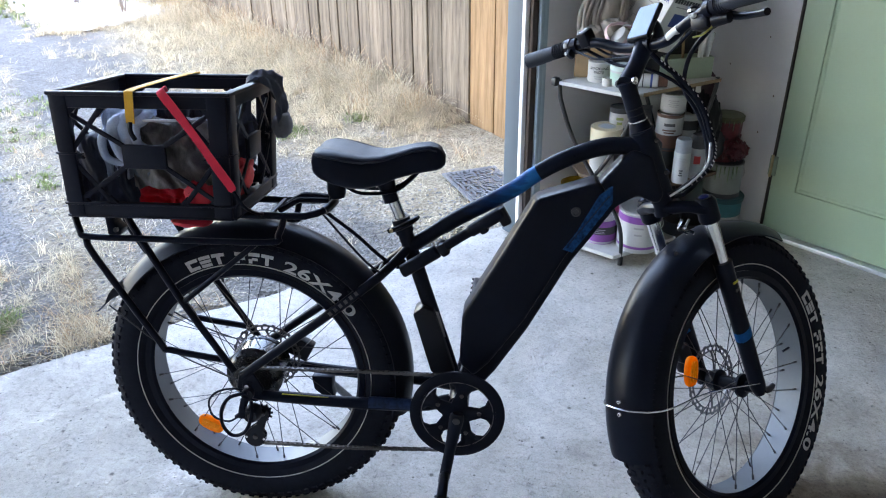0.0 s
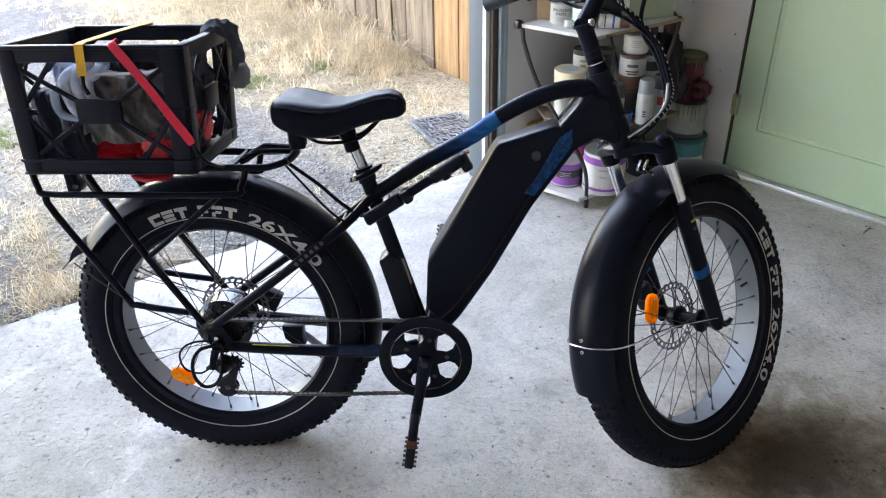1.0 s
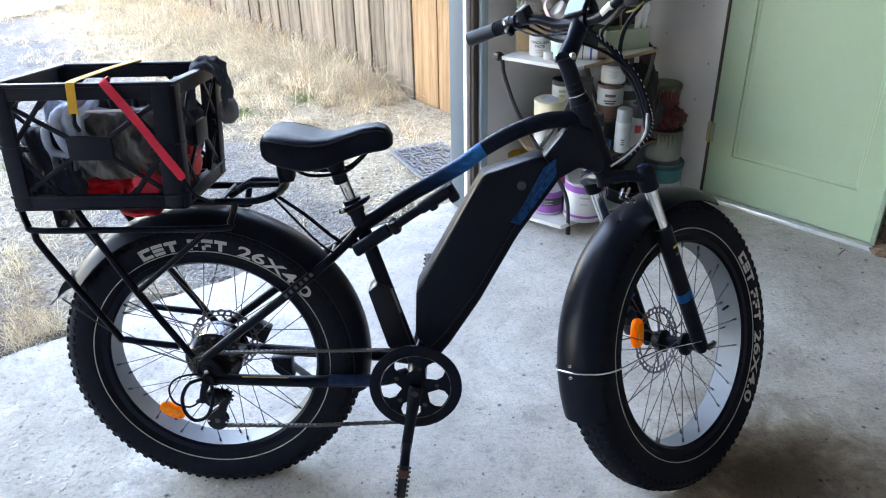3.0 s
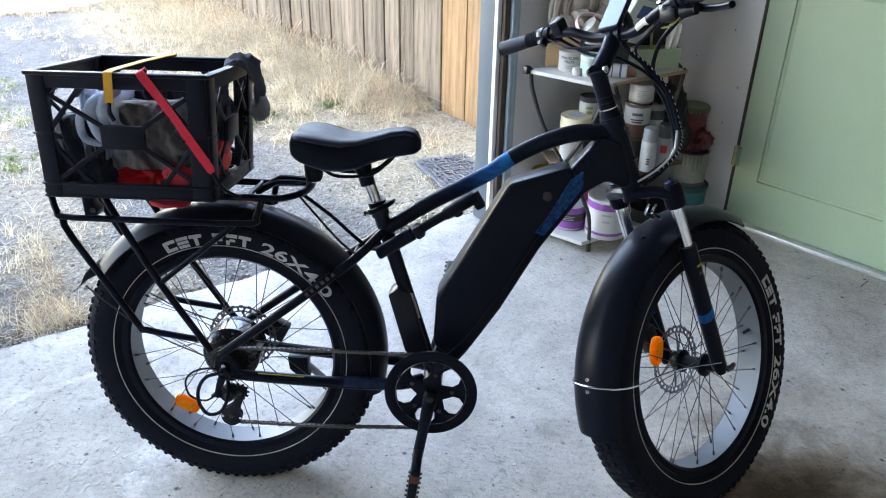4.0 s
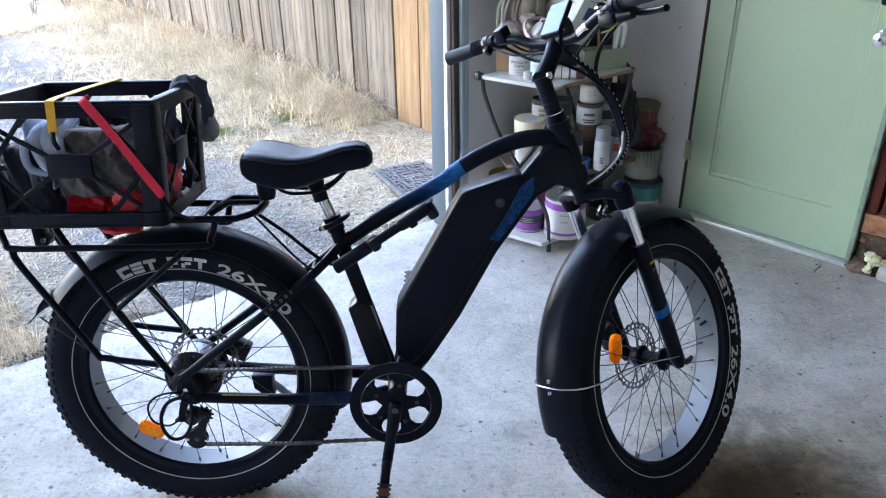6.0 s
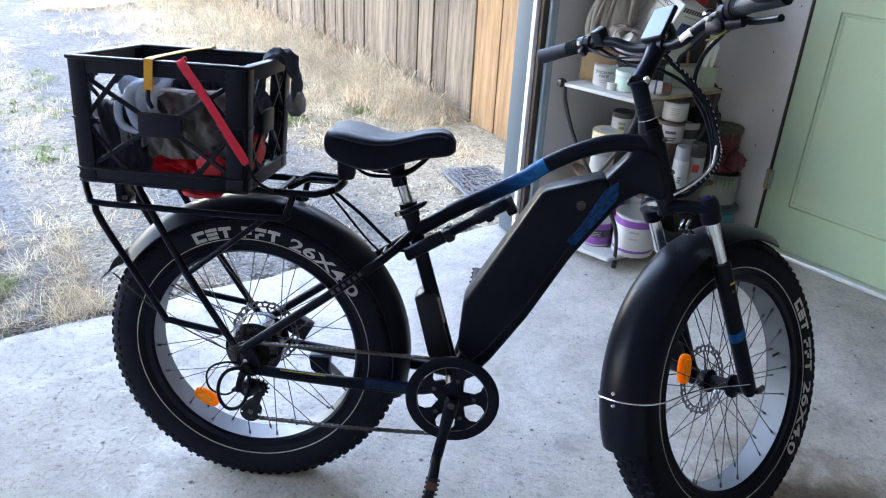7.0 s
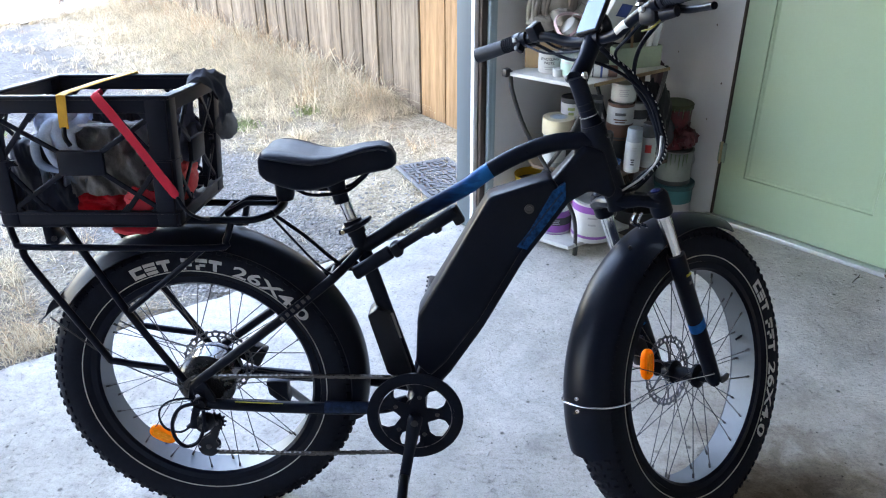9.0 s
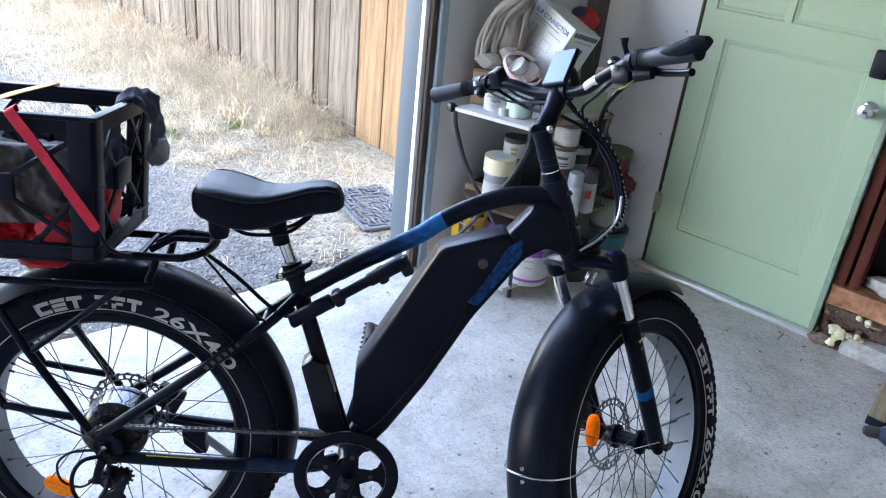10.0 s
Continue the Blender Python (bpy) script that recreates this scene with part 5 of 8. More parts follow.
def loft(sections, seg=28, lo=0.0, hi=1.0, grow=0.0):
    bm = bmesh.new()
    rings = []
    for u, hw, top, bot in sections:
        r = []
        for k in range(seg):
            t = 2 * math.pi * k / seg
            c, s = math.cos(t), math.sin(t)
            x = (abs(c) ** 0.50) * math.copysign(1, c) * (hw + grow)
            q = (abs(s) ** 0.62) * math.copysign(1, s)
            mid, half = (top + bot) / 2, (top - bot) / 2 + grow
            z = mid + q * half
            if q > 0:
                z -= 0.009 * (1 - min(1, abs(x) / (0.55 * hw + 1e-6))) * (1 if 0.2 < u < 0.46 else 0.3)   # groove down the middle
            r.append(bm.verts.new((u, x, z)))
        rings.append(r)
    for a, b in zip(rings, rings[1:]):
        for j in range(seg):
            bm.faces.new((a[j], a[(j + 1) % seg], b[(j + 1) % seg], b[j]))
    bm.faces.new(rings[0])
    bm.faces.new(rings[-1][::-1])
    return bm


sections = []
for k in range(36):
    u = 0.184 + (0.485 - 0.184) * k / 35
    sections.append((u, *[float(np.interp(u, [q[0] for q in SEC], [q[i] for q in SEC])) for i in (1, 2, 3)]))
saddle = part("saddle", loft(sections), VINYL, bike, "wide padded black saddle with stitched seams", sharp=60)
seam = [B(u, bot + 0.86 * (top - bot), (hw * 0.985)) for u, hw, top, bot in sections[2:-2]]
for w in (1, -1):
    part("piping", tube([Vector((p.x, p.y * w, p.z)) for p in seam], 0.0022, 6), GRIP, saddle)
    part("saddle_rail", tube([B(0.250, 0.872, 0.03 * w), B(0.290, 0.852, 0.025 * w), B(0.365, 0.858, 0.022 * w), B(0.405, 0.885, 0.018 * w), B(0.43, 0.912, 0.012 * w)], 0.0042, 8, 4), PAINT, saddle)
part("saddle_elastomer", tube([B(0.226, 0.885, 0), B(0.226, 0.846, 0), B(0.226, 0.834, 0)], [0.024, 0.022, 0.018], 16), PAINT, saddle, "black rubber block under the saddle")

# drive train
chainring = part("chainring", revolve([(-0.098, 0.117), (-0.102, 0.117), (-0.103, 0.112), (-0.103, 0.090), (-0.101, 0.087), (-0.098, 0.087)], 64, Matrix.Translation(B(0.524, 0.318))), PAINT, bike, "black chainring with a round guard")
for k in range(5):
    t = radians(78 + 72 * k)
    c = B(0.524, 0.318, 0.1)
    d = Vector((math.cos(t), 0, math.sin(t)))
    e = Vector((-math.sin(t), 0, math.cos(t)))
    part("spider_arm", tube([c + d * 0.010, c + d * 0.030, c + d * 0.060, c + d * 0.094], [0.030, 0.021, 0.0135, 0.022], 10, flat=0.2, up=(0, 1, 0)), PAINT, chainring)
    part("spider_arm", tube([c + d * 0.058 - e * 0.006, c + d * 0.076 - e * 0.016, c + d * 0.088 - e * 0.034], [0.008, 0.007, 0.009], 8, flat=0.4, up=(0, 1, 0)), PAINT, chainring)
    part("spider_arm", tube([c + d * 0.058 + e * 0.006, c + d * 0.076 + e * 0.016, c + d * 0.088 + e * 0.034], [0.008, 0.007, 0.009], 8, flat=0.4, up=(0, 1, 0)), PAINT, chainring)
    part("bolt", revolve([(-0.104, 0.0055), (-0.107, 0.005), (-0.107, 0.0001)], 12, Matrix.Translation(Vector((c.x, 0, c.z)) + d * 0.054), closed=False), STEEL, chainring)
part("rim_trim", revolve([(-0.1032, 0.0900), (-0.1042, 0.0892), (-0.1036, 0.0878)], 64, Matrix.Translation(B(0.524, 0.318))), ROTOR, chainring)
cd = Vector((math.sin(radians(10)), 0, math.cos(radians(10))))
for w, s in ((1, 1), (-1, -1)):
    top = B(0.524, 0.318, 0.122 * w)
    end = top - cd * 0.170 * s + Vector((0, -0.012 * w, 0))
    crank = part("crank_arm", tube([top + cd * 0.016 * s, top, top.lerp(end, 0.5), end, end - cd * 0.012 * s], [0.014, 0.0185, 0.0135, 0.0135, 0.010], 12, 4, flat=0.6, up=(0, 1, 0)), PAINT, bike)
    part("crank_bolt", revolve([(-0.012 * w, 0.009), (-0.014 * w, 0.008), (-0.014 * w, 0.0001)], 16, Matrix.Translation(top), closed=False), STEEL, crank)
    pm = Matrix.Translation(end + Vector((-0.002, -0.064 * w, -0.012 * s))) @ Matrix.Rotation(radians(8), 4, "Y")
    pedal = part("pedal", moved(box(0.024, 0.098, 0.098, bevel=0.006, seg=2), pm), BLACKPLASTIC, bike, "black folding pedal standing upright")
    for zz in (-0.040, -0.026, -0.012, 0.002, 0.016, 0.030, 0.042):
        for x in (-1, 1):
            part("stud", moved(box(0.006, 0.004, 0.005, mid=(x * 0.014, -0.044 * w, zz)), pm), STEEL, pedal)
    part("reflector", moved(box(0.026, 0.004, 0.022, mid=(0, -0.0500 * w, 0.026), bevel=0.001, seg=1), pm), mat("dull_red_reflector", (0.09, 0.022, 0.010), 0.35, var=0.2, bump=0), pedal, "dull orange-red reflector")

# chain over sprocket, chainring and idlers
def arc(c, r, a0, a1, n, w):
    return [B(c[0] + r * math.cos(radians(a0 + (a1 - a0) * k / n)), c[1] + r * math.sin(radians(a0 + (a1 - a0) * k / n)), w) for k in range(n + 1)]


run = arc((0, RH), 0.040, 200, 95, 8, 0.078) + [B(0.26, 0.418, 0.088)] + arc((0.524, 0.318), 0.104, 94, -88, 24, 0.096) + [B(0.26, 0.200, 0.090)] + arc((0.010, 0.218), 0.022, -85, -200, 6, 0.080)
pts, step = [], 0.00635
dist, cur = 0.0, run[0]
for a, b in zip(run, run[1:]):
    l = (b - a).length
    while dist < l:
        pts.append(a.lerp(b, dist / l))
        dist += step
    dist -= l
bm = bmesh.new()
for k in range(0, len(pts) - 2, 2):
    a, b = pts[k], pts[k + 2]
    d = (b - a).normalized()
    m = Matrix.Translation((a + b) / 2) @ Matrix.Rotation(-math.atan2(d.z, d.x), 4, "Y")
    o = 0.0042 if (k // 2) % 2 else 0.0028
    for y in (-o, o):
        merge(bm, box(0.0165, 0.0012, 0.0066, m @ Matrix.Translation((0, y, 0)), 0.0, 1))
    merge(bm, box(0.0050, 0.007, 0.0050, Matrix.Translation(a)))
part("chain", bm, CHAIN, bike, "oily steel chain")
# derailleur
der = part("derailleur", tube([B(0.002, 0.350, 0.094), B(0.002, 0.350, 0.112)], [0.017, 0.015], 18), BLACKPLASTIC, bike, "black rear derailleur")
part("hanger", prism([(-0.014, 0.385), (0.014, 0.380), (0.014, 0.342), (0.004, 0.332), (-0.012, 0.338)], -0.098, -0.090, 0.002, 1), PAINT, der)
for y in (0.100, 0.116):                        # the two links of the parallelogram
    part("link", tube([B(0.000, 0.346, y), B(-0.012, 0.316, y), B(-0.014, 0.288, y)], [0.010, 0.008, 0.010], 10, 3, flat=0.35, up=(0, 1, 0)), PAINT, der)
part("lower_knuckle", tube([B(0.008, 0.292, 0.082), B(0.008, 0.292, 0.098), B(0.006, 0.292, 0.116)], [0.021, 0.023, 0.017], 18), BLACKPLASTIC, der)
part("knuckle_bolt", tube([B(0.006, 0.292, 0.115), B(0.006, 0.292, 0.119)], 0.007, 12), STEEL, der)
part("return_spring", tube([B(-0.010 + 0.008 * math.cos(0.9 * k), 0.300 + 0.0020 * k, 0.108 + 0.006 * math.sin(0.9 * k)) for k in range(20)], 0.0014, 5), STEEL, der)
for y in (0.0885, 0.0735):                      # cage plates: a bowed strip with wide round ends
    lobes = [(0.030 + 0.015 * math.cos(q), 0.286 + 0.015 * math.sin(q)) for q in (radians(150 - 21 * k) for k in range(9))] + [(0.033, 0.255)] + [(0.005 + 0.027 * math.cos(q), 0.216 + 0.027 * math.sin(q)) for q in (radians(40 - 22 * k) for k in range(13))] + [(0.014, 0.256)]
    part("cage_plate", prism(lobes, -y - 0.0011, -y + 0.0011), BLACKPLASTIC, der)
for u, v, r in ((0.030, 0.286, 0.019), (0.006, 0.218, 0.021)):
    bm = revolve([(-0.0775, r), (-0.0845, r), (-0.0845, 0.004), (-0.0775, 0.004)], 22, Matrix.Translation(B(u, v)))
    for k in range(11):
        t = 2 * math.pi * k / 11
        merge(bm, box(0.007, 0.003, 0.005, Matrix.Translation(B(u, v, 0.081)) @ Matrix.Rotation(-t, 4, "Y") @ Matrix.Translation((r + 0.002, 0, 0))))
    part("jockey_wheel", bm, BLACKPLASTIC, der)
    part("pulley_bolt", tube([B(u, v, 0.086), B(u, v, 0.0935)], [0.0075, 0.006], 12), STEEL, der, "steel pulley bolt")
for x, z in ((-0.017, 0.217), (0.028, 0.212)):
    part("cage_pin", tube([B(x, z, 0.0735), B(x, z, 0.0905)], 0.0035, 8), SILVER, der)
part("shift_cable", tube([B(0.03, 0.348, 0.092), B(-0.034, 0.362, 0.102), B(-0.078, 0.352, 0.106), B(-0.100, 0.323, 0.106), B(-0.092, 0.284, 0.106), B(-0.056, 0.270, 0.106), B(-0.028, 0.284, 0.106)], 0.0028, 7, 6), PAINT, der, "looped black shift cable")
part("guard_hoop", tube([B(0.004, 0.358, 0.112), B(-0.040, 0.346, 0.118), B(-0.062, 0.312, 0.122), B(-0.062, 0.270, 0.124), B(-0.040, 0.242, 0.124), B(-0.008, 0.252, 0.122), B(0.010, 0.292, 0.118), B(0.012, 0.336, 0.112)], 0.0048, 8, 6), PAINT, der, "black derailleur guard hoop")
part("adjuster", tube([B(-0.022, 0.292, 0.106), B(-0.034, 0.284, 0.106)], [0.007, 0.005], 10), PAINT, der)
# rear brake caliper and kickstand on the far side
part("brake_caliper", box(0.066, 0.034, 0.054, Matrix.Translation(B(0.088, 0.392, -0.085)) @ Matrix.Rotation(0.5, 4, "Y"), 0.006), BLACKPLASTIC, bike, "black rear brake caliper")
ks = part("kickstand", tube([B(0.150, 0.285, -0.105), B(0.175, 0.235, -0.140), B(0.250, 0.050, -0.285)], [0.011, 0.0105, 0.0095], 10, 2), mat("dull_grey_alloy", (0.16, 0.165, 0.17), 0.45, 0.5, var=0.2, scale=30), bike, "dull grey kickstand, folded out")
part("stand_bracket", prism([(0.112, 0.302), (0.172, 0.302), (0.170, 0.262), (0.176, 0.238), (0.150, 0.234), (0.118, 0.262)], 0.085, 0.125, 0.006, 2), PAINT, ks)
part("stand_foot", tube([B(0.246, 0.060, -0.280), B(0.256, 0.038, -0.296)], [0.012, 0.015], 10), RUBBER, ks, "rubber foot")

# fenders
def fender(a0, a1, r, hw, m, seg=40, flare=0.0):
    prof = []
    n = 10
    for k in range(n + 1):
        x = -1 + 2 * k / n
        prof.append((x * hw, r - 0.030 * abs(x) ** 3 - 0.006 * x * x))
    for k in range(n, -1, -1):
        x = -1 + 2 * k / n
        prof.append((x * (hw - 0.003), r - 0.003 - 0.030 * abs(x) ** 3 - 0.006 * x * x))
    return revolve(prof, seg, m, a0=a0, a1=a1)


rf = part("rear_fender", fender(-14, 146, 0.405, 0.066, MR), FENDER, bike, "black plastic rear fender")
flap = [B(-0.322, 0.612), B(-0.340, 0.603), B(-0.355, 0.584), B(-0.366, 0.562), B(-0.378, 0.545), B(-0.392, 0.537)]
bm = bmesh.new()
rows = [[bm.verts.new((p.x, y, p.z - 0.5 * y * y * 4)) for y in (-0.050 + 0.010 * i for i in range(11))] for p in spline(flap, 3)]
for a, b in zip(rows, rows[1:]):
    for i in range(10):
        bm.faces.new((a[i], a[i + 1], b[i + 1], b[i]))
bmesh.ops.solidify(bm, geom=list(bm.faces), thickness=0.009)
part("mud_flap", bm, RUBBER, rf, "upturned black mud flap")
for w in (1, -1):
    part("stay_wire", tube([B(0.0, 0.372, 0.095 * w), B(-0.20, 0.452, 0.080 * w), B(-0.345, 0.560, 0.066 * w)], 0.0022, 6, 3), STEEL, rf)
ff = part("front_fender", fender(68, 194, 0.412, 0.068, MF), FENDER, bike, "black plastic front fender")
wire = [(-0.01, 0.020, 0.098), (-0.20, 0.036, 0.092), (-0.335, 0.026, 0.086)]
for k in range(9):                              # over the fender, following its section
    x = 1 - k / 4
    r = 0.4145 - 0.030 * abs(x) ** 3 - 0.006 * x * x
    wire.append((r * math.cos(radians(176.4)), r * math.sin(radians(176.4)), x * 0.0695))
wire += [(-0.345, 0.024, -0.082), (-0.20, 0.026, -0.090), (-0.01, 0.01, -0.098)]
part("stay_wire", steered(tube([Fp(*p) for p in wire], 0.0022, 6, 5)), SILVER, ff, "bright wire fender stay")
for d in (0.018, -0.010):
    part("stay_clip", steered(revolve([(0.0, 0.0048), (0.003, 0.004), (0.003, 0.002)], 12, Matrix.Translation(Fp(-0.418, 0.026 + d, 0.012)) @ Matrix.Rotation(radians(90), 4, "Z"), closed=False)), SILVER, ff)
for w in (0.010, -0.010):
    part("fender_hanger", steered(tube([Fp(-0.150, 0.425, w), Fp(-0.165, 0.405, w), Fp(-0.135, 0.392, w), Fp(-0.140, 0.372, w)], 0.0035, 8, 4)), SILVER, ff, "bright bent wire hanger")
part("screw", steered(revolve([(0, 0.006), (-0.004, 0.004), (-0.004, 0.0001)], 10, Matrix.Translation(Fp(-0.215, 0.352, 0.020)), closed=False)), STEEL, ff)

# fork
def leg(k, w):
    """Along a fork leg from the axle up."""
    q = AX * k - PERP * 0.006
    return HUB0 + q + Vector((0, -w, 0))


part("fork_crown", steered(merge(tube([PIV + AX * 0.488 + Vector((0, -0.088, 0)) + PERP * 0.032, PIV + AX * 0.504 + Vector((0, -0.055, 0)) + PERP * 0.014, PIV + AX * 0.508, PIV + AX * 0.504 + Vector((0, 0.055, 0)) + PERP * 0.014, PIV + AX * 0.488 + Vector((0, 0.088, 0)) + PERP * 0.032], [0.021, 0.019, 0.024, 0.019, 0.021], 12, 4, flat=0.72),
            tube([PIV + AX * 0.495, PIV + AX * 0.54, PIV + AX * 0.60], [0.026, 0.021, 0.022], 14))), PAINT, bike, "black suspension fork crown")
for w in (1, -1):
    fl = part("fork_leg", steered(tube([leg(-0.010, 0.083 * w), leg(0.01, 0.083 * w), leg(0.05, 0.083 * w), leg(0.345, 0.083 * w), leg(0.352, 0.083 * w)], [0.012, 0.019, 0.0195, 0.0215, 0.022], 16)), PAINT, bike, "black lower fork leg")
    part("stanchion", steered(tube([leg(0.34, 0.083 * w), leg(0.47, 0.083 * w)], 0.0155, 18)), CHROME, bike, "chrome fork stanchion")
    part("stanchion_cap", steered(tube([leg(0.455, 0.083 * w), leg(0.462, 0.083 * w), leg(0.505, 0.083 * w), leg(0.515, 0.083 * w)], [0.0215, 0.0245, 0.0245, 0.018], 18)), PAINT, bike)
    part("preload_knob", steered(tube([leg(0.510, 0.083 * w), leg(0.518, 0.083 * w), leg(0.521, 0.083 * w)], [0.012, 0.0115, 0.006], 14)), mat("blue_anodised", (0.012, 0.02, 0.12), 0.3, 0.7, bump=0) if w == 1 else PAINT, bike)
    bm = tube([leg(0.152, 0.0835 * w), leg(0.180, 0.0835 * w)], 0.0207, 16, cap=False)
    mx = leg(0.166, 0.0835 * w).x
    for v in bm.verts:                          # the band is cut on a slant
        v.co += (leg(0.180, 0.0835 * w) - leg(0.152, 0.0835 * w)).normalized() * 0.45 * (v.co.x - mx)
    part("decal", steered(bm), BLUE, fl, "blue band")
    part("mark", steered(box(0.018, 0.003, 0.006, Matrix.Translation(leg(0.300, 0.1035 * w)) @ Matrix.Rotation(radians(-20), 4, "Y"), 0.001, 1)), YELLOWMARK, fl)
    part("mark", steered(box(0.014, 0.003, 0.008, Matrix.Translation(leg(0.280, 0.1030 * w)) @ Matrix.Rotation(radians(-20), 4, "Y"), 0.001, 1)), DIMMARK, fl)
part("brake_caliper", steered(box(0.045, 0.030, 0.070, Matrix.Translation(Fp(-0.085, 0.070, -0.075)) @ Matrix.Rotation(-0.4, 4, "Y"), 0.007)), BLACKPLASTIC, bike, "black front brake caliper")

# stem, bars, controls
TOPP = PIV + AX * 0.812
part("headset", steered(tube([PIV + AX * 0.695, PIV + AX * 0.70, PIV + AX * 0.715, PIV + AX * 0.722], [0.027, 0.025, 0.0225, 0.020], 20)), PAINT, bike, "black headset")
stem = part("stem", steered(tube([PIV + AX * 0.715, PIV + AX * 0.795, TOPP], [0.0195, 0.019, 0.021], 18)), PAINT, bike, "black adjustable stem")
for k, r in ((0.722, 0.0215), (0.736, 0.0199), (0.750, 0.0199)):
    part("spacer_ring", steered(tube([PIV + AX * k, PIV + AX * (k + 0.0025)], r, 20)), SILVER if k < 0.73 else BLACKPLASTIC, stem, "thin metal spacer ring")
BARC = Fp(-0.268, 0.824)
part("stem_arm", steered(tube([TOPP + Vector((0.004, 0, -0.002)), TOPP.lerp(BARC, 0.5) + Vector((0.004, 0, 0.0)), BARC], [0.023, 0.020, 0.023], 14, 3)), PAINT, stem)
for w in (1, -1):
    part("pivot_bolt", steered(revolve([(-0.022 * w, 0.0085), (-0.026 * w, 0.0085), (-0.026 * w, 0.005), (-0.024 * w, 0.004), (-0.024 * w, 0.0001)], 18, Matrix.Translation(TOPP), closed=False)), SILVER if w == 1 else STEEL, stem, "bright pivot bolt")
# the bar sits a little askew in its clamp
bar = [(-0.308, 0.847, -0.345), (-0.292, 0.855, -0.27), (-0.283, 0.861, -0.20), (-0.277, 0.855, -0.13), (-0.266, 0.832, -0.07), (-0.268, 0.824, 0), (-0.278, 0.822, 0.07), (-0.290, 0.844, 0.13), (-0.304, 0.860, 0.20), (-0.324, 0.859, 0.27), (-0.340, 0.857, 0.355)]
part("handlebar", steered(tube([Fp(*p) for p in bar], 0.0118, 14, 5)), PAINT, bike, "black swept handlebar")
part("bar_clamp", steered(tube([Fp(-0.268, 0.824, -0.024), Fp(-0.268, 0.824, 0.024)], 0.021, 16)), PAINT, bike)
BARS = spline([Fp(*p) for p in bar], 5)
for w in (1, -1):
    line = BARS[::-1] if w == 1 else BARS
    grip = part("grip", steered(tube(line[0:9], [0.0185, 0.0185, 0.0175, 0.0165, 0.0165], 16, 3)), GRIP, bike, "dark rubber grip")
    e = line[0]
    d = (line[8] - line[0]).normalized()
    # palm wing at the outer end
    if w == 1:
        part("palm_rest", steered(tube([e - d * 0.030 + Vector((-0.016, 0, 0.012)), e - d * 0.006 + Vector((-0.014, 0, 0.008)), e + d * 0.030 + Vector((-0.011, 0, 0.003)), e + d * 0.085 + Vector((-0.004, 0, 0.0))], [0.010, 0.023, 0.022, 0.012], 14, 5, flat=0.62, up=(0.3, 0, 1))), RUBBER, grip, "black palm wing")
    for k in range(6):
        q = line[8] + d * (-0.004 - 0.006 * k)
        part("grip_rib", steered(tube([q, q + d * 0.003], 0.0182, 14)), RUBBER, grip)
    part("grip_collar", steered(tube([line[8], line[8] + d * 0.012], 0.0195, 16)), RUBBER, grip)
    s0 = line[10]
    f = Vector((1, 0, 0))
    lev = part("brake_lever", steered(tube([s0 + f * 0.012, s0 + f * 0.034 - d * 0.010 + Vector((0, 0, -0.005 - 0.005 * w)), s0 + f * 0.046 - d * 0.04 + Vector((0, 0, -0.008 - 0.012 * w)), s0 + f * 0.040 - d * 0.085 + Vector((0, 0, -0.010 - 0.016 * w)), s0 + f * 0.028 - d * 0.125 + Vector((0, 0, -0.010 - 0.020 * w))], [0.010, 0.010, 0.0078, 0.0068, 0.0075], 10, 5)), PAINT, bike, "black brake lever")
    part("lever_clamp", steered(tube([s0 - d * 0.008, s0 + d * 0.008], 0.018, 14)), PAINT, lev)
    part("lever_body", steered(box(0.034, 0.040, 0.026, Matrix.Translation(s0 + f * 0.018 + Vector((0, 0, -0.004))), 0.007)), PAINT, lev)
    part("lever_screw", steered(revolve([(-0.022, 0.0045), (-0.026, 0.004), (-0.026, 0.0001)], 10, Matrix.Translation(s0 + f * 0.030), closed=False)), ALU, lev)
part("control_pad", steered(box(0.034, 0.030, 0.038, Matrix.Translation(Fp(-0.285, 0.872, -0.160)) @ Matrix.Rotation(-0.5, 4, "Y"), 0.006)), BLACKPLASTIC, bike, "black control pad with buttons")
for k in range(3):
    part("button", steered(box(0.008, 0.012, 0.004, Matrix.Translation(Fp(-0.300 + 0.008 * k, 0.884 + 0.005 * k, -0.160)) @ Matrix.Rotation(-0.5, 4, "Y"), 0.0015)), GREYMARK, bike)
part("throttle", steered(tube([Fp(-0.283, 0.861, -0.205), Fp(-0.284, 0.860, -0.222)], 0.0205, 16)), BLACKPLASTIC, bike, "black thumb throttle collar")
part("throttle_paddle", steered(box(0.022, 0.014, 0.020, Matrix.Translation(Fp(-0.296, 0.842, -0.205)) @ Matrix.Rotation(0.5, 4, "Y"), 0.004)), BLACKPLASTIC, bike)
part("mark", steered(box(0.006, 0.009, 0.011, Matrix.Translation(Fp(-0.305, 0.862, -0.213)), 0.001, 1)), LETTER, bike, "small pale panel")
part("mark", steered(box(0.006, 0.008, 0.008, Matrix.Translation(Fp(-0.307, 0.842, -0.208)), 0.001, 1)), GREYMARK, bike, "small pale panel")
part("shifter", steered(box(0.040, 0.042, 0.032, Matrix.Translation(Fp(-0.292, 0.838, 0.175)), 0.008)), BLACKPLASTIC, bike, "black gear shifter")
part("shifter_pod", steered(tube([Fp(-0.300, 0.835, 0.205), Fp(-0.300, 0.834, 0.24)], [0.014, 0.011], 14)), BLACKPLASTIC, bike)
part("mark", steered(box(0.012, 0.012, 0.010, Matrix.Translation(Fp(-0.312, 0.852, 0.165)), 0.002, 1)), LETTER, bike, "small pale panel")
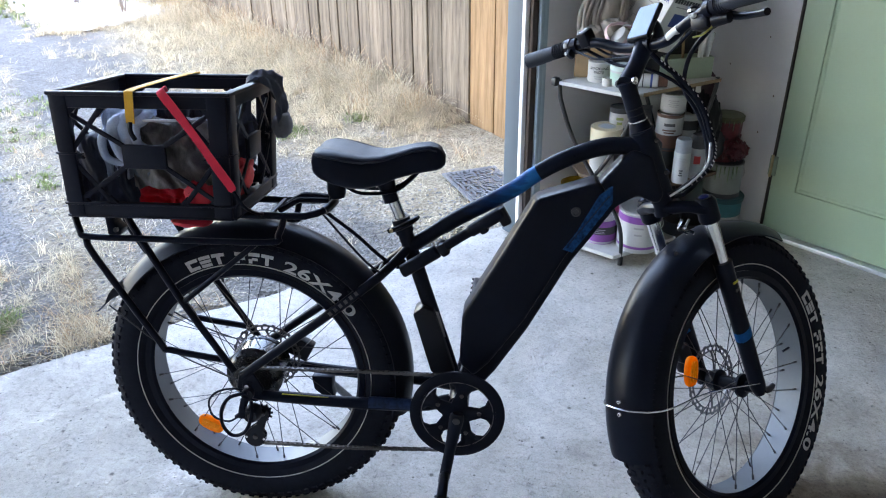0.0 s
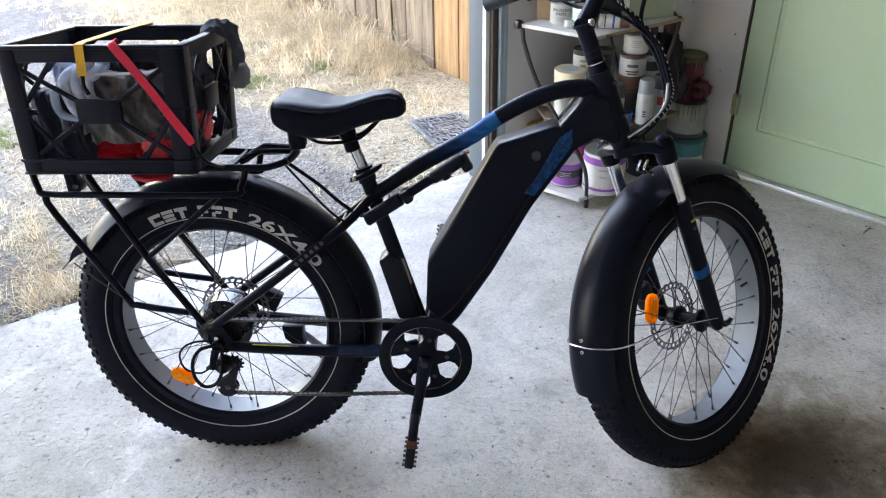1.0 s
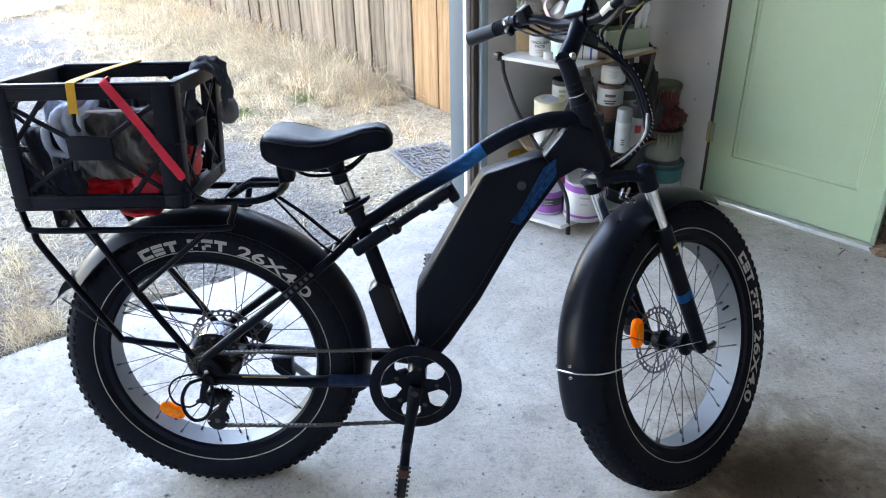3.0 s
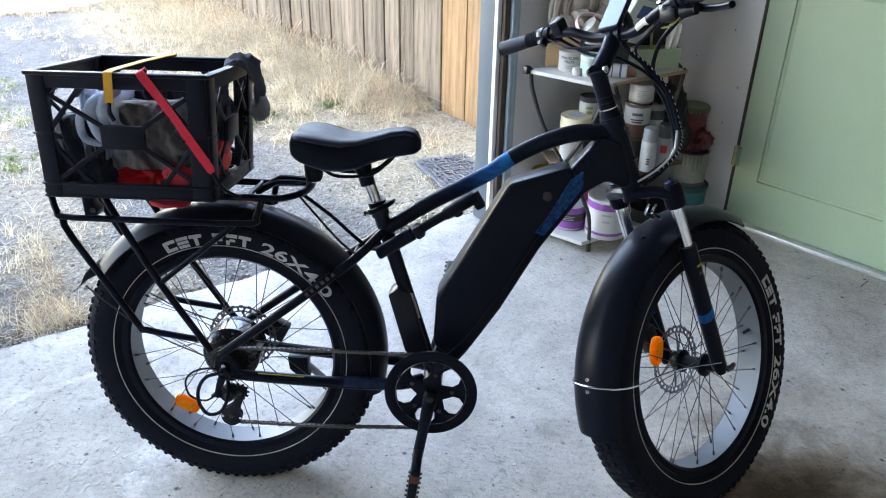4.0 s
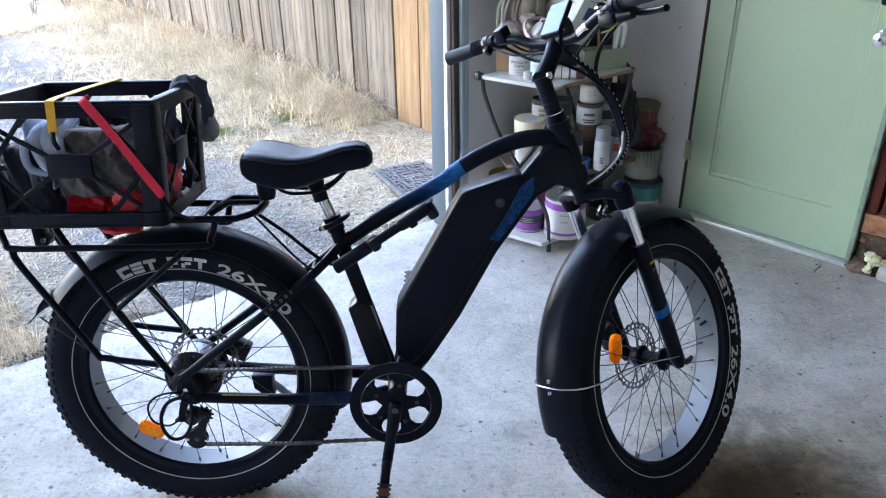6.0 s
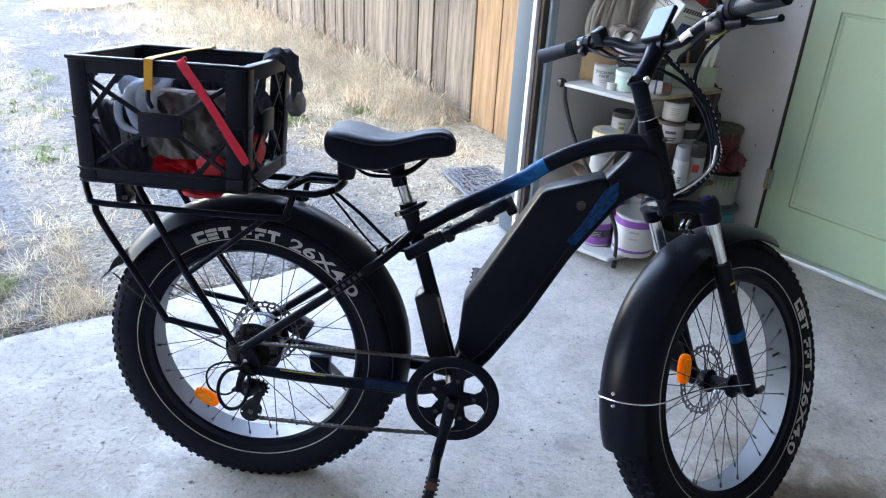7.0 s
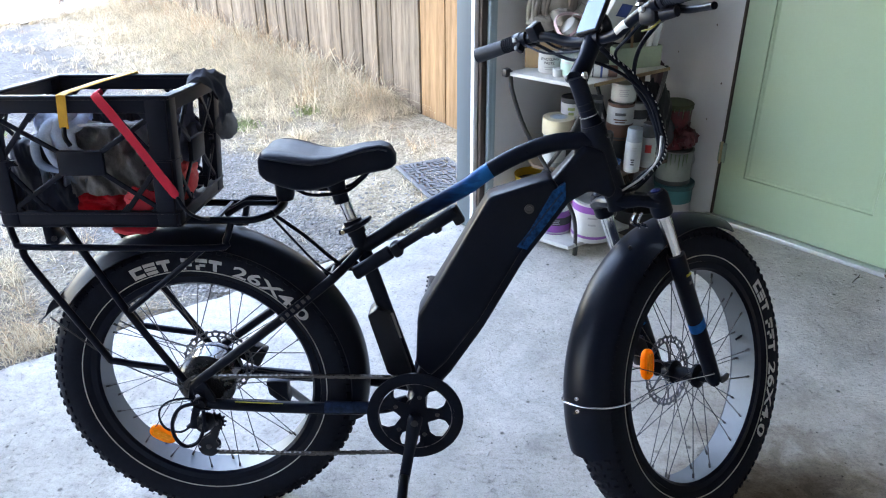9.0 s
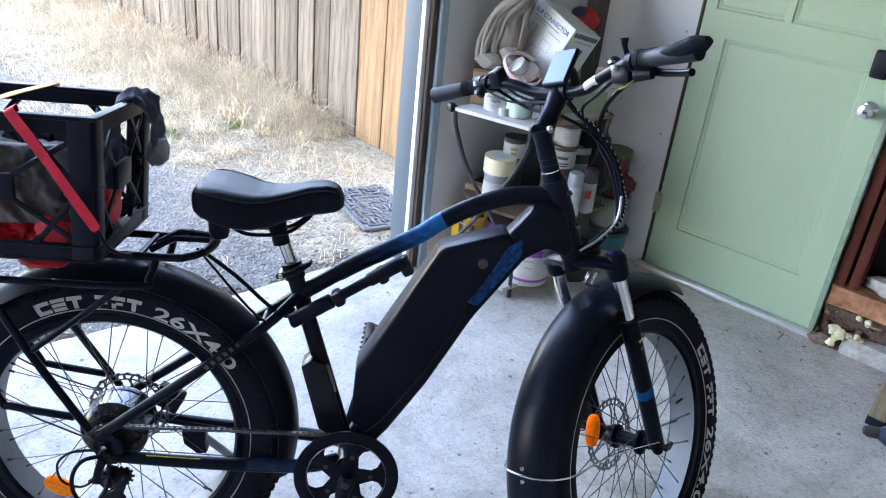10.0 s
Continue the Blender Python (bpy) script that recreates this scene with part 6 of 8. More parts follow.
part("shift_lever", steered(tube([Fp(-0.290, 0.866, 0.185), Fp(-0.298, 0.890, 0.180), Fp(-0.300, 0.908, 0.180)], [0.006, 0.005, 0.009], 8, 4)), PAINT, bike)
part("bell", steered(revolve([(0.0, 0.013), (0.007, 0.012), (0.012, 0.006), (0.013, 0.0001)], 18, Matrix.Translation(Fp(-0.290, 0.866, 0.150)) @ Matrix.Rotation(radians(90), 4, "X"), closed=False)), BLACKPLASTIC, bike, "small black bell")
part("bell_rim", steered(revolve([(-0.002, 0.0135), (0.003, 0.0135)], 18, Matrix.Translation(Fp(-0.290, 0.866, 0.150)) @ Matrix.Rotation(radians(90), 4, "X"), closed=False)), SILVER, bike, "bright bell rim")
part("bar_decal", steered(tube([Fp(-0.2805, 0.826, 0.080), Fp(-0.2865, 0.838, 0.112)], 0.0124, 14, cap=False)), LETTER, bike, "pale print on the bar")
DISPM = MS @ Matrix.Translation(Fp(-0.266, 0.875, 0.002)) @ Matrix.Rotation(radians(-56), 4, "Y")
disp = part("display", moved(box(0.094, 0.062, 0.013, bevel=0.005, seg=3), DISPM), BLACKPLASTIC, bike, "bar-mounted display with a glossy screen")
part("screen", moved(box(0.088, 0.056, 0.0022, mid=(0, 0, 0.0066), bevel=0.001, seg=1), DISPM), SCREEN, disp, "glass screen with the reflected sky put into its colour")
part("display_mount", steered(tube([Fp(-0.266, 0.828, 0.034), Fp(-0.258, 0.848, 0.032), Fp(-0.252, 0.868, 0.015)], [0.016, 0.011, 0.013], 10, 2)), BLACKPLASTIC, disp)

# cables
def cable(pts, r=0.0028, m=PAINT, label="", turn=True):
    bm = tube([Fp(*p) if turn else B(*p) for p in pts], r, 8, 7)
    part("cable", steered(bm) if turn else bm, m, bike, label)


BUNDLE = ((-0.295, 0.800, 0.040), (-0.276, 0.778, 0.050), (-0.222, 0.742, 0.060), (-0.156, 0.685, 0.062), (-0.126, 0.619, 0.062), (-0.118, 0.580, 0.062), (-0.142, 0.540, 0.060), (-0.203, 0.506, 0.050), (-0.245, 0.488, 0.030))
cable(BUNDLE, 0.0060, RUBBER, "black spiral-wrapped cable bundle")
for k, p in enumerate(spline([Fp(*p) for p in BUNDLE], 9)[8:64]):     # the wrap's pale turns show as short dashes
    if k % 2 == 0:
        part("wrap_turn", steered(tube([p + Vector((-0.002, -0.0052, 0.003)), p + Vector((0.0015, -0.0058, -0.002))], 0.0015, 6)), CABLEWHITE, bike)
cable([(-0.270, 0.850, 0.195), (-0.235, 0.835, 0.150), (-0.222, 0.790, 0.085), (-0.200, 0.725, 0.050), (-0.140, 0.670, 0.038), (-0.108, 0.600, 0.036), (-0.120, 0.535, 0.036), (-0.190, 0.490, 0.034), (-0.240, 0.482, 0.030)], 0.0050, PAINT, "black brake hose")
cable([(-0.296, 0.838, 0.165), (-0.285, 0.810, 0.110), (-0.272, 0.782, 0.060), (-0.222, 0.740, 0.052), (-0.158, 0.683, 0.054), (-0.128, 0.618, 0.054), (-0.120, 0.580, 0.054), (-0.145, 0.540, 0.052), (-0.230, 0.492, 0.034)], 0.0036)
cable([(-0.262, 0.852, -0.190), (-0.250, 0.80, -0.10), (-0.262, 0.778, -0.01), (-0.220, 0.736, 0.046), (-0.154, 0.680, 0.056), (-0.124, 0.616, 0.056), (-0.116, 0.578, 0.056), (-0.140, 0.538, 0.054), (-0.236, 0.488, 0.03)], 0.0040)
cable([(-0.285, 0.858, -0.150), (-0.270, 0.826, -0.11), (-0.272, 0.808, -0.05), (-0.290, 0.800, 0.02)], 0.0030)
cable([(-0.292, 0.846, -0.190), (-0.300, 0.815, -0.12), (-0.296, 0.806, -0.06), (-0.300, 0.800, 0.01)], 0.0026)
cable([(-0.298, 0.826, 0.20), (-0.290, 0.815, 0.17), (-0.268, 0.818, 0.130)], 0.0022, mat("yellow_green_cable", (0.22, 0.20, 0.03), 0.4, bump=0), "thin yellow-green cable")
cable([(-0.140, 0.600, 0.070), (-0.160, 0.550, 0.072), (-0.205, 0.512, 0.060), (-0.250, 0.486, 0.038)], 0.0026, CABLEWHITE, "pale thin cable")
cable([(0.205, 0.800, 0.02), (0.270, 0.750, 0.02), (0.330, 0.700, 0.03), (0.372, 0.672, 0.03), (0.390, 0.690, 0.024)], 0.0046, PAINT, "", False)
cable([(0.17, 0.790, -0.04), (0.28, 0.695, 0.02), (0.325, 0.668, 0.045), (0.345, 0.664, 0.05)], 0.0030, PAINT, "", False)
part("cable_stop", tube([B(0.36, 0.678, 0.03), B(0.378, 0.684, 0.03)], 0.0055, 8), PAINT, bike)

# rack
rack = part("rear_rack", tube([B(-0.405, 0.806, 0.066), B(-0.2, 0.806, 0.068), B(0.12, 0.805, 0.069), B(0.176, 0.808, 0.064), B(0.210, 0.815, 0.036), B(0.216, 0.819, 0.012), B(0.216, 0.819, -0.012), B(0.210, 0.815, -0.036), B(0.176, 0.808, -0.064), B(0.12, 0.805, -0.069), B(-0.2, 0.806, -0.068), B(-0.405, 0.806, -0.066)], 0.0086, 10, 4), PAINT, bike, "black tubular luggage rack")
for u in (-0.39, -0.28, -0.16, -0.04, 0.08):
    part("cross_bar", tube([B(u, 0.806, -0.066), B(u, 0.806, 0.066)], 0.006, 8), PAINT, rack)
for w in (0.022, -0.022):
    part("inner_bar", tube([B(0.090, 0.803, w), B(0.132, 0.828, w), B(0.150, 0.832, w), B(0.210, 0.830, w * 0.7)], 0.0072, 8, 3), PAINT, rack)
part("end_bumper", tube([B(0.204, 0.8135, 0.047), B(0.2175, 0.8205, 0.016), B(0.2175, 0.8205, -0.016)], 0.0098, 10, 3), STEEL, rack, "worn grey front bumper")
for w in (1, -1):
    part("main_strut", tube([B(-0.266, 0.800, 0.072 * w), B(-0.240, 0.765, 0.088 * w), B(-0.148, 0.597, 0.094 * w), B(-0.030, 0.410, 0.098 * w)], 0.0088, 10, 3), PAINT, rack)
    part("side_rail", tube([B(-0.395, 0.803, 0.072 * w), B(-0.376, 0.762, 0.090 * w), B(-0.355, 0.750, 0.096 * w), B(-0.216, 0.748, 0.096 * w), B(0.075, 0.746, 0.090 * w), B(0.10, 0.760, 0.078 * w), B(0.115, 0.804, 0.068 * w)], 0.0080, 10, 4), PAINT, rack)
    part("rear_strut", tube([B(-0.360, 0.745, 0.096 * w), B(-0.345, 0.700, 0.096 * w), B(-0.212, 0.480, 0.096 * w), B(-0.190, 0.460, 0.096 * w), B(-0.060, 0.440, 0.097 * w)], 0.0084, 10, 3), PAINT, rack)
    part("brace", tube([B(0.050, 0.742, 0.083 * w), B(-0.138, 0.590, 0.095 * w)], 0.0068, 10), PAINT, rack)
part("tail_bracket", prism([(-0.338, 0.806), (-0.316, 0.806), (-0.314, 0.765), (-0.300, 0.752), (-0.304, 0.736), (-0.334, 0.734)], -0.045, -0.005, 0.004, 2), PAINT, rack)
part("bracket_bolt", tube([B(-0.310, 0.752, 0.040), B(-0.310, 0.752, 0.052)], 0.006, 8), STEEL, rack)
part("fender_bolt", tube([B(-0.10, 0.765, 0.0), B(-0.10, 0.806, 0.0)], 0.006, 8), PAINT, rack)

# pump clipped along the frame
pump = thing("bicycle_pump", "black mini pump clipped along the bike frame", "pump", BM)
w = 0.048
part("pump_barrel", tube([B(0.386, 0.668, w), B(0.388, 0.669, w), B(0.470, 0.722, w), B(0.473, 0.724, w)], [0.014, 0.0165, 0.0165, 0.012], 16), PAINT, pump)
part("pump_shaft", tube([B(0.470, 0.722, w), B(0.552, 0.776, w)], 0.0115, 14), PAINT, pump)
part("pump_handle", tube([B(0.545, 0.771, w), B(0.550, 0.775, w), B(0.618, 0.820, w), B(0.622, 0.823, w)], [0.012, 0.015, 0.016, 0.012], 16), PAINT, pump)
part("pump_head", box(0.026, 0.024, 0.046, Matrix.Translation(B(0.622, 0.812, w)) @ Matrix.Rotation(radians(-30), 4, "Y"), 0.007), BLACKPLASTIC, pump)
for u, v in ((0.485, 0.728), (0.575, 0.786)):
    part("pump_clip", box(0.024, 0.040, 0.034, Matrix.Translation(B(u, v, w - 0.006)) @ Matrix.Rotation(radians(-33), 4, "Y"), 0.008), BLACKPLASTIC, pump)

# ---- milk crate and its load ----
CRATE = mat("black_crate_plastic", (0.0098, 0.0115, 0.0205), 0.45, var=0.2, scale=16, bump=0.1, bscale=160, spec=0.12)
crate = thing("milk_crate", "black plastic milk crate strapped on the bike rack", "crate", BM)
U0, U1, V0, V1, HWc = -0.349, 0.037, 0.817, 1.100, 0.165


def tapered(bm):
    """The crate narrows a little towards its foot."""
    for v in bm.verts:
        k = 1 - (v.co.z - V0) / (V1 - V0)
        v.co.x = U0 + (v.co.x - U0) * (1 - 0.030 * k)
        v.co.y *= 1 - 0.07 * k
    return bm


def crate_side(L, H):
    """One wall of the crate in x-z: bands, posts, a middle plate and a cross of ribs in each quarter."""
    out = []
    t = 0.012
    out.append(("wall_band", box(L, t, 0.036, mid=(L / 2, 0, H - 0.018), bevel=0.003)))
    out.append(("wall_band", box(L, t, 0.030, mid=(L / 2, 0, 0.016), bevel=0.003)))
    out.append(("rim", box(L + 0.014, 0.020, 0.009, mid=(L / 2, 0, H - 0.0045), bevel=0.003)))
    out.append(("ledge", box(L + 0.010, 0.020, 0.005, mid=(L / 2, 0, 0.033), bevel=0.0015)))
    out.append(("ledge", box(L + 0.008, 0.018, 0.005, mid=(L / 2, 0, 0.0035), bevel=0.0015)))
    for x, w in ((0.018, 0.036), (L - 0.021, 0.042)):
        out.append(("corner_post", box(w, t + 0.004, H, mid=(x, 0, H / 2), bevel=0.003)))
        out.append(("post_nib", box(w + 0.008, t + 0.008, 0.004, mid=(x, 0, H * 0.52), bevel=0.001, seg=1)))
    x0, x1, z0, z1 = 0.034, L - 0.040, 0.032, H - 0.036
    cx, cz = L / 2, H * 0.5
    pw, ph = min(0.10, L * 0.27), 0.054
    out.append(("hand_plate", box(pw, t, ph, mid=(cx, 0, cz), bevel=0.004)))
    for sx in (-1, 1):
        ox = x0 if sx < 0 else x1
        for sz in (-1, 1):
            oz = z0 if sz < 0 else z1
            a, c = (cx + sx * pw * 0.46, cz + sz * ph * 0.44), (ox, oz - sz * 0.012)
            d, e = (ox, cz + sz * 0.020), (ox - sx * 0.072, oz)
            for p, q in ((a, c), (d, e)):
                out.append(("rib", tube([(p[0], 0, p[1]), (q[0], 0, q[1])], 0.0058, 8, flat=0.6, up=(0, 1, 0))))
            # webs that round off the openings' corners
            for wx, wz in ((ox, oz), (ox, cz + sz * 0.006), (ox - sx * 0.066, oz)):
                k = 0.020
                tri = [(wx, wz), (wx - sx * k, wz), (wx, wz - sz * k)]
                out.append(("web", prism(tri if sx * sz > 0 else tri[::-1], -0.004, 0.004)))
    return out


for m, L in ((Matrix.Translation((U0, -HWc, V0)), U1 - U0), (Matrix.Translation((U0, HWc, V0)), U1 - U0),
             (Matrix.Translation((U0, -HWc, V0)) @ Matrix.Rotation(radians(90), 4, "Z"), 2 * HWc), (Matrix.Translation((U1, -HWc, V0)) @ Matrix.Rotation(radians(90), 4, "Z"), 2 * HWc)):
    for nm, bm in crate_side(L, V1 - V0):
        part(nm, tapered(moved(bm, m)), CRATE, crate)
for k in range(8):
    part("floor_slat", box(0.022, 1.84 * HWc, 0.006, mid=(U0 + 0.025 + 0.045 * k, 0, V0 + 0.004)), CRATE, crate)
for k in range(6):
    part("floor_slat", box((U1 - U0) * 0.96, 0.020, 0.006, mid=((U0 + U1) / 2, -0.14 + 0.056 * k, V0 + 0.009)), CRATE, crate)

def bunched(u0, u1, v0, v1, w, amp, folds, slant, seed, back=0.09, flat=0.0):
    """A piece of cloth stuffed behind the crate's wall: folds up its face, then over the top and back."""
    bm = bmesh.new()
    nu, nv = 70, 44
    rows = []
    for j in range(nv + 1):
        t = j / nv
        up, over = min(1.0, t / 0.72), max(0.0, (t - 0.72) / 0.28)
        row = []
        for i in range(nu + 1):
            x = i / nu
            o = noise.noise(Vector((x * 3.1, t * 2.3, seed)))
            o2 = noise.noise(Vector((x * 8.0, t * 6.0, seed + 3)))
            ph = 6.283 * folds * (x + slant * up) + 3.2 * o
            o3 = abs(noise.noise(Vector((x * 5.0 + 2.0 * o, t * 4.0, seed + 9)))) + 0.5 * abs(noise.noise(Vector((x * 12.0, t * 9.0 + 3 * o, seed + 5))))
            d = -1.5 * amp * o3 + amp * ((1 - flat) * (0.8 * math.sin(ph) + 0.35 * math.sin(2.1 * ph + 2)) + 0.9 * o2 + 1.2 * o)
            side = (abs(2 * x - 1)) ** 6
            row.append(bm.verts.new(B(u0 + (u1 - u0) * x + 0.4 * d, v0 + (v1 - v0) * up + 0.018 * math.sin(math.pi * over) + 0.10 * (v1 - v0) * o * up - 0.03 * over, w + d - back * over - 0.02 * side - 0.012 * up * up)))
        rows.append(row)
    for p, q in zip(rows, rows[1:]):
        for i in range(nu):
            bm.faces.new((p[i], p[i + 1], q[i + 1], q[i]))
    bmesh.ops.solidify(bm, geom=list(bm.faces), thickness=0.004)
    return bm


RED_FILM = mat("red_bag_film", (0.50, 0.012, 0.030), 0.6, var=0.2, scale=20, bump=0.1)


def cloth_mat(name, col):
    return mat(name, col, 0.8, var=0.35, scale=16, bump=0.25, bscale=320)


for nm, lb, col, arg in (
        ("jacket", "dark navy jacket stuffed in the crate", (0.045, 0.052, 0.080), (-0.347, -0.205, 0.832, 0.985, 0.128, 0.012, 2.2, 0.5, 1.3)),
        ("red_bag", "bright red plastic bag at the bottom of the crate", (0.62, 0.012, 0.028), (-0.205, -0.020, 0.826, 0.880, 0.138, 0.010, 1.4, 0.6, 5.4)),
        ("hoodie", "black hooded jacket at the back of the crate", (0.06, 0.06, 0.085), (-0.185, -0.050, 0.930, 1.062, 0.060, 0.012, 2.5, 0.3, 8.2)),
        ("blanket", "dark blanket filling the back of the crate", (0.14, 0.135, 0.155), (-0.345, 0.015, 0.830, 1.000, 0.010, 0.014, 4.0, 0.3, 7.2))):
    solo(nm, bunched(*arg), cloth_mat(nm + "_cloth", col), lb, nm.replace("_", " "), BM, sharp=80)
tarp = thing("tarp", "folded khaki-grey tarp with a pale hem in the crate", "tarp", BM)
part("tarp_sheet", bunched(-0.212, -0.010, 0.880, 1.028, 0.134, 0.0150, 3.2, 0.6, 3.1, 0.07, 0.0), mat("tarp_cloth", (0.30, 0.295, 0.30), 0.8, var=0.55, scale=22, bump=0.25, bscale=320, stretch=(1.6, 1, 0.5)), tarp, sharp=80)
part("hem", tube([B(-0.190, 1.030, 0.140), B(-0.150, 1.035, 0.142), B(-0.090, 1.036, 0.142), B(-0.030, 1.038, 0.140)], 0.0030, 8, 4), mat("pale_hem", (0.55, 0.55, 0.56), 0.8), tarp, "pale rolled hem")
shirt = thing("shirt", "pale blue-grey shirt in soft rolled folds in the crate", "shirt", BM)
SHIRT = cloth_mat("shirt_cloth", (0.34, 0.40, 0.52))
part("shirt_body", bunched(-0.285, -0.165, 0.900, 1.040, 0.118, 0.012, 2.4, -0.25, 2.7), SHIRT, shirt, sharp=80)
for k, (du, top, low, r) in enumerate(((0.004, 1.026, 0.925, 0.015), (0.030, 1.048, 0.935, 0.019), (0.052, 1.054, 0.950, 0.016), (0.078, 1.046, 0.960, 0.018))):
    o = noise.noise_vector(Vector((k * 1.7, 3.1, 0.4))) * 0.014
    pts = [B(-0.225 + du * 0.8 + o.x, top, 0.110), B(-0.252 + du + o.y, top - 0.012, 0.134 + o.z * 0.4), B(-0.266 + du * 1.05, (top + low) / 2 + 0.02 + o.x, 0.138), B(-0.254 + du + o.z, low + 0.025, 0.136), B(-0.222 + du * 0.8, low + o.y, 0.128)]
    part("fold", tube(pts, [r * 0.8, r, r * 1.15, r * 1.05, r * 0.8], 12, 6, flat=0.55 + 0.10 * (k % 3)), SHIRT, shirt, sharp=80)
solo("rag", moved(crumple(0.030, 0.150, 0.105, 8, 14, 0.42, 60), Matrix.Translation(B(-0.014, 0.965, 0.0))), cloth_mat("rag_cloth", (0.07, 0.075, 0.12)), "navy rag pressed against the crate's end", "rag", BM, sharp=80)
solo("red_pouch", moved(crumple(0.026, 0.085, 0.042, 6, 12, 0.4, 50), Matrix.Translation(B(0.003, 0.888, 0.040))), cloth_mat("red_pouch_cloth", (0.70, 0.06, 0.07)), "crumpled red and grey pouch in the crate", "pouch", BM, sharp=80)
solo("red_bag", moved(crumple(0.034, 0.006, 0.034, 23, 12, 0.4, 44), Matrix.Translation(B(-0.050, 0.868, 0.144))), RED_FILM, "red plastic bag bunched at the crate's corner", "red bag", BM, sharp=80)
solo("plastic_bag", moved(crumple(0.050, 0.035, 0.013, 17, 8, 0.3, 30), Matrix.Translation(B(-0.085, 0.801, 0.110))), RED_FILM, "red plastic bag sagging under the crate", "bag", BM, sharp=80)
CAPC = mat("washed_grey_canvas", (0.085, 0.095, 0.125), 0.85, var=0.25, scale=30, bump=0.3, bscale=300)
bm = bmesh.new()
rows = []
line = [(0.006, 1.085), (0.018, 1.110), (0.040, 1.120), (0.064, 1.106), (0.078, 1.07), (0.082, 1.03), (0.084, 1.00)]
pl = spline([B(*q) for q in line], 4)
for i, p in enumerate(pl):
    row = []
    for j in range(15):
        y = -0.065 + 0.13 * j / 14
        q = Vector((p.x + 0.016 * noise.noise(Vector((i * 0.23, j * 0.45, 2))), y * (1 - 0.25 * i / len(pl)) + 0.085, p.z + 0.012 * noise.noise(Vector((i * 0.3, j * 0.5, 7))) - 3.2 * y * y))
        row.append(bm.verts.new(q))
    rows.append(row)
for a, b in zip(rows, rows[1:]):
    for j in range(14):
        bm.faces.new((a[j], a[j + 1], b[j + 1], b[j]))
bmesh.ops.solidify(bm, geom=list(bm.faces), thickness=0.006)
cap = thing("cap", "washed grey canvas cap hung over the crate's rim", "cap", BM)
part("cap_crown", bm, CAPC, cap, sharp=80)
bm = crumple(0.022, 0.055, 0.030, 12, 8, 0.25, 28)
part("cap_brim", moved(bm, Matrix.Translation((0.080, 0.085, 0.990))), mat("pale_grey_canvas", (0.15, 0.15, 0.16), 0.85, var=0.2, scale=30, bump=0.3, bscale=300), cap, "paler grey brim", sharp=80)


def strap(pts, width, thick, across):
    """A flat band along the points, its width along the given axis."""
    bm = bmesh.new()
    a = Vector(across)
    p = [Vector(q) for q in pts]
    rings = []
    wide = width if isinstance(width, list) else [width] * len(p)
    for i, q in enumerate(p):
        d = (p[min(i + 1, len(p) - 1)] - p[max(i - 1, 0)]).normalized()
        s = (a - d * a.dot(d)).normalized()
        nrm = d.cross(s)
        rings.append([bm.verts.new(q + s * x * wide[i] / 2 + nrm * y * thick / 2) for x, y in ((-1, -1), (1, -1), (1, 1), (-1, 1))])
    for u, v in zip(rings, rings[1:]):
        for j in range(4):
            bm.faces.new((u[j], u[(j + 1) % 4], v[(j + 1) % 4], v[j]))
    bm.faces.new(rings[0][::-1])
    bm.faces.new(rings[-1])
    return bm


YEL = mat("yellow_webbing", (0.72, 0.36, 0.02), 0.7, var=0.12, scale=40, bump=0.3, bscale=500)
RED = mat("red_webbing", (0.72, 0.012, 0.05), 0.7, var=0.12, scale=40, bump=0.3, bscale=500)
TP = V1 + 0.004
ys = thing("strap", "yellow webbing strap over the crate's rim", "strap", BM, group="webbing straps")
part("webbing", strap([B(-0.163, 1.06, -0.180), B(-0.163, TP, -0.178), B(-0.164, TP, -0.16), B(-0.166, TP + 0.002, 0.0), B(-0.168, TP, 0.16), B(-0.168, TP - 0.002, 0.179), B(-0.170, 1.05, 0.181), B(-0.171, 1.035, 0.180)], 0.019, 0.002, (1, 0, 0)), YEL, ys)
part("hook", tube([B(-0.171, 1.038, 0.181), B(-0.171, 1.018, 0.184), B(-0.166, 1.000, 0.178)], 0.005, 8, 3), PAINT, ys, "black hook")
rs = thing("strap", "red webbing strap slanting down the crate's side", "strap", BM, group="webbing straps")
line = spline([B(-0.104, 1.08, 0.150), B(-0.102, TP + 0.001, 0.158), B(-0.100, TP + 0.001, 0.172), B(-0.096, TP - 0.004, 0.181), B(-0.064, 1.057, 0.1835), B(-0.026, 1.001, 0.1840), B(0.008, 0.947, 0.1845), B(0.034, 0.906, 0.183), B(0.042, 0.890, 0.183)], 4)
part("webbing", strap(line, [0.0185 + 0.0012 * math.sin(k * 0.55) - (0.010 if k == len(line) - 1 else 0.004 if k == len(line) - 2 else 0.0) for k in range(len(line))], 0.002, (0.82, 0.06, 0.57)), RED, rs)
part("hook_cord", tube([B(0.042, 0.893, 0.183), B(0.058, 0.858, 0.176), B(0.066, 0.830, 0.13), B(0.066, 0.810, 0.076)], 0.004, 8, 3), PAINT, rs, "black hook cord")

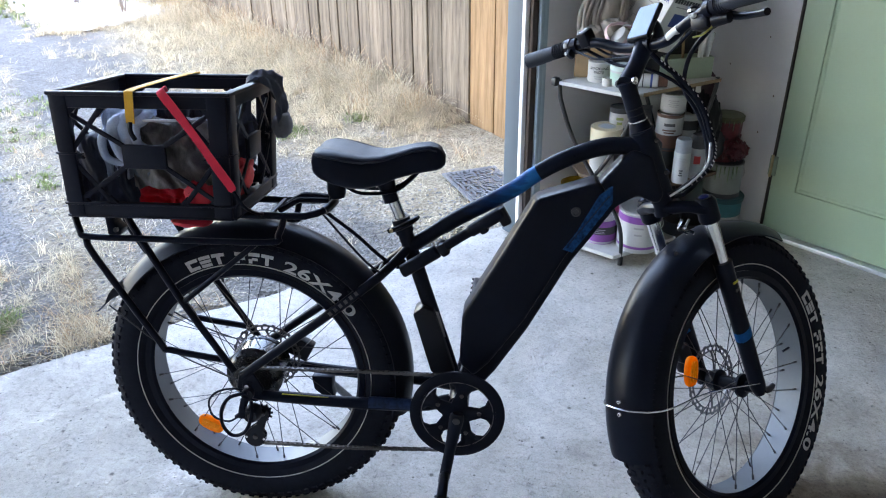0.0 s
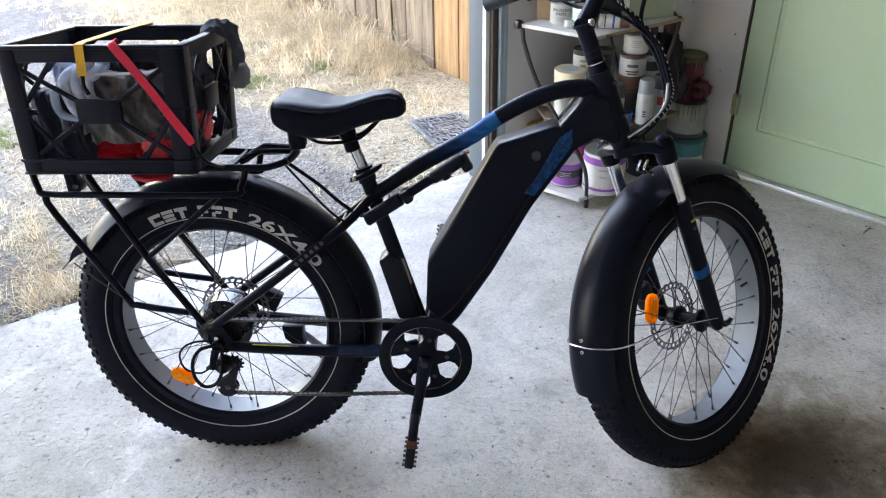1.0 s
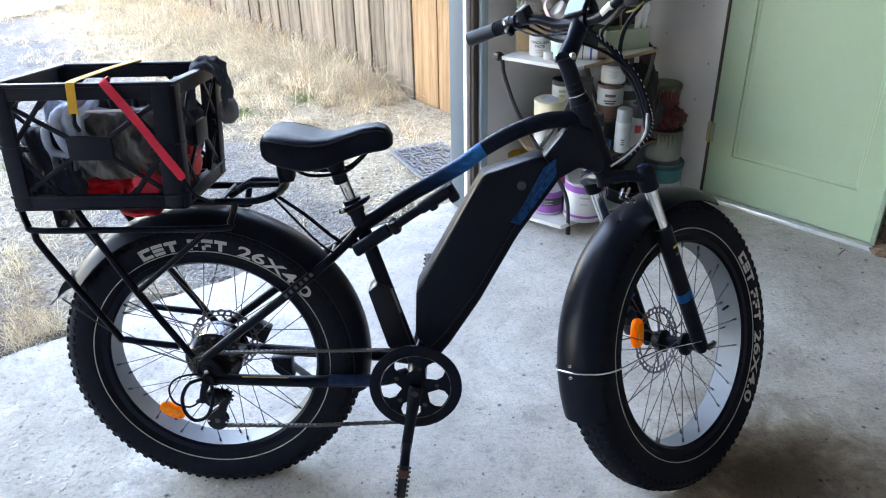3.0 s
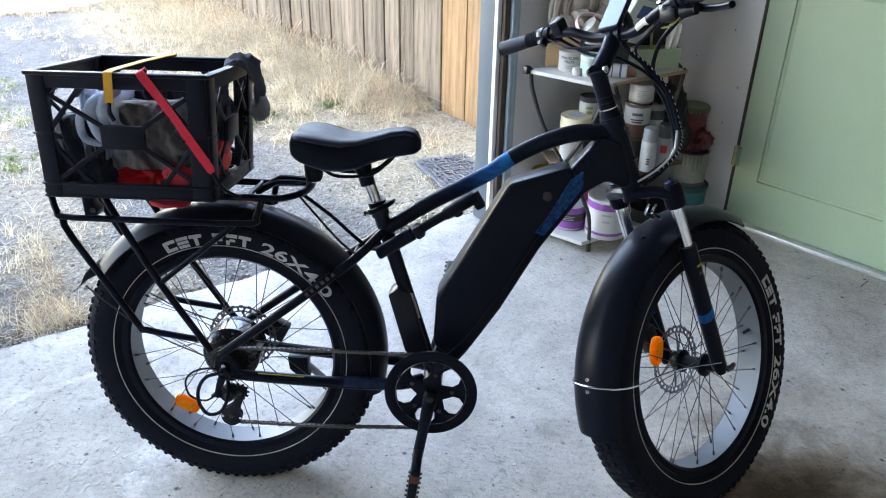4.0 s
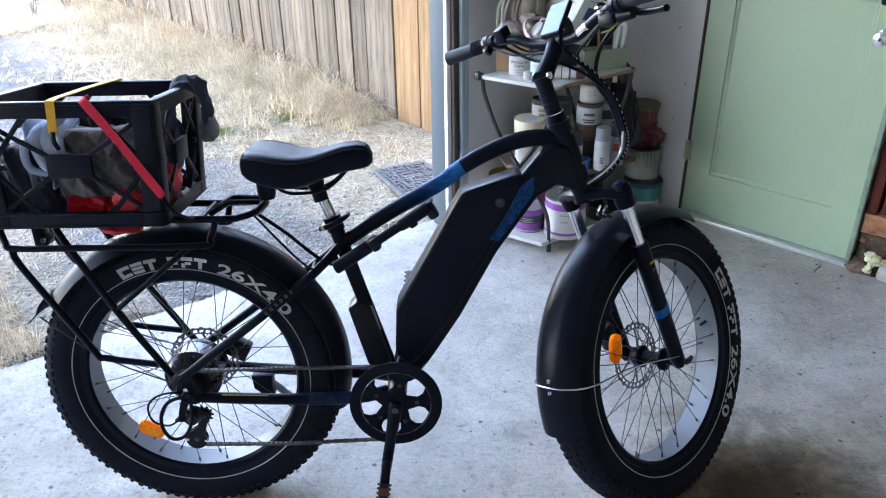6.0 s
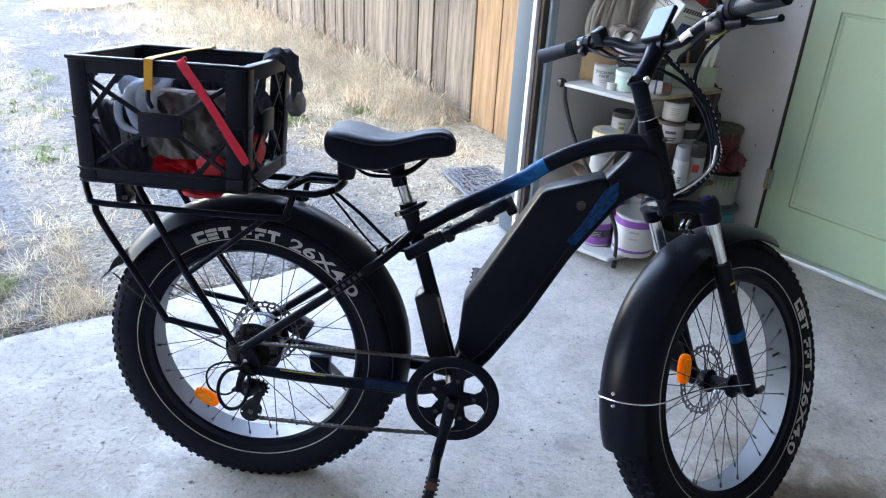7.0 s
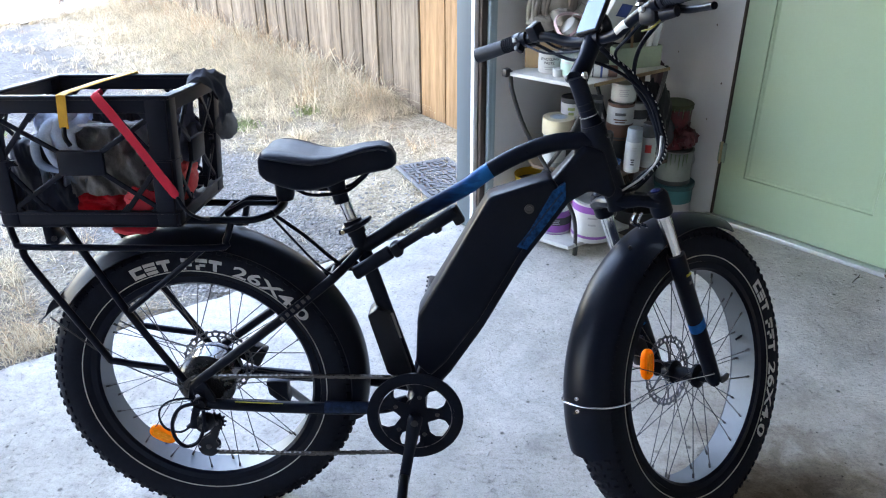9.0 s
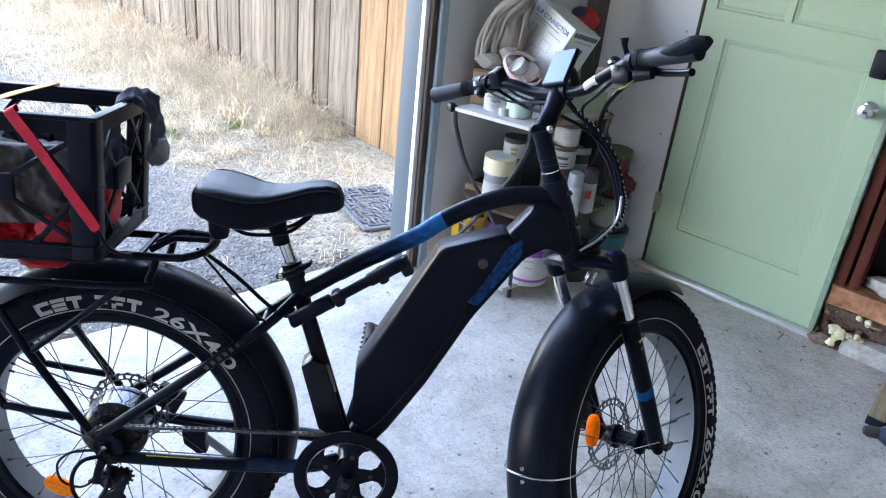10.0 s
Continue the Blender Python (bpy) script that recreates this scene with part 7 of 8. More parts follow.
# ---- shelf in the corner ----
SH_N, SH_L, SH_R = Vector((1.092, 1.348, 0)), Vector((0.828, 1.536, 0)), Vector((1.462, 1.604, 0))
EA, EB = (SH_L - SH_N), (SH_R - SH_N)
SB = SH_L + EB                                  # back corner
TUBE = mat("black_tube_steel", (0.018, 0.018, 0.02), 0.4, var=0.2, scale=20, bump=0.03)
BOARDW = mat("whitened_board", (0.50, 0.49, 0.465), 0.6, var=0.12, scale=10, bump=0.1)
TIN = mat("tin_can_metal", (0.42, 0.42, 0.42), 0.35, 0.8, var=0.15, scale=20)
LABELW = mat("white_label", (0.47, 0.465, 0.45), 0.55, var=0.08, scale=12, bump=0.02)
LABELG = mat("pale_grey_label", (0.36, 0.37, 0.37), 0.5, var=0.15, scale=14, bump=0.02)
LABELK = mat("black_label", (0.03, 0.03, 0.033), 0.5, var=0.2)
LABELBR = mat("brown_label", (0.095, 0.042, 0.024), 0.5, var=0.2, scale=10)
INK = mat("dark_print", (0.05, 0.05, 0.055), 0.6, bump=0)
INKBLUE = mat("blue_print", (0.03, 0.06, 0.22), 0.6, bump=0)


def sp_(a, b, z):
    """Shelf plan: a from the near corner towards its left end, b along its front."""
    p = SH_N + EA * a + EB * b
    p.z = z
    return p


def slab(a0, a1, b0, b1, z, t, corners=None):
    bm = bmesh.new()
    plan = corners or ((a0, b0), (a1, b0), (a1, b1), (a0, b1))
    lo = [bm.verts.new(sp_(a, b, z - t)) for a, b in plan]
    hi = [bm.verts.new(sp_(a, b, z)) for a, b in plan]
    bm.faces.new(lo[::-1])
    bm.faces.new(hi)
    for i in range(len(plan)):
        j = (i + 1) % len(plan)
        bm.faces.new((lo[i], lo[j], hi[j], hi[i]))
    bmesh.ops.recalc_face_normals(bm, faces=bm.faces)
    bmesh.ops.bevel(bm, geom=list(bm.edges), offset=0.003, segments=2, profile=0.5, affect="EDGES")
    return bm


shelf = thing("shelf_stand", "folding shelf stand with bent black tube legs and three boards", "shelf")
TOPZ, MIDZ, LOWZ = 0.742, 0.355, 0.062
part("top_board", slab(-0.02, 1.02, -0.02, 1.02, TOPZ, 0.016), BOARDW, shelf, "stained whitish top board")
part("front_edge", slab(-0.034, -0.022, 0.10, 1.02, TOPZ - 0.001, 0.014), BOARDE, shelf, "raw wooden front edge")
part("middle_board", slab(0.0, 1.0, 0.0, 1.0, MIDZ, 0.016, ((-0.18, 0.10), (0.74, 0.10), (1.12, 0.30), (1.12, 1.0), (-0.18, 1.0))), mat("stained_board", (0.105, 0.070, 0.045), 0.75, var=0.35, scale=12, bump=0.15), shelf, "dark stained middle board with a cut corner")
part("bottom_board", slab(-0.02, 1.0, -0.05, 0.95, LOWZ, 0.018), BOARDW, shelf, "paint-stained bottom board")
part("leg", tube([sp_(1.0, 0.0, TOPZ + 0.004), (0.832, 1.532, 0.70), (0.842, 1.528, 0.65), (0.894, 1.492, 0.514), (0.985, 1.42, 0.37), (1.068, 1.352, 0.25), (1.104, 1.352, 0.15), (1.116, 1.372, 0.0)], 0.0085, 10, 4), TUBE, shelf, "bent black tube leg")
part("leg", tube([sp_(0.0, 0.02, TOPZ - 0.02), (1.10, 1.36, 0.65), (1.05, 1.40, 0.50), (0.95, 1.47, 0.30), (0.87, 1.525, 0.15), (0.845, 1.54, 0.0)], 0.0085, 10, 4), TUBE, shelf, "bent black tube leg")
part("leg", tube([sp_(0.0, 1.0, TOPZ + 0.004), (1.460, 1.602, 0.70), (1.436, 1.588, 0.60), (1.40, 1.62, 0.48), (1.30, 1.70, 0.30), (1.24, 1.745, 0.14), (1.225, 1.76, 0.0)], 0.0085, 10, 4), TUBE, shelf, "bent black tube leg")
part("leg", tube([sp_(1.0, 1.0, TOPZ - 0.02), SB + Vector((0.02, -0.03, 0.62)), SB + Vector((0.10, -0.09, 0.38)), SB + Vector((0.20, -0.16, 0.15)), SB + Vector((0.22, -0.175, 0.0))], 0.0085, 10, 4), TUBE, shelf, "bent black tube leg")
part("leg_foot", tube([(1.116, 1.372, 0.05), (1.116, 1.372, 0.0)], 0.0105, 10), TUBE, shelf)
for a, b in ((1.03, -0.02),):
    part("end_cap", box(0.030, 0.030, 0.034, Matrix.Translation(sp_(a, b, TOPZ - 0.004)) @ Matrix.Rotation(0.6, 4, "Z"), 0.007), TUBE, shelf, "black corner bracket")


def can(name, label, x, y, z, r, h, body, bands=(), lid=TIN, rot=0.0, handle=False, cat="paint can", group=""):
    """A tin: beaded body, lid, printed bands."""
    t = thing(name, label, cat, Matrix.Translation((x, y, z)) @ Matrix.Rotation(rot, 4, "Z"), group)
    part("body", turned([(0, 0.0001), (0, r * 0.97), (0.003, r), (0.006, r), (h * 0.5, r * 0.998), (h - 0.006, r), (h - 0.003, r * 1.02), (h, r * 1.01), (h, r * 0.9)]), body, t)
    part("lid", turned([(h - 0.002, r * 0.92), (h + 0.001, r * 0.9), (h - 0.003, r * 0.84), (h - 0.003, 0.0001)]), lid, t)
    for z0, z1, m in bands:
        part("label_band", turned([(z0, r + 0.0006), (z1, r + 0.0006)]), m, t)
    if handle:
        part("handle", tube([(r * 1.02, 0, h * 0.8), (r * 1.1, 0.02, h * 0.55), (r * 0.9, 0.05, h * 0.38), (0, 0.075, h * 0.34), (-r * 0.9, 0.05, h * 0.38), (-r * 1.1, 0.02, h * 0.55), (-r * 1.02, 0, h * 0.8)], 0.002, 6, 4), TIN, t)
    return t


FACE = math.atan2(-1.59 - 1.5, 0.62 - 1.2) + math.pi / 2     # turned to the middle of the garage


def curved_text(parent, text, size, r, z, m, rot=0.0):
    bm = lettering(text, size)
    w = max((v.co.x for v in bm.verts), default=0)
    for v in bm.verts:
        t = -math.pi / 2 + (v.co.x - w / 2) / r + rot
        v.co = ((r + 0.0012) * math.cos(t), (r + 0.0012) * math.sin(t), z + v.co.y)
    part("print", bm, m, parent)


def print_bars(parent, r, z, m, rows=3, width=1.0, gap=0.008, thick=0.003):
    """Unreadable small print as plain bars round a can."""
    for k in range(rows):
        a = width * (0.9 - 0.2 * (k % 2)) / 2
        part("print", revolve([(z - gap * k, r + 0.0012), (z - gap * k - thick, r + 0.0012)], 8, closed=False, a0=-90 - math.degrees(a), a1=-90 + math.degrees(a), axis="Z"), m, parent)


# top board
tub = can("spackling_tub", "white plastic tub of spackling paste", 0.985, 1.548, TOPZ, 0.047, 0.078, LABELW, (), LABELW, FACE, cat="tub")
curved_text(tub, "SPACKLING", 0.0145, 0.047, 0.052, INK)
curved_text(tub, "PASTE", 0.0145, 0.047, 0.037, INK)
print_bars(tub, 0.047, 0.026, GREYMARK, 2, 0.9)
bottle = thing("plastic_tub", "squat white plastic tub with a pale green label", "tub", Matrix.Translation((1.066, 1.475, TOPZ)) @ Matrix.Rotation(FACE, 4, "Z"))
part("tub_body", turned([(0, 0.0001), (0, 0.043), (0.004, 0.047), (0.066, 0.049), (0.068, 0.047)]), LABELW, bottle)
part("tub_lid", turned([(0.064, 0.0505), (0.078, 0.0505), (0.081, 0.047), (0.079, 0.044), (0.079, 0.0001)]), mat("pale_mint_lid", (0.52, 0.62, 0.56), 0.5), bottle, "pale mint lid")
part("label_band", turned([(0.010, 0.0480), (0.056, 0.0492)]), mat("pale_green_label", (0.40, 0.55, 0.47), 0.6), bottle)
can("small_jar", "small jar with a pale lid", 1.010, 1.470, TOPZ, 0.022, 0.030, LABELW, (), LABELW, FACE, cat="jar")
tb = thing("caulk_tube", "white caulk tube with a brown cap lying on the board", "tube", Matrix.Translation((1.150, 1.452, TOPZ + 0.027)) @ Matrix.Rotation(-0.19, 4, "Z"))
part("tube_body", tube([(-0.034, 0, 0), (-0.030, 0, 0), (0.045, 0, 0), (0.05, 0, 0)], [0.020, 0.0265, 0.0265, 0.022], 20), LABELW, tb)
part("tube_cap", tube([(0.048, 0, 0), (0.082, 0, 0), (0.085, 0, 0)], [0.0225, 0.0215, 0.017], 20), LABELBR, tb, "brown screw cap")
part("print", tube([(0.020, 0, 0), (0.028, 0, 0)], 0.0268, 20, cap=False), INKBLUE, tb)
part("print", tube([(-0.01, 0, 0), (-0.006, 0, 0)], 0.0268, 20, cap=False), INK, tb)
# green tray with things in it
TRAYG = mat("sage_green_plastic", (0.30, 0.36, 0.26), 0.5, var=0.1, scale=10)
tm = Matrix.Translation((1.330, 1.609, TOPZ)) @ Matrix.Rotation(0.30, 4, "Z")
tray = thing("storage_bin", "sage green plastic bin on the shelf stand", "bin", tm)
for nm, sx, sy, mx, my in (("bin_side", 0.20, 0.004, 0, -0.035), ("bin_side", 0.20, 0.004, 0, 0.035), ("bin_end", 0.004, 0.066, -0.098, 0), ("bin_end", 0.004, 0.066, 0.098, 0)):
    part(nm, box(sx, sy, 0.084, mid=(mx, my, 0.044), bevel=0.0015, seg=1), TRAYG, tray)
part("bin_base", box(0.192, 0.064, 0.004, mid=(0, 0, 0.003)), TRAYG, tray)
for k, x in enumerate((0.046, 0.080)):
    h = thing("putty_knife", "putty knife with a white rounded handle standing in the bin", "putty knife", tm @ Matrix.Translation((x, -0.008 + 0.006 * k, 0.006)) @ Matrix.Rotation(0.10 - 0.04 * k, 4, "Y"), group="putty knives")
    part("handle", tube([(0, 0, 0.07), (0, 0, 0.10), (0, 0, 0.15), (0, 0, 0.168), (0, 0, 0.174)], [0.011, 0.015, 0.0195, 0.017, 0.008], 12, flat=0.8), WHITE, h)
    part("blade", box(0.030, 0.001, 0.075, mid=(0, 0, 0.036)), TIN, h)
sponge = thing("sponge_block", "yellowish sanding sponge leaning in the bin", "sponge", tm @ Matrix.Translation((-0.052, 0.0, 0.052)) @ Matrix.Rotation(0.3, 4, "Y"))
part("sponge", box(0.075, 0.045, 0.030, bevel=0.004), mat("yellow_sponge", (0.55, 0.44, 0.20), 0.9, var=0.2, scale=60, bump=0.5), sponge)
part("sponge_face", box(0.075, 0.045, 0.004, mid=(0, 0, 0.0172)), mat("grey_grit", (0.2, 0.2, 0.19), 0.95, scale=90), sponge)
brush = thing("paint_brush", "brush with a red handle and tan bristles in the bin", "brush", tm @ Matrix.Translation((0.094, 0.012, 0.008)) @ Matrix.Rotation(0.06, 4, "Y"))
part("handle", tube([(0, 0, 0), (0, 0, 0.06), (0, 0, 0.10)], [0.006, 0.010, 0.012], 10, 3, flat=0.6), mat("red_lacquer", (0.45, 0.03, 0.03), 0.35), brush)
part("bristles", tube([(0, 0, 0.10), (0, 0, 0.125), (0, 0, 0.165)], [0.014, 0.019, 0.021], 10, flat=0.4), BOARDE, brush)
sticks = thing("stir_stick", "thin wooden stir stick standing in the bin", "stick", tm @ Matrix.Translation((0.0, 0.018, 0.008)) @ Matrix.Rotation(-0.10, 4, "Y"))
part("stick", box(0.012, 0.003, 0.24, mid=(0, 0, 0.12), bevel=0.001, seg=1), BOARDE, sticks)
# connector box, leaning
CARD = mat("white_carton", (0.62, 0.62, 0.60), 0.65, var=0.05, scale=8, bump=0.03)
bx = Matrix.Translation((1.191, 1.622, 0.998)) @ Matrix.Rotation(FACE - 0.686, 4, "Z") @ Matrix.Rotation(-0.245, 4, "X") @ Matrix.Rotation(0.36, 4, "Y")
CX, CY, CZ = 0.223, 0.169, 0.226
carton = thing("carton", "white printed carton leaning on other things on the shelf", "carton", bx)
part("carton_body", box(CX, CY, CZ, bevel=0.002, seg=1), CARD, carton)
part("carton_flap", box(CX - 0.006, 0.055, 0.0012, mid=(0, -CY / 2 + 0.031, CZ / 2 + 0.0008), bevel=0.0004, seg=1), CARD, carton, "tucked top flap")


def flat_text(parent, text, size, x, z, y, m):
    bm = lettering(text, size)
    for v in bm.verts:
        v.co = (x + v.co.x, y, z + v.co.y)
    part("print", bm, m, parent)


flat_text(carton, "SLIP CONNECTOR", 0.0235, -0.098, 0.072, -CY / 2 - 0.0010, INKBLUE)


def front_print(x, z, w, h, m=GREYMARK):
    part("print", box(w, 0.0008, h, mid=(x, -CY / 2 - 0.0006, z)), m, carton)


for x, z, w, h in ((-0.020, 0.060, 0.150, 0.005), (-0.050, 0.050, 0.085, 0.003), (0.045, 0.040, 0.075, 0.003)):
    front_print(x, z, w, h)


def outline(x, z, w, h):
    for dx, dz, a, c in ((-w / 2, 0, 0.0018, h), (w / 2, 0, 0.0018, h), (0, -h / 2, w, 0.0018), (0, h / 2, w, 0.0018)):
        front_print(x + dx, z + dz, a, c)


outline(-0.062, -0.002, 0.024, 0.070)
outline(-0.050, 0.002, 0.012, 0.062)
outline(0.030, -0.010, 0.050, 0.034)
outline(-0.004, -0.050, 0.050, 0.030)
part("print", box(0.0008, 0.066, 0.052, mid=(CX / 2 + 0.0006, -0.004, 0.018)), INKBLUE, carton, "blue panel")
for k in range(9):
    part("print", box(0.0008, 0.0125, 0.018, mid=(CX / 2 + 0.0006, -0.066 + 0.0165 * k, 0.093)), INK, carton)
part("print", box(0.0008, 0.105, 0.004, mid=(CX / 2 + 0.0006, 0.004, 0.070)), GREYMARK, carton)
part("tape_strip", box(0.052, 0.0006, 0.046, mid=(-0.010, -CY / 2 - 0.0003, 0.060)), mat("shiny_tape", (0.68, 0.68, 0.66), 0.15, bump=0), carton, "shiny strip of tape")
part("tape_strip", box(0.040, 0.0006, 0.050, mid=(-0.052, -CY / 2 - 0.0003, -0.058)), bpy.data.materials["shiny_tape"], carton, "shiny strip of tape")
# things behind and under it
prop = thing("toolbox", "dark tool box under the carton", "tool box", Matrix.Translation((1.150, 1.655, TOPZ)) @ Matrix.Rotation(FACE + 0.2, 4, "Z"))
part("box_body", box(0.17, 0.11, 0.075, mid=(0, 0, 0.0375), bevel=0.008), LABELK, prop)
part("box_lid", box(0.174, 0.114, 0.03, mid=(0, 0, 0.089), bevel=0.008), LABELK, prop)
part("box_handle", tube([(-0.05, 0, 0.102), (-0.045, 0, 0.116), (0.045, 0, 0.116), (0.05, 0, 0.102)], 0.006, 8, 3), TUBE, prop)
# drop cloth: a stack of loose folds
CLOTH = mat("beige_canvas", (0.25, 0.222, 0.19), 0.9, var=0.15, scale=25, bump=0.3, bscale=400)
cloth = thing("drop_cloth", "folded beige canvas drop cloth heaped on the shelf", "cloth", Matrix.Translation((0.975, 1.600, TOPZ)) @ Matrix.Rotation(FACE, 4, "Z"))


for k in range(13):                            # loose turns of canvas, sweeping round and down, one inside the other
    q = 0.0125 * k
    pts = []
    for j, (x, z) in enumerate(((0.125 - 0.3 * q, 0.445), (0.045 + 0.4 * q, 0.420 - 0.2 * q), (-0.025 + 0.8 * q, 0.365 - 0.25 * q), (-0.062 + q, 0.295 - 0.2 * q), (-0.076 + 1.1 * q, 0.235 - 0.1 * q), (-0.066 + 1.25 * q, 0.190), (-0.020 + 1.1 * q, 0.168 + 0.08 * q))):
        o = noise.noise_vector(Vector((k * 0.9, j * 0.8, 2.2)))
        pts.append((x + 0.015 * o.x, -0.046 + 0.004 * k - 0.010 * (k % 2) - 0.006 * (k % 3) + 0.016 * o.y, z + 0.012 * o.z))
    part("fold", tube(pts, [0.008, 0.010 + 0.002 * (k % 3), 0.008, 0.011 - 0.002 * (k % 2), 0.009, 0.007], 12, 6, flat=0.8 + 0.25 * (k % 3), up=(0.2, 1, 0)), CLOTH, cloth, sharp=80)
for k, (x, y, z, sx, sy, sz) in enumerate(((0.035, 0.0, 0.29, 0.075, 0.05, 0.14), (-0.02, -0.045, 0.185, 0.060, 0.035, 0.034), (0.055, -0.045, 0.205, 0.050, 0.032, 0.040))):
    part("fold", moved(crumple(sx, sy, sz, 60 + k, 12, 0.3, 44), Matrix.Translation((x, y, z))), CLOTH, cloth, sharp=80)
base = thing("storage_box", "brown storage box under the drop cloth", "box", Matrix.Translation((0.965, 1.625, TOPZ)) @ Matrix.Rotation(FACE, 4, "Z"))
part("box_body", box(0.14, 0.10, 0.13, mid=(0, 0, 0.066), bevel=0.004), mat("kraft_board", (0.30, 0.20, 0.11), 0.8, var=0.15), base)
part("box_flap", box(0.142, 0.102, 0.012, mid=(0, 0, 0.136), bevel=0.002), mat("dark_kraft_board", (0.16, 0.11, 0.07), 0.8, var=0.15), base)
# headphones folded together
PINK = mat("pale_pink_plastic", (0.60, 0.43, 0.45), 0.35, var=0.08)
phones = thing("headphones", "pale pink and white headphones folded into their headband", "headphones", Matrix.Translation((1.060, 1.480, 0.922)) @ Matrix.Rotation(FACE, 4, "Z") @ Matrix.Rotation(radians(26), 4, "Y") @ Matrix.Rotation(radians(-42), 4, "X"))
ring = [(0.074 * math.cos(t) * (1.0 if abs(math.cos(t)) < 0.9 else 1.05), 0, 0.056 * math.sin(t)) for t in (2 * math.pi * k / 32 for k in range(32))]
part("headband", tube(ring, 0.0042, 8, closed=True, flat=3.0, up=(0, 1, 0)), PINK, phones, "pale pink headband", sharp=80)
for k, (x, y, z) in enumerate(((-0.018, -0.004, -0.004), (0.026, 0.006, 0.008))):
    em = Matrix.Translation((x, y, z)) @ Matrix.Rotation(radians(-62 + 8 * k), 4, "Z")
    cup = part("ear_cup", revolve([(-0.017, 0.0001), (-0.017, 0.026), (-0.013, 0.034), (0.006, 0.036), (0.009, 0.030), (0.009, 0.0001)], 28, em, closed=False), LABELW, phones, "white ear cup")
    part("ear_pad", revolve([(0.009, 0.035), (0.014, 0.037), (0.020, 0.033), (0.020, 0.020), (0.012, 0.017)], 28, em, closed=False), PINK, cup, "soft pink ear pad")
    part("yoke", moved(tube([(0.0, -0.010, 0.032), (0.012, -0.012, 0.044), (0.028, 0.0, 0.046)], 0.0035, 8, 3), em), LABELW, phones)
can("solvent_can", "grey can holding up the headphones", 1.068, 1.585, TOPZ, 0.034, 0.170, LABELW, ((0.02, 0.10, LABELK),), cat="can")
bag = thing("knitted_hat", "red and navy knitted hat on a carton", "hat", Matrix.Translation((1.318, 1.735, 1.074)) @ Matrix.Rotation(FACE, 4, "Z"))
part("hat_body", crumple(0.062, 0.05, 0.052, 31, 7, 0.18, 30), mat("red_knit", (0.45, 0.03, 0.035), 0.85, bump=0.4, bscale=500), bag, sharp=80)
part("hat_band", moved(crumple(0.030, 0.036, 0.022, 33, 7, 0.18, 24), Matrix.Translation((-0.022, -0.030, 0.034))), mat("navy_knit", (0.03, 0.035, 0.07), 0.85, bump=0.4, bscale=500), bag, "navy part", sharp=80)
plank = thing("dark_plank", "dark brown plank standing behind the shelf", "plank", Matrix.Translation((1.385, 1.800, 0)) @ Matrix.Rotation(FACE, 4, "Z"))
part("plank", box(0.085, 0.022, 1.5, mid=(0, 0, 0.75), bevel=0.003), DARKWOOD, plank)
under = thing("tall_carton", "dark tall carton behind the bin holding up the red cap", "carton", Matrix.Translation((1.322, 1.736, TOPZ)) @ Matrix.Rotation(FACE, 4, "Z"))
part("carton_body", box(0.12, 0.09, 0.285, mid=(0, 0, 0.1425), bevel=0.003), LABELK, under)
part("carton_flap", box(0.118, 0.088, 0.006, mid=(0, 0, 0.288), bevel=0.001, seg=1), mat("dark_kraft_board_b", (0.12, 0.09, 0.06), 0.8), under)

# middle board
can("glass_jar", "glass jar of screws with a white label", 1.020, 1.525, MIDZ, 0.048, 0.136, mat("cloudy_glass", (0.32, 0.34, 0.34), 0.15, var=0.15, scale=30), ((0.02, 0.10, LABELW),), LABELW, FACE, cat="jar")
roll = thing("masking_tape", "thick roll of cream masking tape on a jar", "tape roll", Matrix.Translation((1.030, 1.525, MIDZ + 0.138)) @ Matrix.Rotation(FACE, 4, "Z"))
part("tape", revolve([(0.0, 0.065), (0.064, 0.065), (0.066, 0.063), (0.066, 0.036), (0.0, 0.036)], 40, axis="Z"), mat("cream_tape", (0.66, 0.57, 0.39), 0.6, var=0.06), roll)
part("core", revolve([(0.001, 0.0362), (0.0665, 0.0362), (0.0665, 0.026), (0.001, 0.026)], 32, axis="Z"), LABELW, roll, "printed paper core")
part("core_label", turned([(0.0655, 0.026), (0.0657, 0.012), (0.0657, 0.0001)]), mat("pale_blue_label", (0.40, 0.46, 0.55), 0.5), roll)
blk = thing("wood_offcut", "pale wooden offcut on the middle board", "wood", Matrix.Translation((0.985, 1.640, MIDZ + 0.014)) @ Matrix.Rotation(-0.46, 4, "Z"))
part("offcut", box(0.135, 0.045, 0.026, bevel=0.002), BOARDE, blk)
fence_can = can("paint_can", "small black paint can with a green and white label", 1.090, 1.585, MIDZ, 0.045, 0.27, LABELK, ((0.19, 0.25, LABELW),), LABELK, FACE, group="cans on the shelf")
print_bars(fence_can, 0.045, 0.235, WEED, 2, 0.7, 0.02, 0.012)
can("paint_can", "squat stain can standing under other cans", 1.288, 1.585, MIDZ, 0.056, 0.098, LABELK, ((0.015, 0.085, LABELK),), TIN, FACE, group="cans on the shelf")
c2 = can("paint_can", "wood stain can with a white and brown label", 1.290, 1.575, MIDZ + 0.100, 0.054, 0.152, LABELBR, ((0.068, 0.140, LABELG), (0.006, 0.014, LABELK)), TIN, FACE, group="cans on the shelf")
print_bars(c2, 0.054, 0.118, INK, 1, 0.9, 0.024, 0.012)
print_bars(c2, 0.054, 0.092, LABELBR, 2, 1.1, 0.010, 0.006)
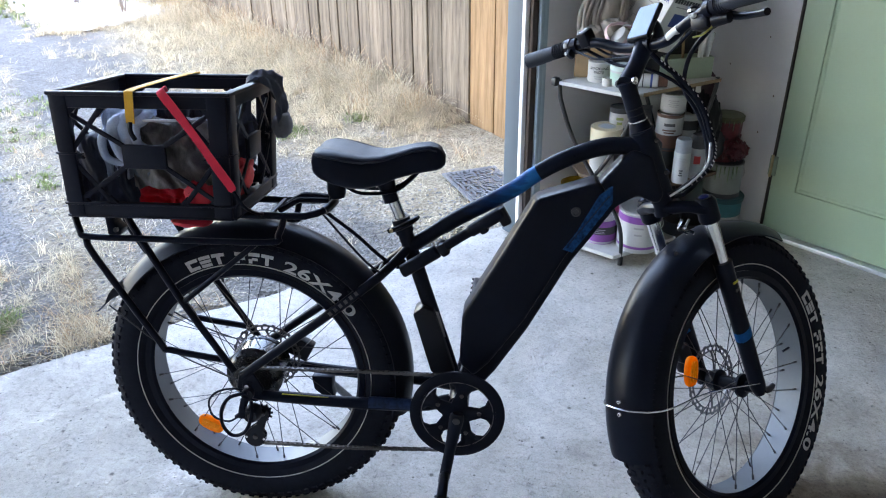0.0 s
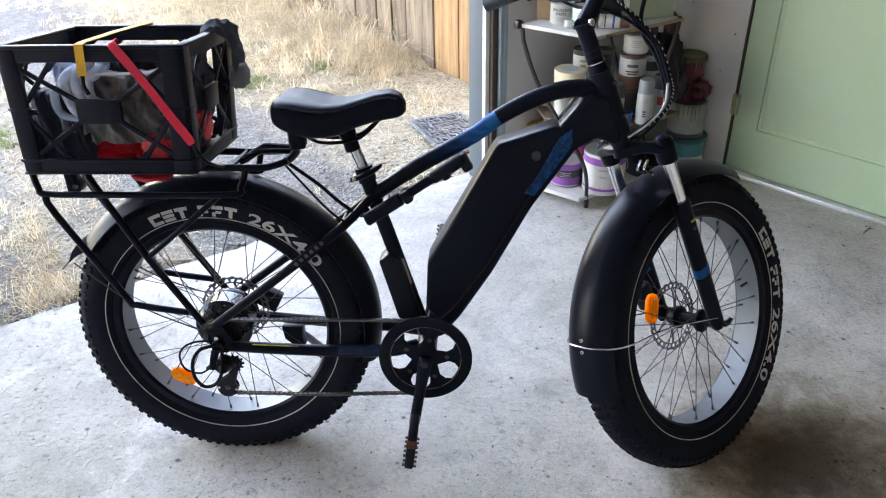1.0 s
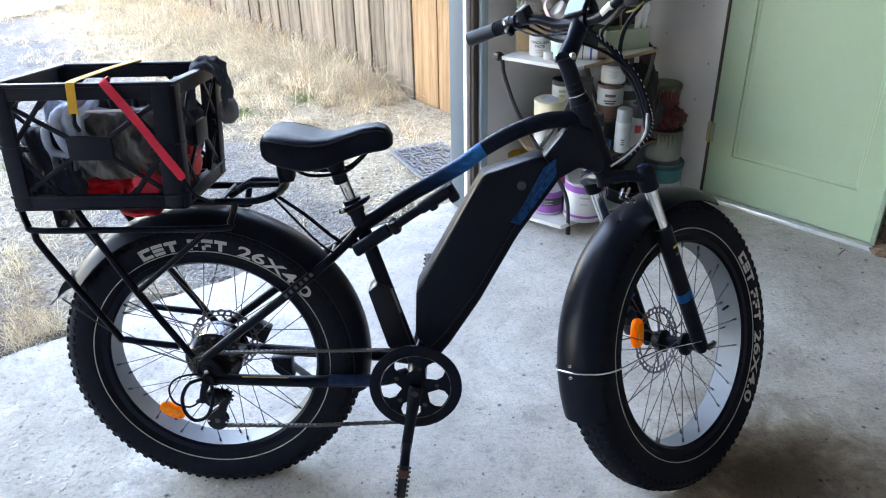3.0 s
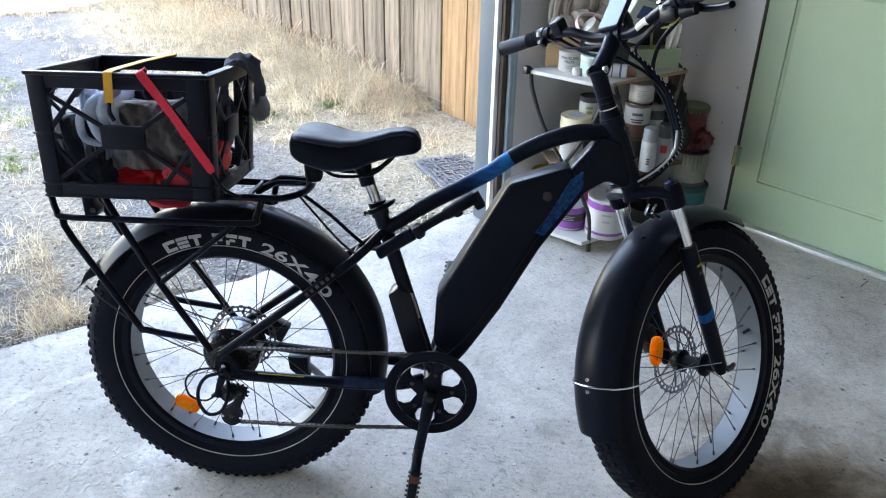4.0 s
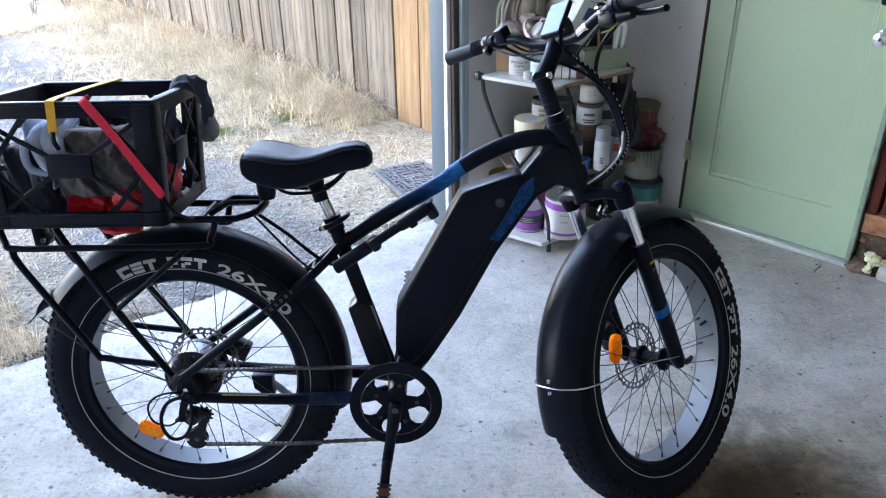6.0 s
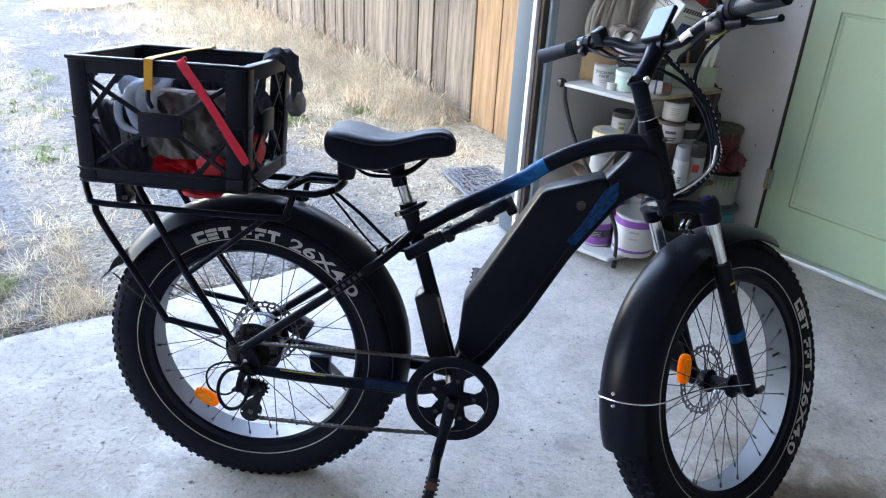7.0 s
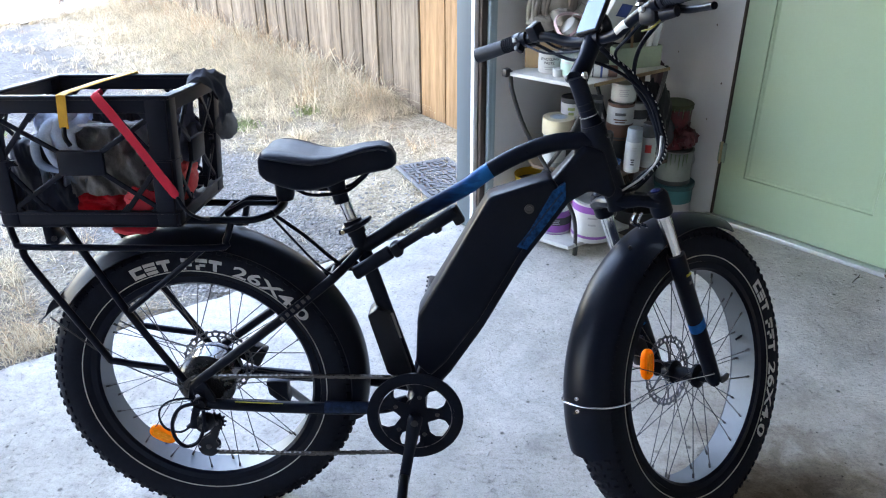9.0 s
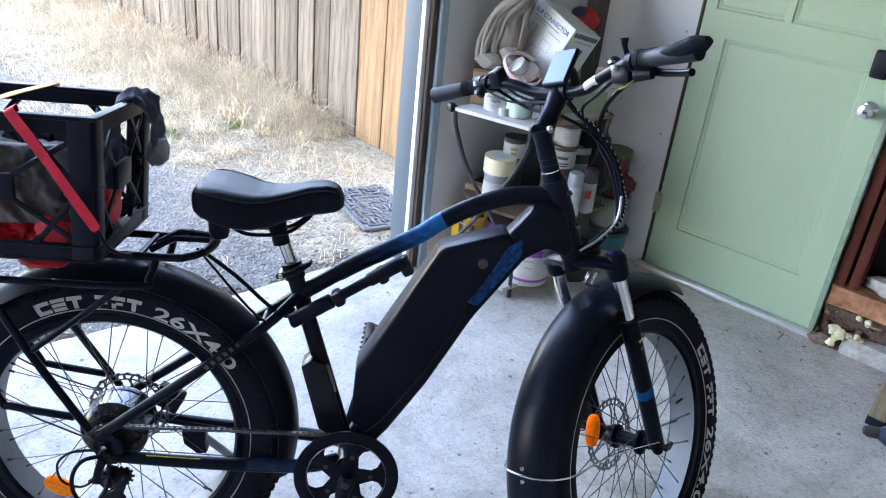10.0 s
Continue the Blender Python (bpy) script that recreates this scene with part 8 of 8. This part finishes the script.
c3 = can("paint_can", "small can with a grey printed label on top of another can", 1.298, 1.590, MIDZ + 0.254, 0.050, 0.075, TIN, ((0.008, 0.066, LABELW),), TIN, FACE, group="cans on the shelf")
print_bars(c3, 0.050, 0.055, GREYMARK, 4, 0.9)
can("paint_can", "black and white can behind the stain cans", 1.372, 1.640, MIDZ, 0.052, 0.235, LABELG, ((0.02, 0.14, LABELK), (0.17, 0.21, LABELK)), TIN, FACE, group="cans on the shelf")
GREYCAP = mat("grey_spray_cap", (0.20, 0.225, 0.25), 0.45)


def spray(x, y, label, cap_m, r=0.033, h=0.125):
    t = thing("spray_can", label, "spray can", Matrix.Translation((x, y, MIDZ)) @ Matrix.Rotation(FACE, 4, "Z"), group="spray cans")
    part("body", turned([(0, 0.0001), (0, r * 0.95), (0.004, r), (h, r), (h + 0.012, r * 0.8)]), LABELG, t)
    part("cap", turned([(h + 0.004, r * 0.96), (h + 0.050, r * 0.93), (h + 0.058, r * 0.85), (h + 0.060, 0.0001)]), cap_m, t)
    return t


s1 = spray(1.330, 1.450, "white spray can with a grey cap", GREYCAP)
print_bars(s1, 0.033, 0.060, INK, 3, 0.5, 0.010, 0.006)
print_bars(s1, 0.033, 0.110, GREYMARK, 2, 0.8, 0.012, 0.004)
s2 = spray(1.402, 1.505, "white spray can with a red round mark", LABELK)
part("mark", revolve([(0.066, 0.0342), (0.100, 0.0342)], 10, closed=False, a0=-112, a1=-68, axis="Z"), mat("red_print", (0.5, 0.03, 0.03), 0.5), s2, "red round mark")
spray(1.220, 1.470, "black spray can on the middle board", LABELK, 0.031, 0.10)
kn = thing("blue_cup", "small blue cup on the middle board", "cup", Matrix.Translation((1.262, 1.452, MIDZ)))
part("cup", turned([(0, 0.0001), (0, 0.020), (0.045, 0.024), (0.045, 0.021), (0.004, 0.018)]), mat("blue_plastic", (0.03, 0.12, 0.36), 0.4), kn)

bk2 = thing("slotted_basket", "dark grey slotted plastic basket on the middle board", "basket", Matrix.Translation((1.172, 1.612, MIDZ)) @ Matrix.Rotation(FACE, 4, "Z"))
BASKET = mat("dark_grey_plastic", (0.045, 0.046, 0.05), 0.55, var=0.2)
part("basket_back", box(0.092, 0.003, 0.26, mid=(0, 0.03, 0.131)), BASKET, bk2)
for x in (-0.046, 0.046):
    part("basket_side", box(0.003, 0.062, 0.26, mid=(x, 0, 0.131)), BASKET, bk2)
for k in range(8):
    part("slat", box(0.005, 0.003, 0.22, mid=(-0.042 + 0.012 * k, -0.03, 0.131), bevel=0.001, seg=1), BASKET, bk2)
for z in (0.012, 0.252):
    part("basket_rail", box(0.096, 0.005, 0.018, mid=(0, -0.03, z), bevel=0.002, seg=1), BASKET, bk2)

# black bag added here to deepen the shade at this end of the shelf
dbag = thing("black_bag", "black plastic bag added on the middle board to deepen its shade", "bag", Matrix.Translation((1.440, 1.655, MIDZ + 0.150)) @ Matrix.Rotation(FACE, 4, "Z"))
part("bag_body", crumple(0.082, 0.060, 0.175, 71, 11, 0.3, 48), mat("black_film", (0.010, 0.008, 0.011), 0.4, var=0.3, scale=14, spec=0.2), dbag, sharp=70)
part("bag_neck", moved(crumple(0.030, 0.030, 0.060, 72, 9, 0.3, 28), Matrix.Translation((0.004, 0, 0.185))), mat("maroon_film", (0.030, 0.006, 0.010), 0.4, var=0.3, scale=14), dbag, "dark maroon top", sharp=70)

# bottom board
PURPLE = mat("purple_label", (0.22, 0.06, 0.28), 0.5, var=0.15, scale=14)
p1 = can("paint_can", "paint can with a purple label", 1.040, 1.500, LOWZ, 0.068, 0.105, PURPLE, ((0.004, 0.012, TIN), (0.045, 0.08, LABELK)), LABELW, FACE, cat="paint can", group="paint on the bottom board")
print_bars(p1, 0.068, 0.070, GREYMARK, 3, 0.8)
p2 = can("paint_bucket", "white paint bucket with a purple band", 1.190, 1.440, LOWZ, 0.088, 0.175, LABELW, ((0.020, 0.032, PURPLE), (0.135, 0.165, PURPLE)), LABELW, FACE, handle=True, cat="bucket", group="paint on the bottom board")
print_bars(p2, 0.088, 0.12, GREYMARK, 2, 0.5, 0.03, 0.008)
can("paint_can", "purple and pink paint can with a bare metal lid", 1.090, 1.640, LOWZ, 0.072, 0.172, mat("violet_pink_label", (0.35, 0.10, 0.36), 0.5, var=0.3, scale=9), ((0.09, 0.13, mat("pink_print", (0.6, 0.08, 0.30), 0.5)),), TIN, FACE, cat="paint can", group="paint on the bottom board")
jug = thing("yellow_bucket", "open yellow plastic bucket with dark contents and a wire handle", "bucket", Matrix.Translation((0.950, 1.650, 0.0)) @ Matrix.Rotation(FACE, 4, "Z"))
part("bucket_wall", turned([(0, 0.0001), (0, 0.062), (0.250, 0.080), (0.256, 0.083), (0.256, 0.077), (0.010, 0.058), (0.010, 0.0001)]), mat("yellow_plastic", (0.62, 0.36, 0.02), 0.4, var=0.12, scale=20), jug)
part("contents", turned([(0.225, 0.0001), (0.232, 0.03), (0.222, 0.074)]), DARKWOOD, jug, "dark brown contents")
part("handle", tube([(-0.080, 0, 0.245), (-0.055, -0.060, 0.232), (0.0, -0.088, 0.226), (0.055, -0.060, 0.232), (0.080, 0, 0.245)], 0.0022, 6, 5), LABELW, jug, "white wire handle")
for k, (a, z, h) in enumerate(((-1.95, 0.150, 0.085), (-1.30, 0.165, 0.060))):
    part("mark", revolve([(z, 0.0738), (z + h, 0.0738 + h * 0.072)], 6, closed=False, a0=math.degrees(a) - 7, a1=math.degrees(a) + 7, axis="Z"), LABELK, jug, "black print")
# block added so that the gap behind the bucket comes out dark brown
bxb = thing("storage_box", "dark brown lidded block added behind the shelf to darken that gap", "box", Matrix.Translation((1.040, 1.815, 0.0)) @ Matrix.Rotation(FACE, 4, "Z"))
part("box_body", box(0.27, 0.16, 0.34, mid=(0, 0, 0.17), bevel=0.006), mat("dark_brown_card", (0.040, 0.028, 0.024), 0.8, var=0.35, scale=12), bxb)
part("box_lid", box(0.276, 0.166, 0.05, mid=(0, 0, 0.332), bevel=0.005), mat("black_lid", (0.012, 0.011, 0.012), 0.6, var=0.2), bxb, "black lid")
gj = thing("grey_jug", "pale grey plastic jug with black print", "jug", Matrix.Translation((1.225, 1.640, LOWZ)) @ Matrix.Rotation(FACE, 4, "Z"))
part("jug_body", box(0.10, 0.07, 0.17, mid=(0, 0, 0.085), bevel=0.016, seg=3), mat("grey_jug_plastic", (0.42, 0.44, 0.46), 0.4), gj)
part("jug_cap", turned([(0.17, 0.018), (0.195, 0.018), (0.195, 0.0001)]), LABELK, gj)
dark = thing("black_tub", "open black tub on the floor behind the front wheel", "tub", Matrix.Translation((1.42, 1.63, 0)))
part("tub_wall", turned([(0, 0.0001), (0, 0.10), (0.12, 0.12), (0.125, 0.124), (0.125, 0.116), (0.008, 0.095), (0.008, 0.0001)]), LABELK, dark)

# stack on the floor beside the shelf
TEALP = mat("teal_plastic", (0.03, 0.17, 0.19), 0.45, var=0.15)
b1_ = can("paint_bucket", "white and teal paint bucket with a teal lid", 1.612, 1.778, 0.0, 0.085, 0.165, LABELW, ((0.085, 0.165, TEALP), (0.0, 0.012, LABELK)), TEALP, FACE, cat="bucket", group="buckets by the wall")
part("lid_rim", turned([(0.150, 0.090), (0.168, 0.092), (0.172, 0.088), (0.172, 0.0001)]), mat("dark_teal_lid", (0.015, 0.08, 0.09), 0.45), b1_)
b2_ = can("paint_bucket", "white paint bucket with drips and a black band", 1.600, 1.782, 0.173, 0.080, 0.155, mat("dusty_bucket", (0.20, 0.215, 0.20), 0.5, var=0.15), ((0.0, 0.02, LABELK),), LABELK, FACE, True, cat="bucket", group="buckets by the wall")
GREENDRIP = mat("green_paint_drips", (0.12, 0.18, 0.08), 0.5)
for k in range(7):
    a = -2.3 + 0.22 * k
    l = 0.03 + 0.05 * ((k * 37) % 10) / 10
    part("paint_drip", tube([(0.0815 * math.cos(a), 0.0815 * math.sin(a), 0.150), (0.0815 * math.cos(a), 0.0815 * math.sin(a), 0.150 - l)], [0.010, 0.005], 8, flat=0.3), GREENDRIP, b2_)
top_ = thing("plastic_bag", "red and green printed plastic bag bunched on a bucket", "bag", Matrix.Translation((1.590, 1.778, 0.405)) @ Matrix.Rotation(FACE, 4, "Z"))
part("bag_body", crumple(0.056, 0.05, 0.072, 51, 16, 0.45, 56), mat("red_film", (0.11, 0.008, 0.012), 0.3, var=0.3, scale=14), top_, sharp=70)
part("bag_fold", moved(crumple(0.046, 0.03, 0.050, 52, 16, 0.45, 48), Matrix.Translation((0.045, -0.045, -0.01))), mat("dark_red_film", (0.09, 0.006, 0.010), 0.3, var=0.3, scale=14), top_, sharp=70)
part("bag_dark", moved(crumple(0.060, 0.05, 0.09, 53, 9, 0.3, 30), Matrix.Translation((-0.060, -0.01, 0.0))), LABELK, top_, "dark printed side", sharp=70)
tl = thing("seed_tub", "tub with a yellow-green lid and a red picture label", "tub", Matrix.Translation((1.585, 1.800, 0.330)) @ Matrix.Rotation(FACE, 4, "Z"))
part("tub_body", turned([(0, 0.0001), (0, 0.058), (0.18, 0.066), (0.185, 0.069)]), mat("red_tub_label", (0.025, 0.012, 0.012), 0.45, var=0.9, scale=24, tint=(0.12, 0.014, 0.016)), tl)
part("tub_lid", turned([(0.182, 0.071), (0.200, 0.071), (0.204, 0.066), (0.200, 0.0001)]), mat("olive_lid", (0.075, 0.085, 0.035), 0.5), tl)
for k in range(8):
    a = -2.6 + 0.27 * k
    part("paint_drip", tube([(0.0712 * math.cos(a), 0.0712 * math.sin(a), 0.192), (0.0692 * math.cos(a), 0.0692 * math.sin(a), 0.192 - 0.015 - 0.015 * (k % 3))], [0.007, 0.004], 6, flat=0.3), GREENDRIP if k % 2 else LABELK, tl)

# ---- workbench leg and tool by the stripped wall ----
wl = thing("bench_leg", "weathered timber bench leg in a black rubber shoe", "timber leg", Matrix.Translation((2.321, 0.657, 0)) @ Matrix.Rotation(-0.82, 4, "Z"))
part("timber", box(0.054, 0.085, 0.70, mid=(0, 0, 0.364), bevel=0.003), mat("weathered_timber", (0.17, 0.14, 0.10), 0.85, var=0.4, scale=12, bump=0.4, spec=0.2, stretch=(4, 4, 0.4)), wl)
part("shoe", box(0.060, 0.091, 0.034, mid=(0, 0, 0.017), bevel=0.005), RUBBER, wl)
tool = thing("drill", "dark blue tool lying on the floor", "tool", Matrix.Translation((2.268, 0.530, 0.045)) @ Matrix.Rotation(-0.35, 4, "Z"))
NAVYP = mat("dark_blue_plastic", (0.02, 0.035, 0.06), 0.45, var=0.2)
part("tool_body", tube([(-0.03, 0, 0.0), (0.0, 0, 0.0), (0.10, 0.0, 0.0), (0.15, 0.0, 0.0)], [0.018, 0.036, 0.040, 0.030], 16), NAVYP, tool)
part("tool_nose", tube([(-0.075, 0, 0.0), (-0.06, 0, 0), (-0.03, 0, 0.0)], [0.012, 0.020, 0.020], 14), LABELK, tool)
part("tool_grip", tube([(0.08, -0.01, -0.005), (0.085, -0.07, -0.015), (0.09, -0.12, -0.02)], [0.022, 0.018, 0.024], 12), NAVYP, tool)
twig = thing("twig", "short dark twig lying on the concrete by the threshold", "twig", Matrix.Translation((2.205, 1.165, 0.005)) @ Matrix.Scale(0.75, 4))
part("stem", tube([(-0.040, -0.035, 0), (-0.010, -0.004, 0.002), (0.022, 0.028, 0.0), (0.040, 0.050, 0.002)], [0.0018, 0.0028, 0.0026, 0.0014], 6, 4), DARKWOOD, twig)
part("side_shoot", tube([(0.010, 0.016, 0.001), (0.028, 0.018, 0.005), (0.040, 0.014, 0.003)], [0.002, 0.0015, 0.001], 5, 3), DARKWOOD, twig)
chip_spots = ((2.030, 0.985), (1.935, 0.700), (2.010, 0.610), (2.225, 0.930), (1.790, 0.480), (1.880, 0.905))
for k, (x, y) in enumerate(chip_spots):
    solo("plaster_chip", crumb(0.0028 + 0.0008 * (k % 3), 120 + k), FOOTING, "small pale plaster chip on the concrete", "chip", Matrix.Translation((x, y, 0.003)), group="plaster chips on the floor", sharp=80)
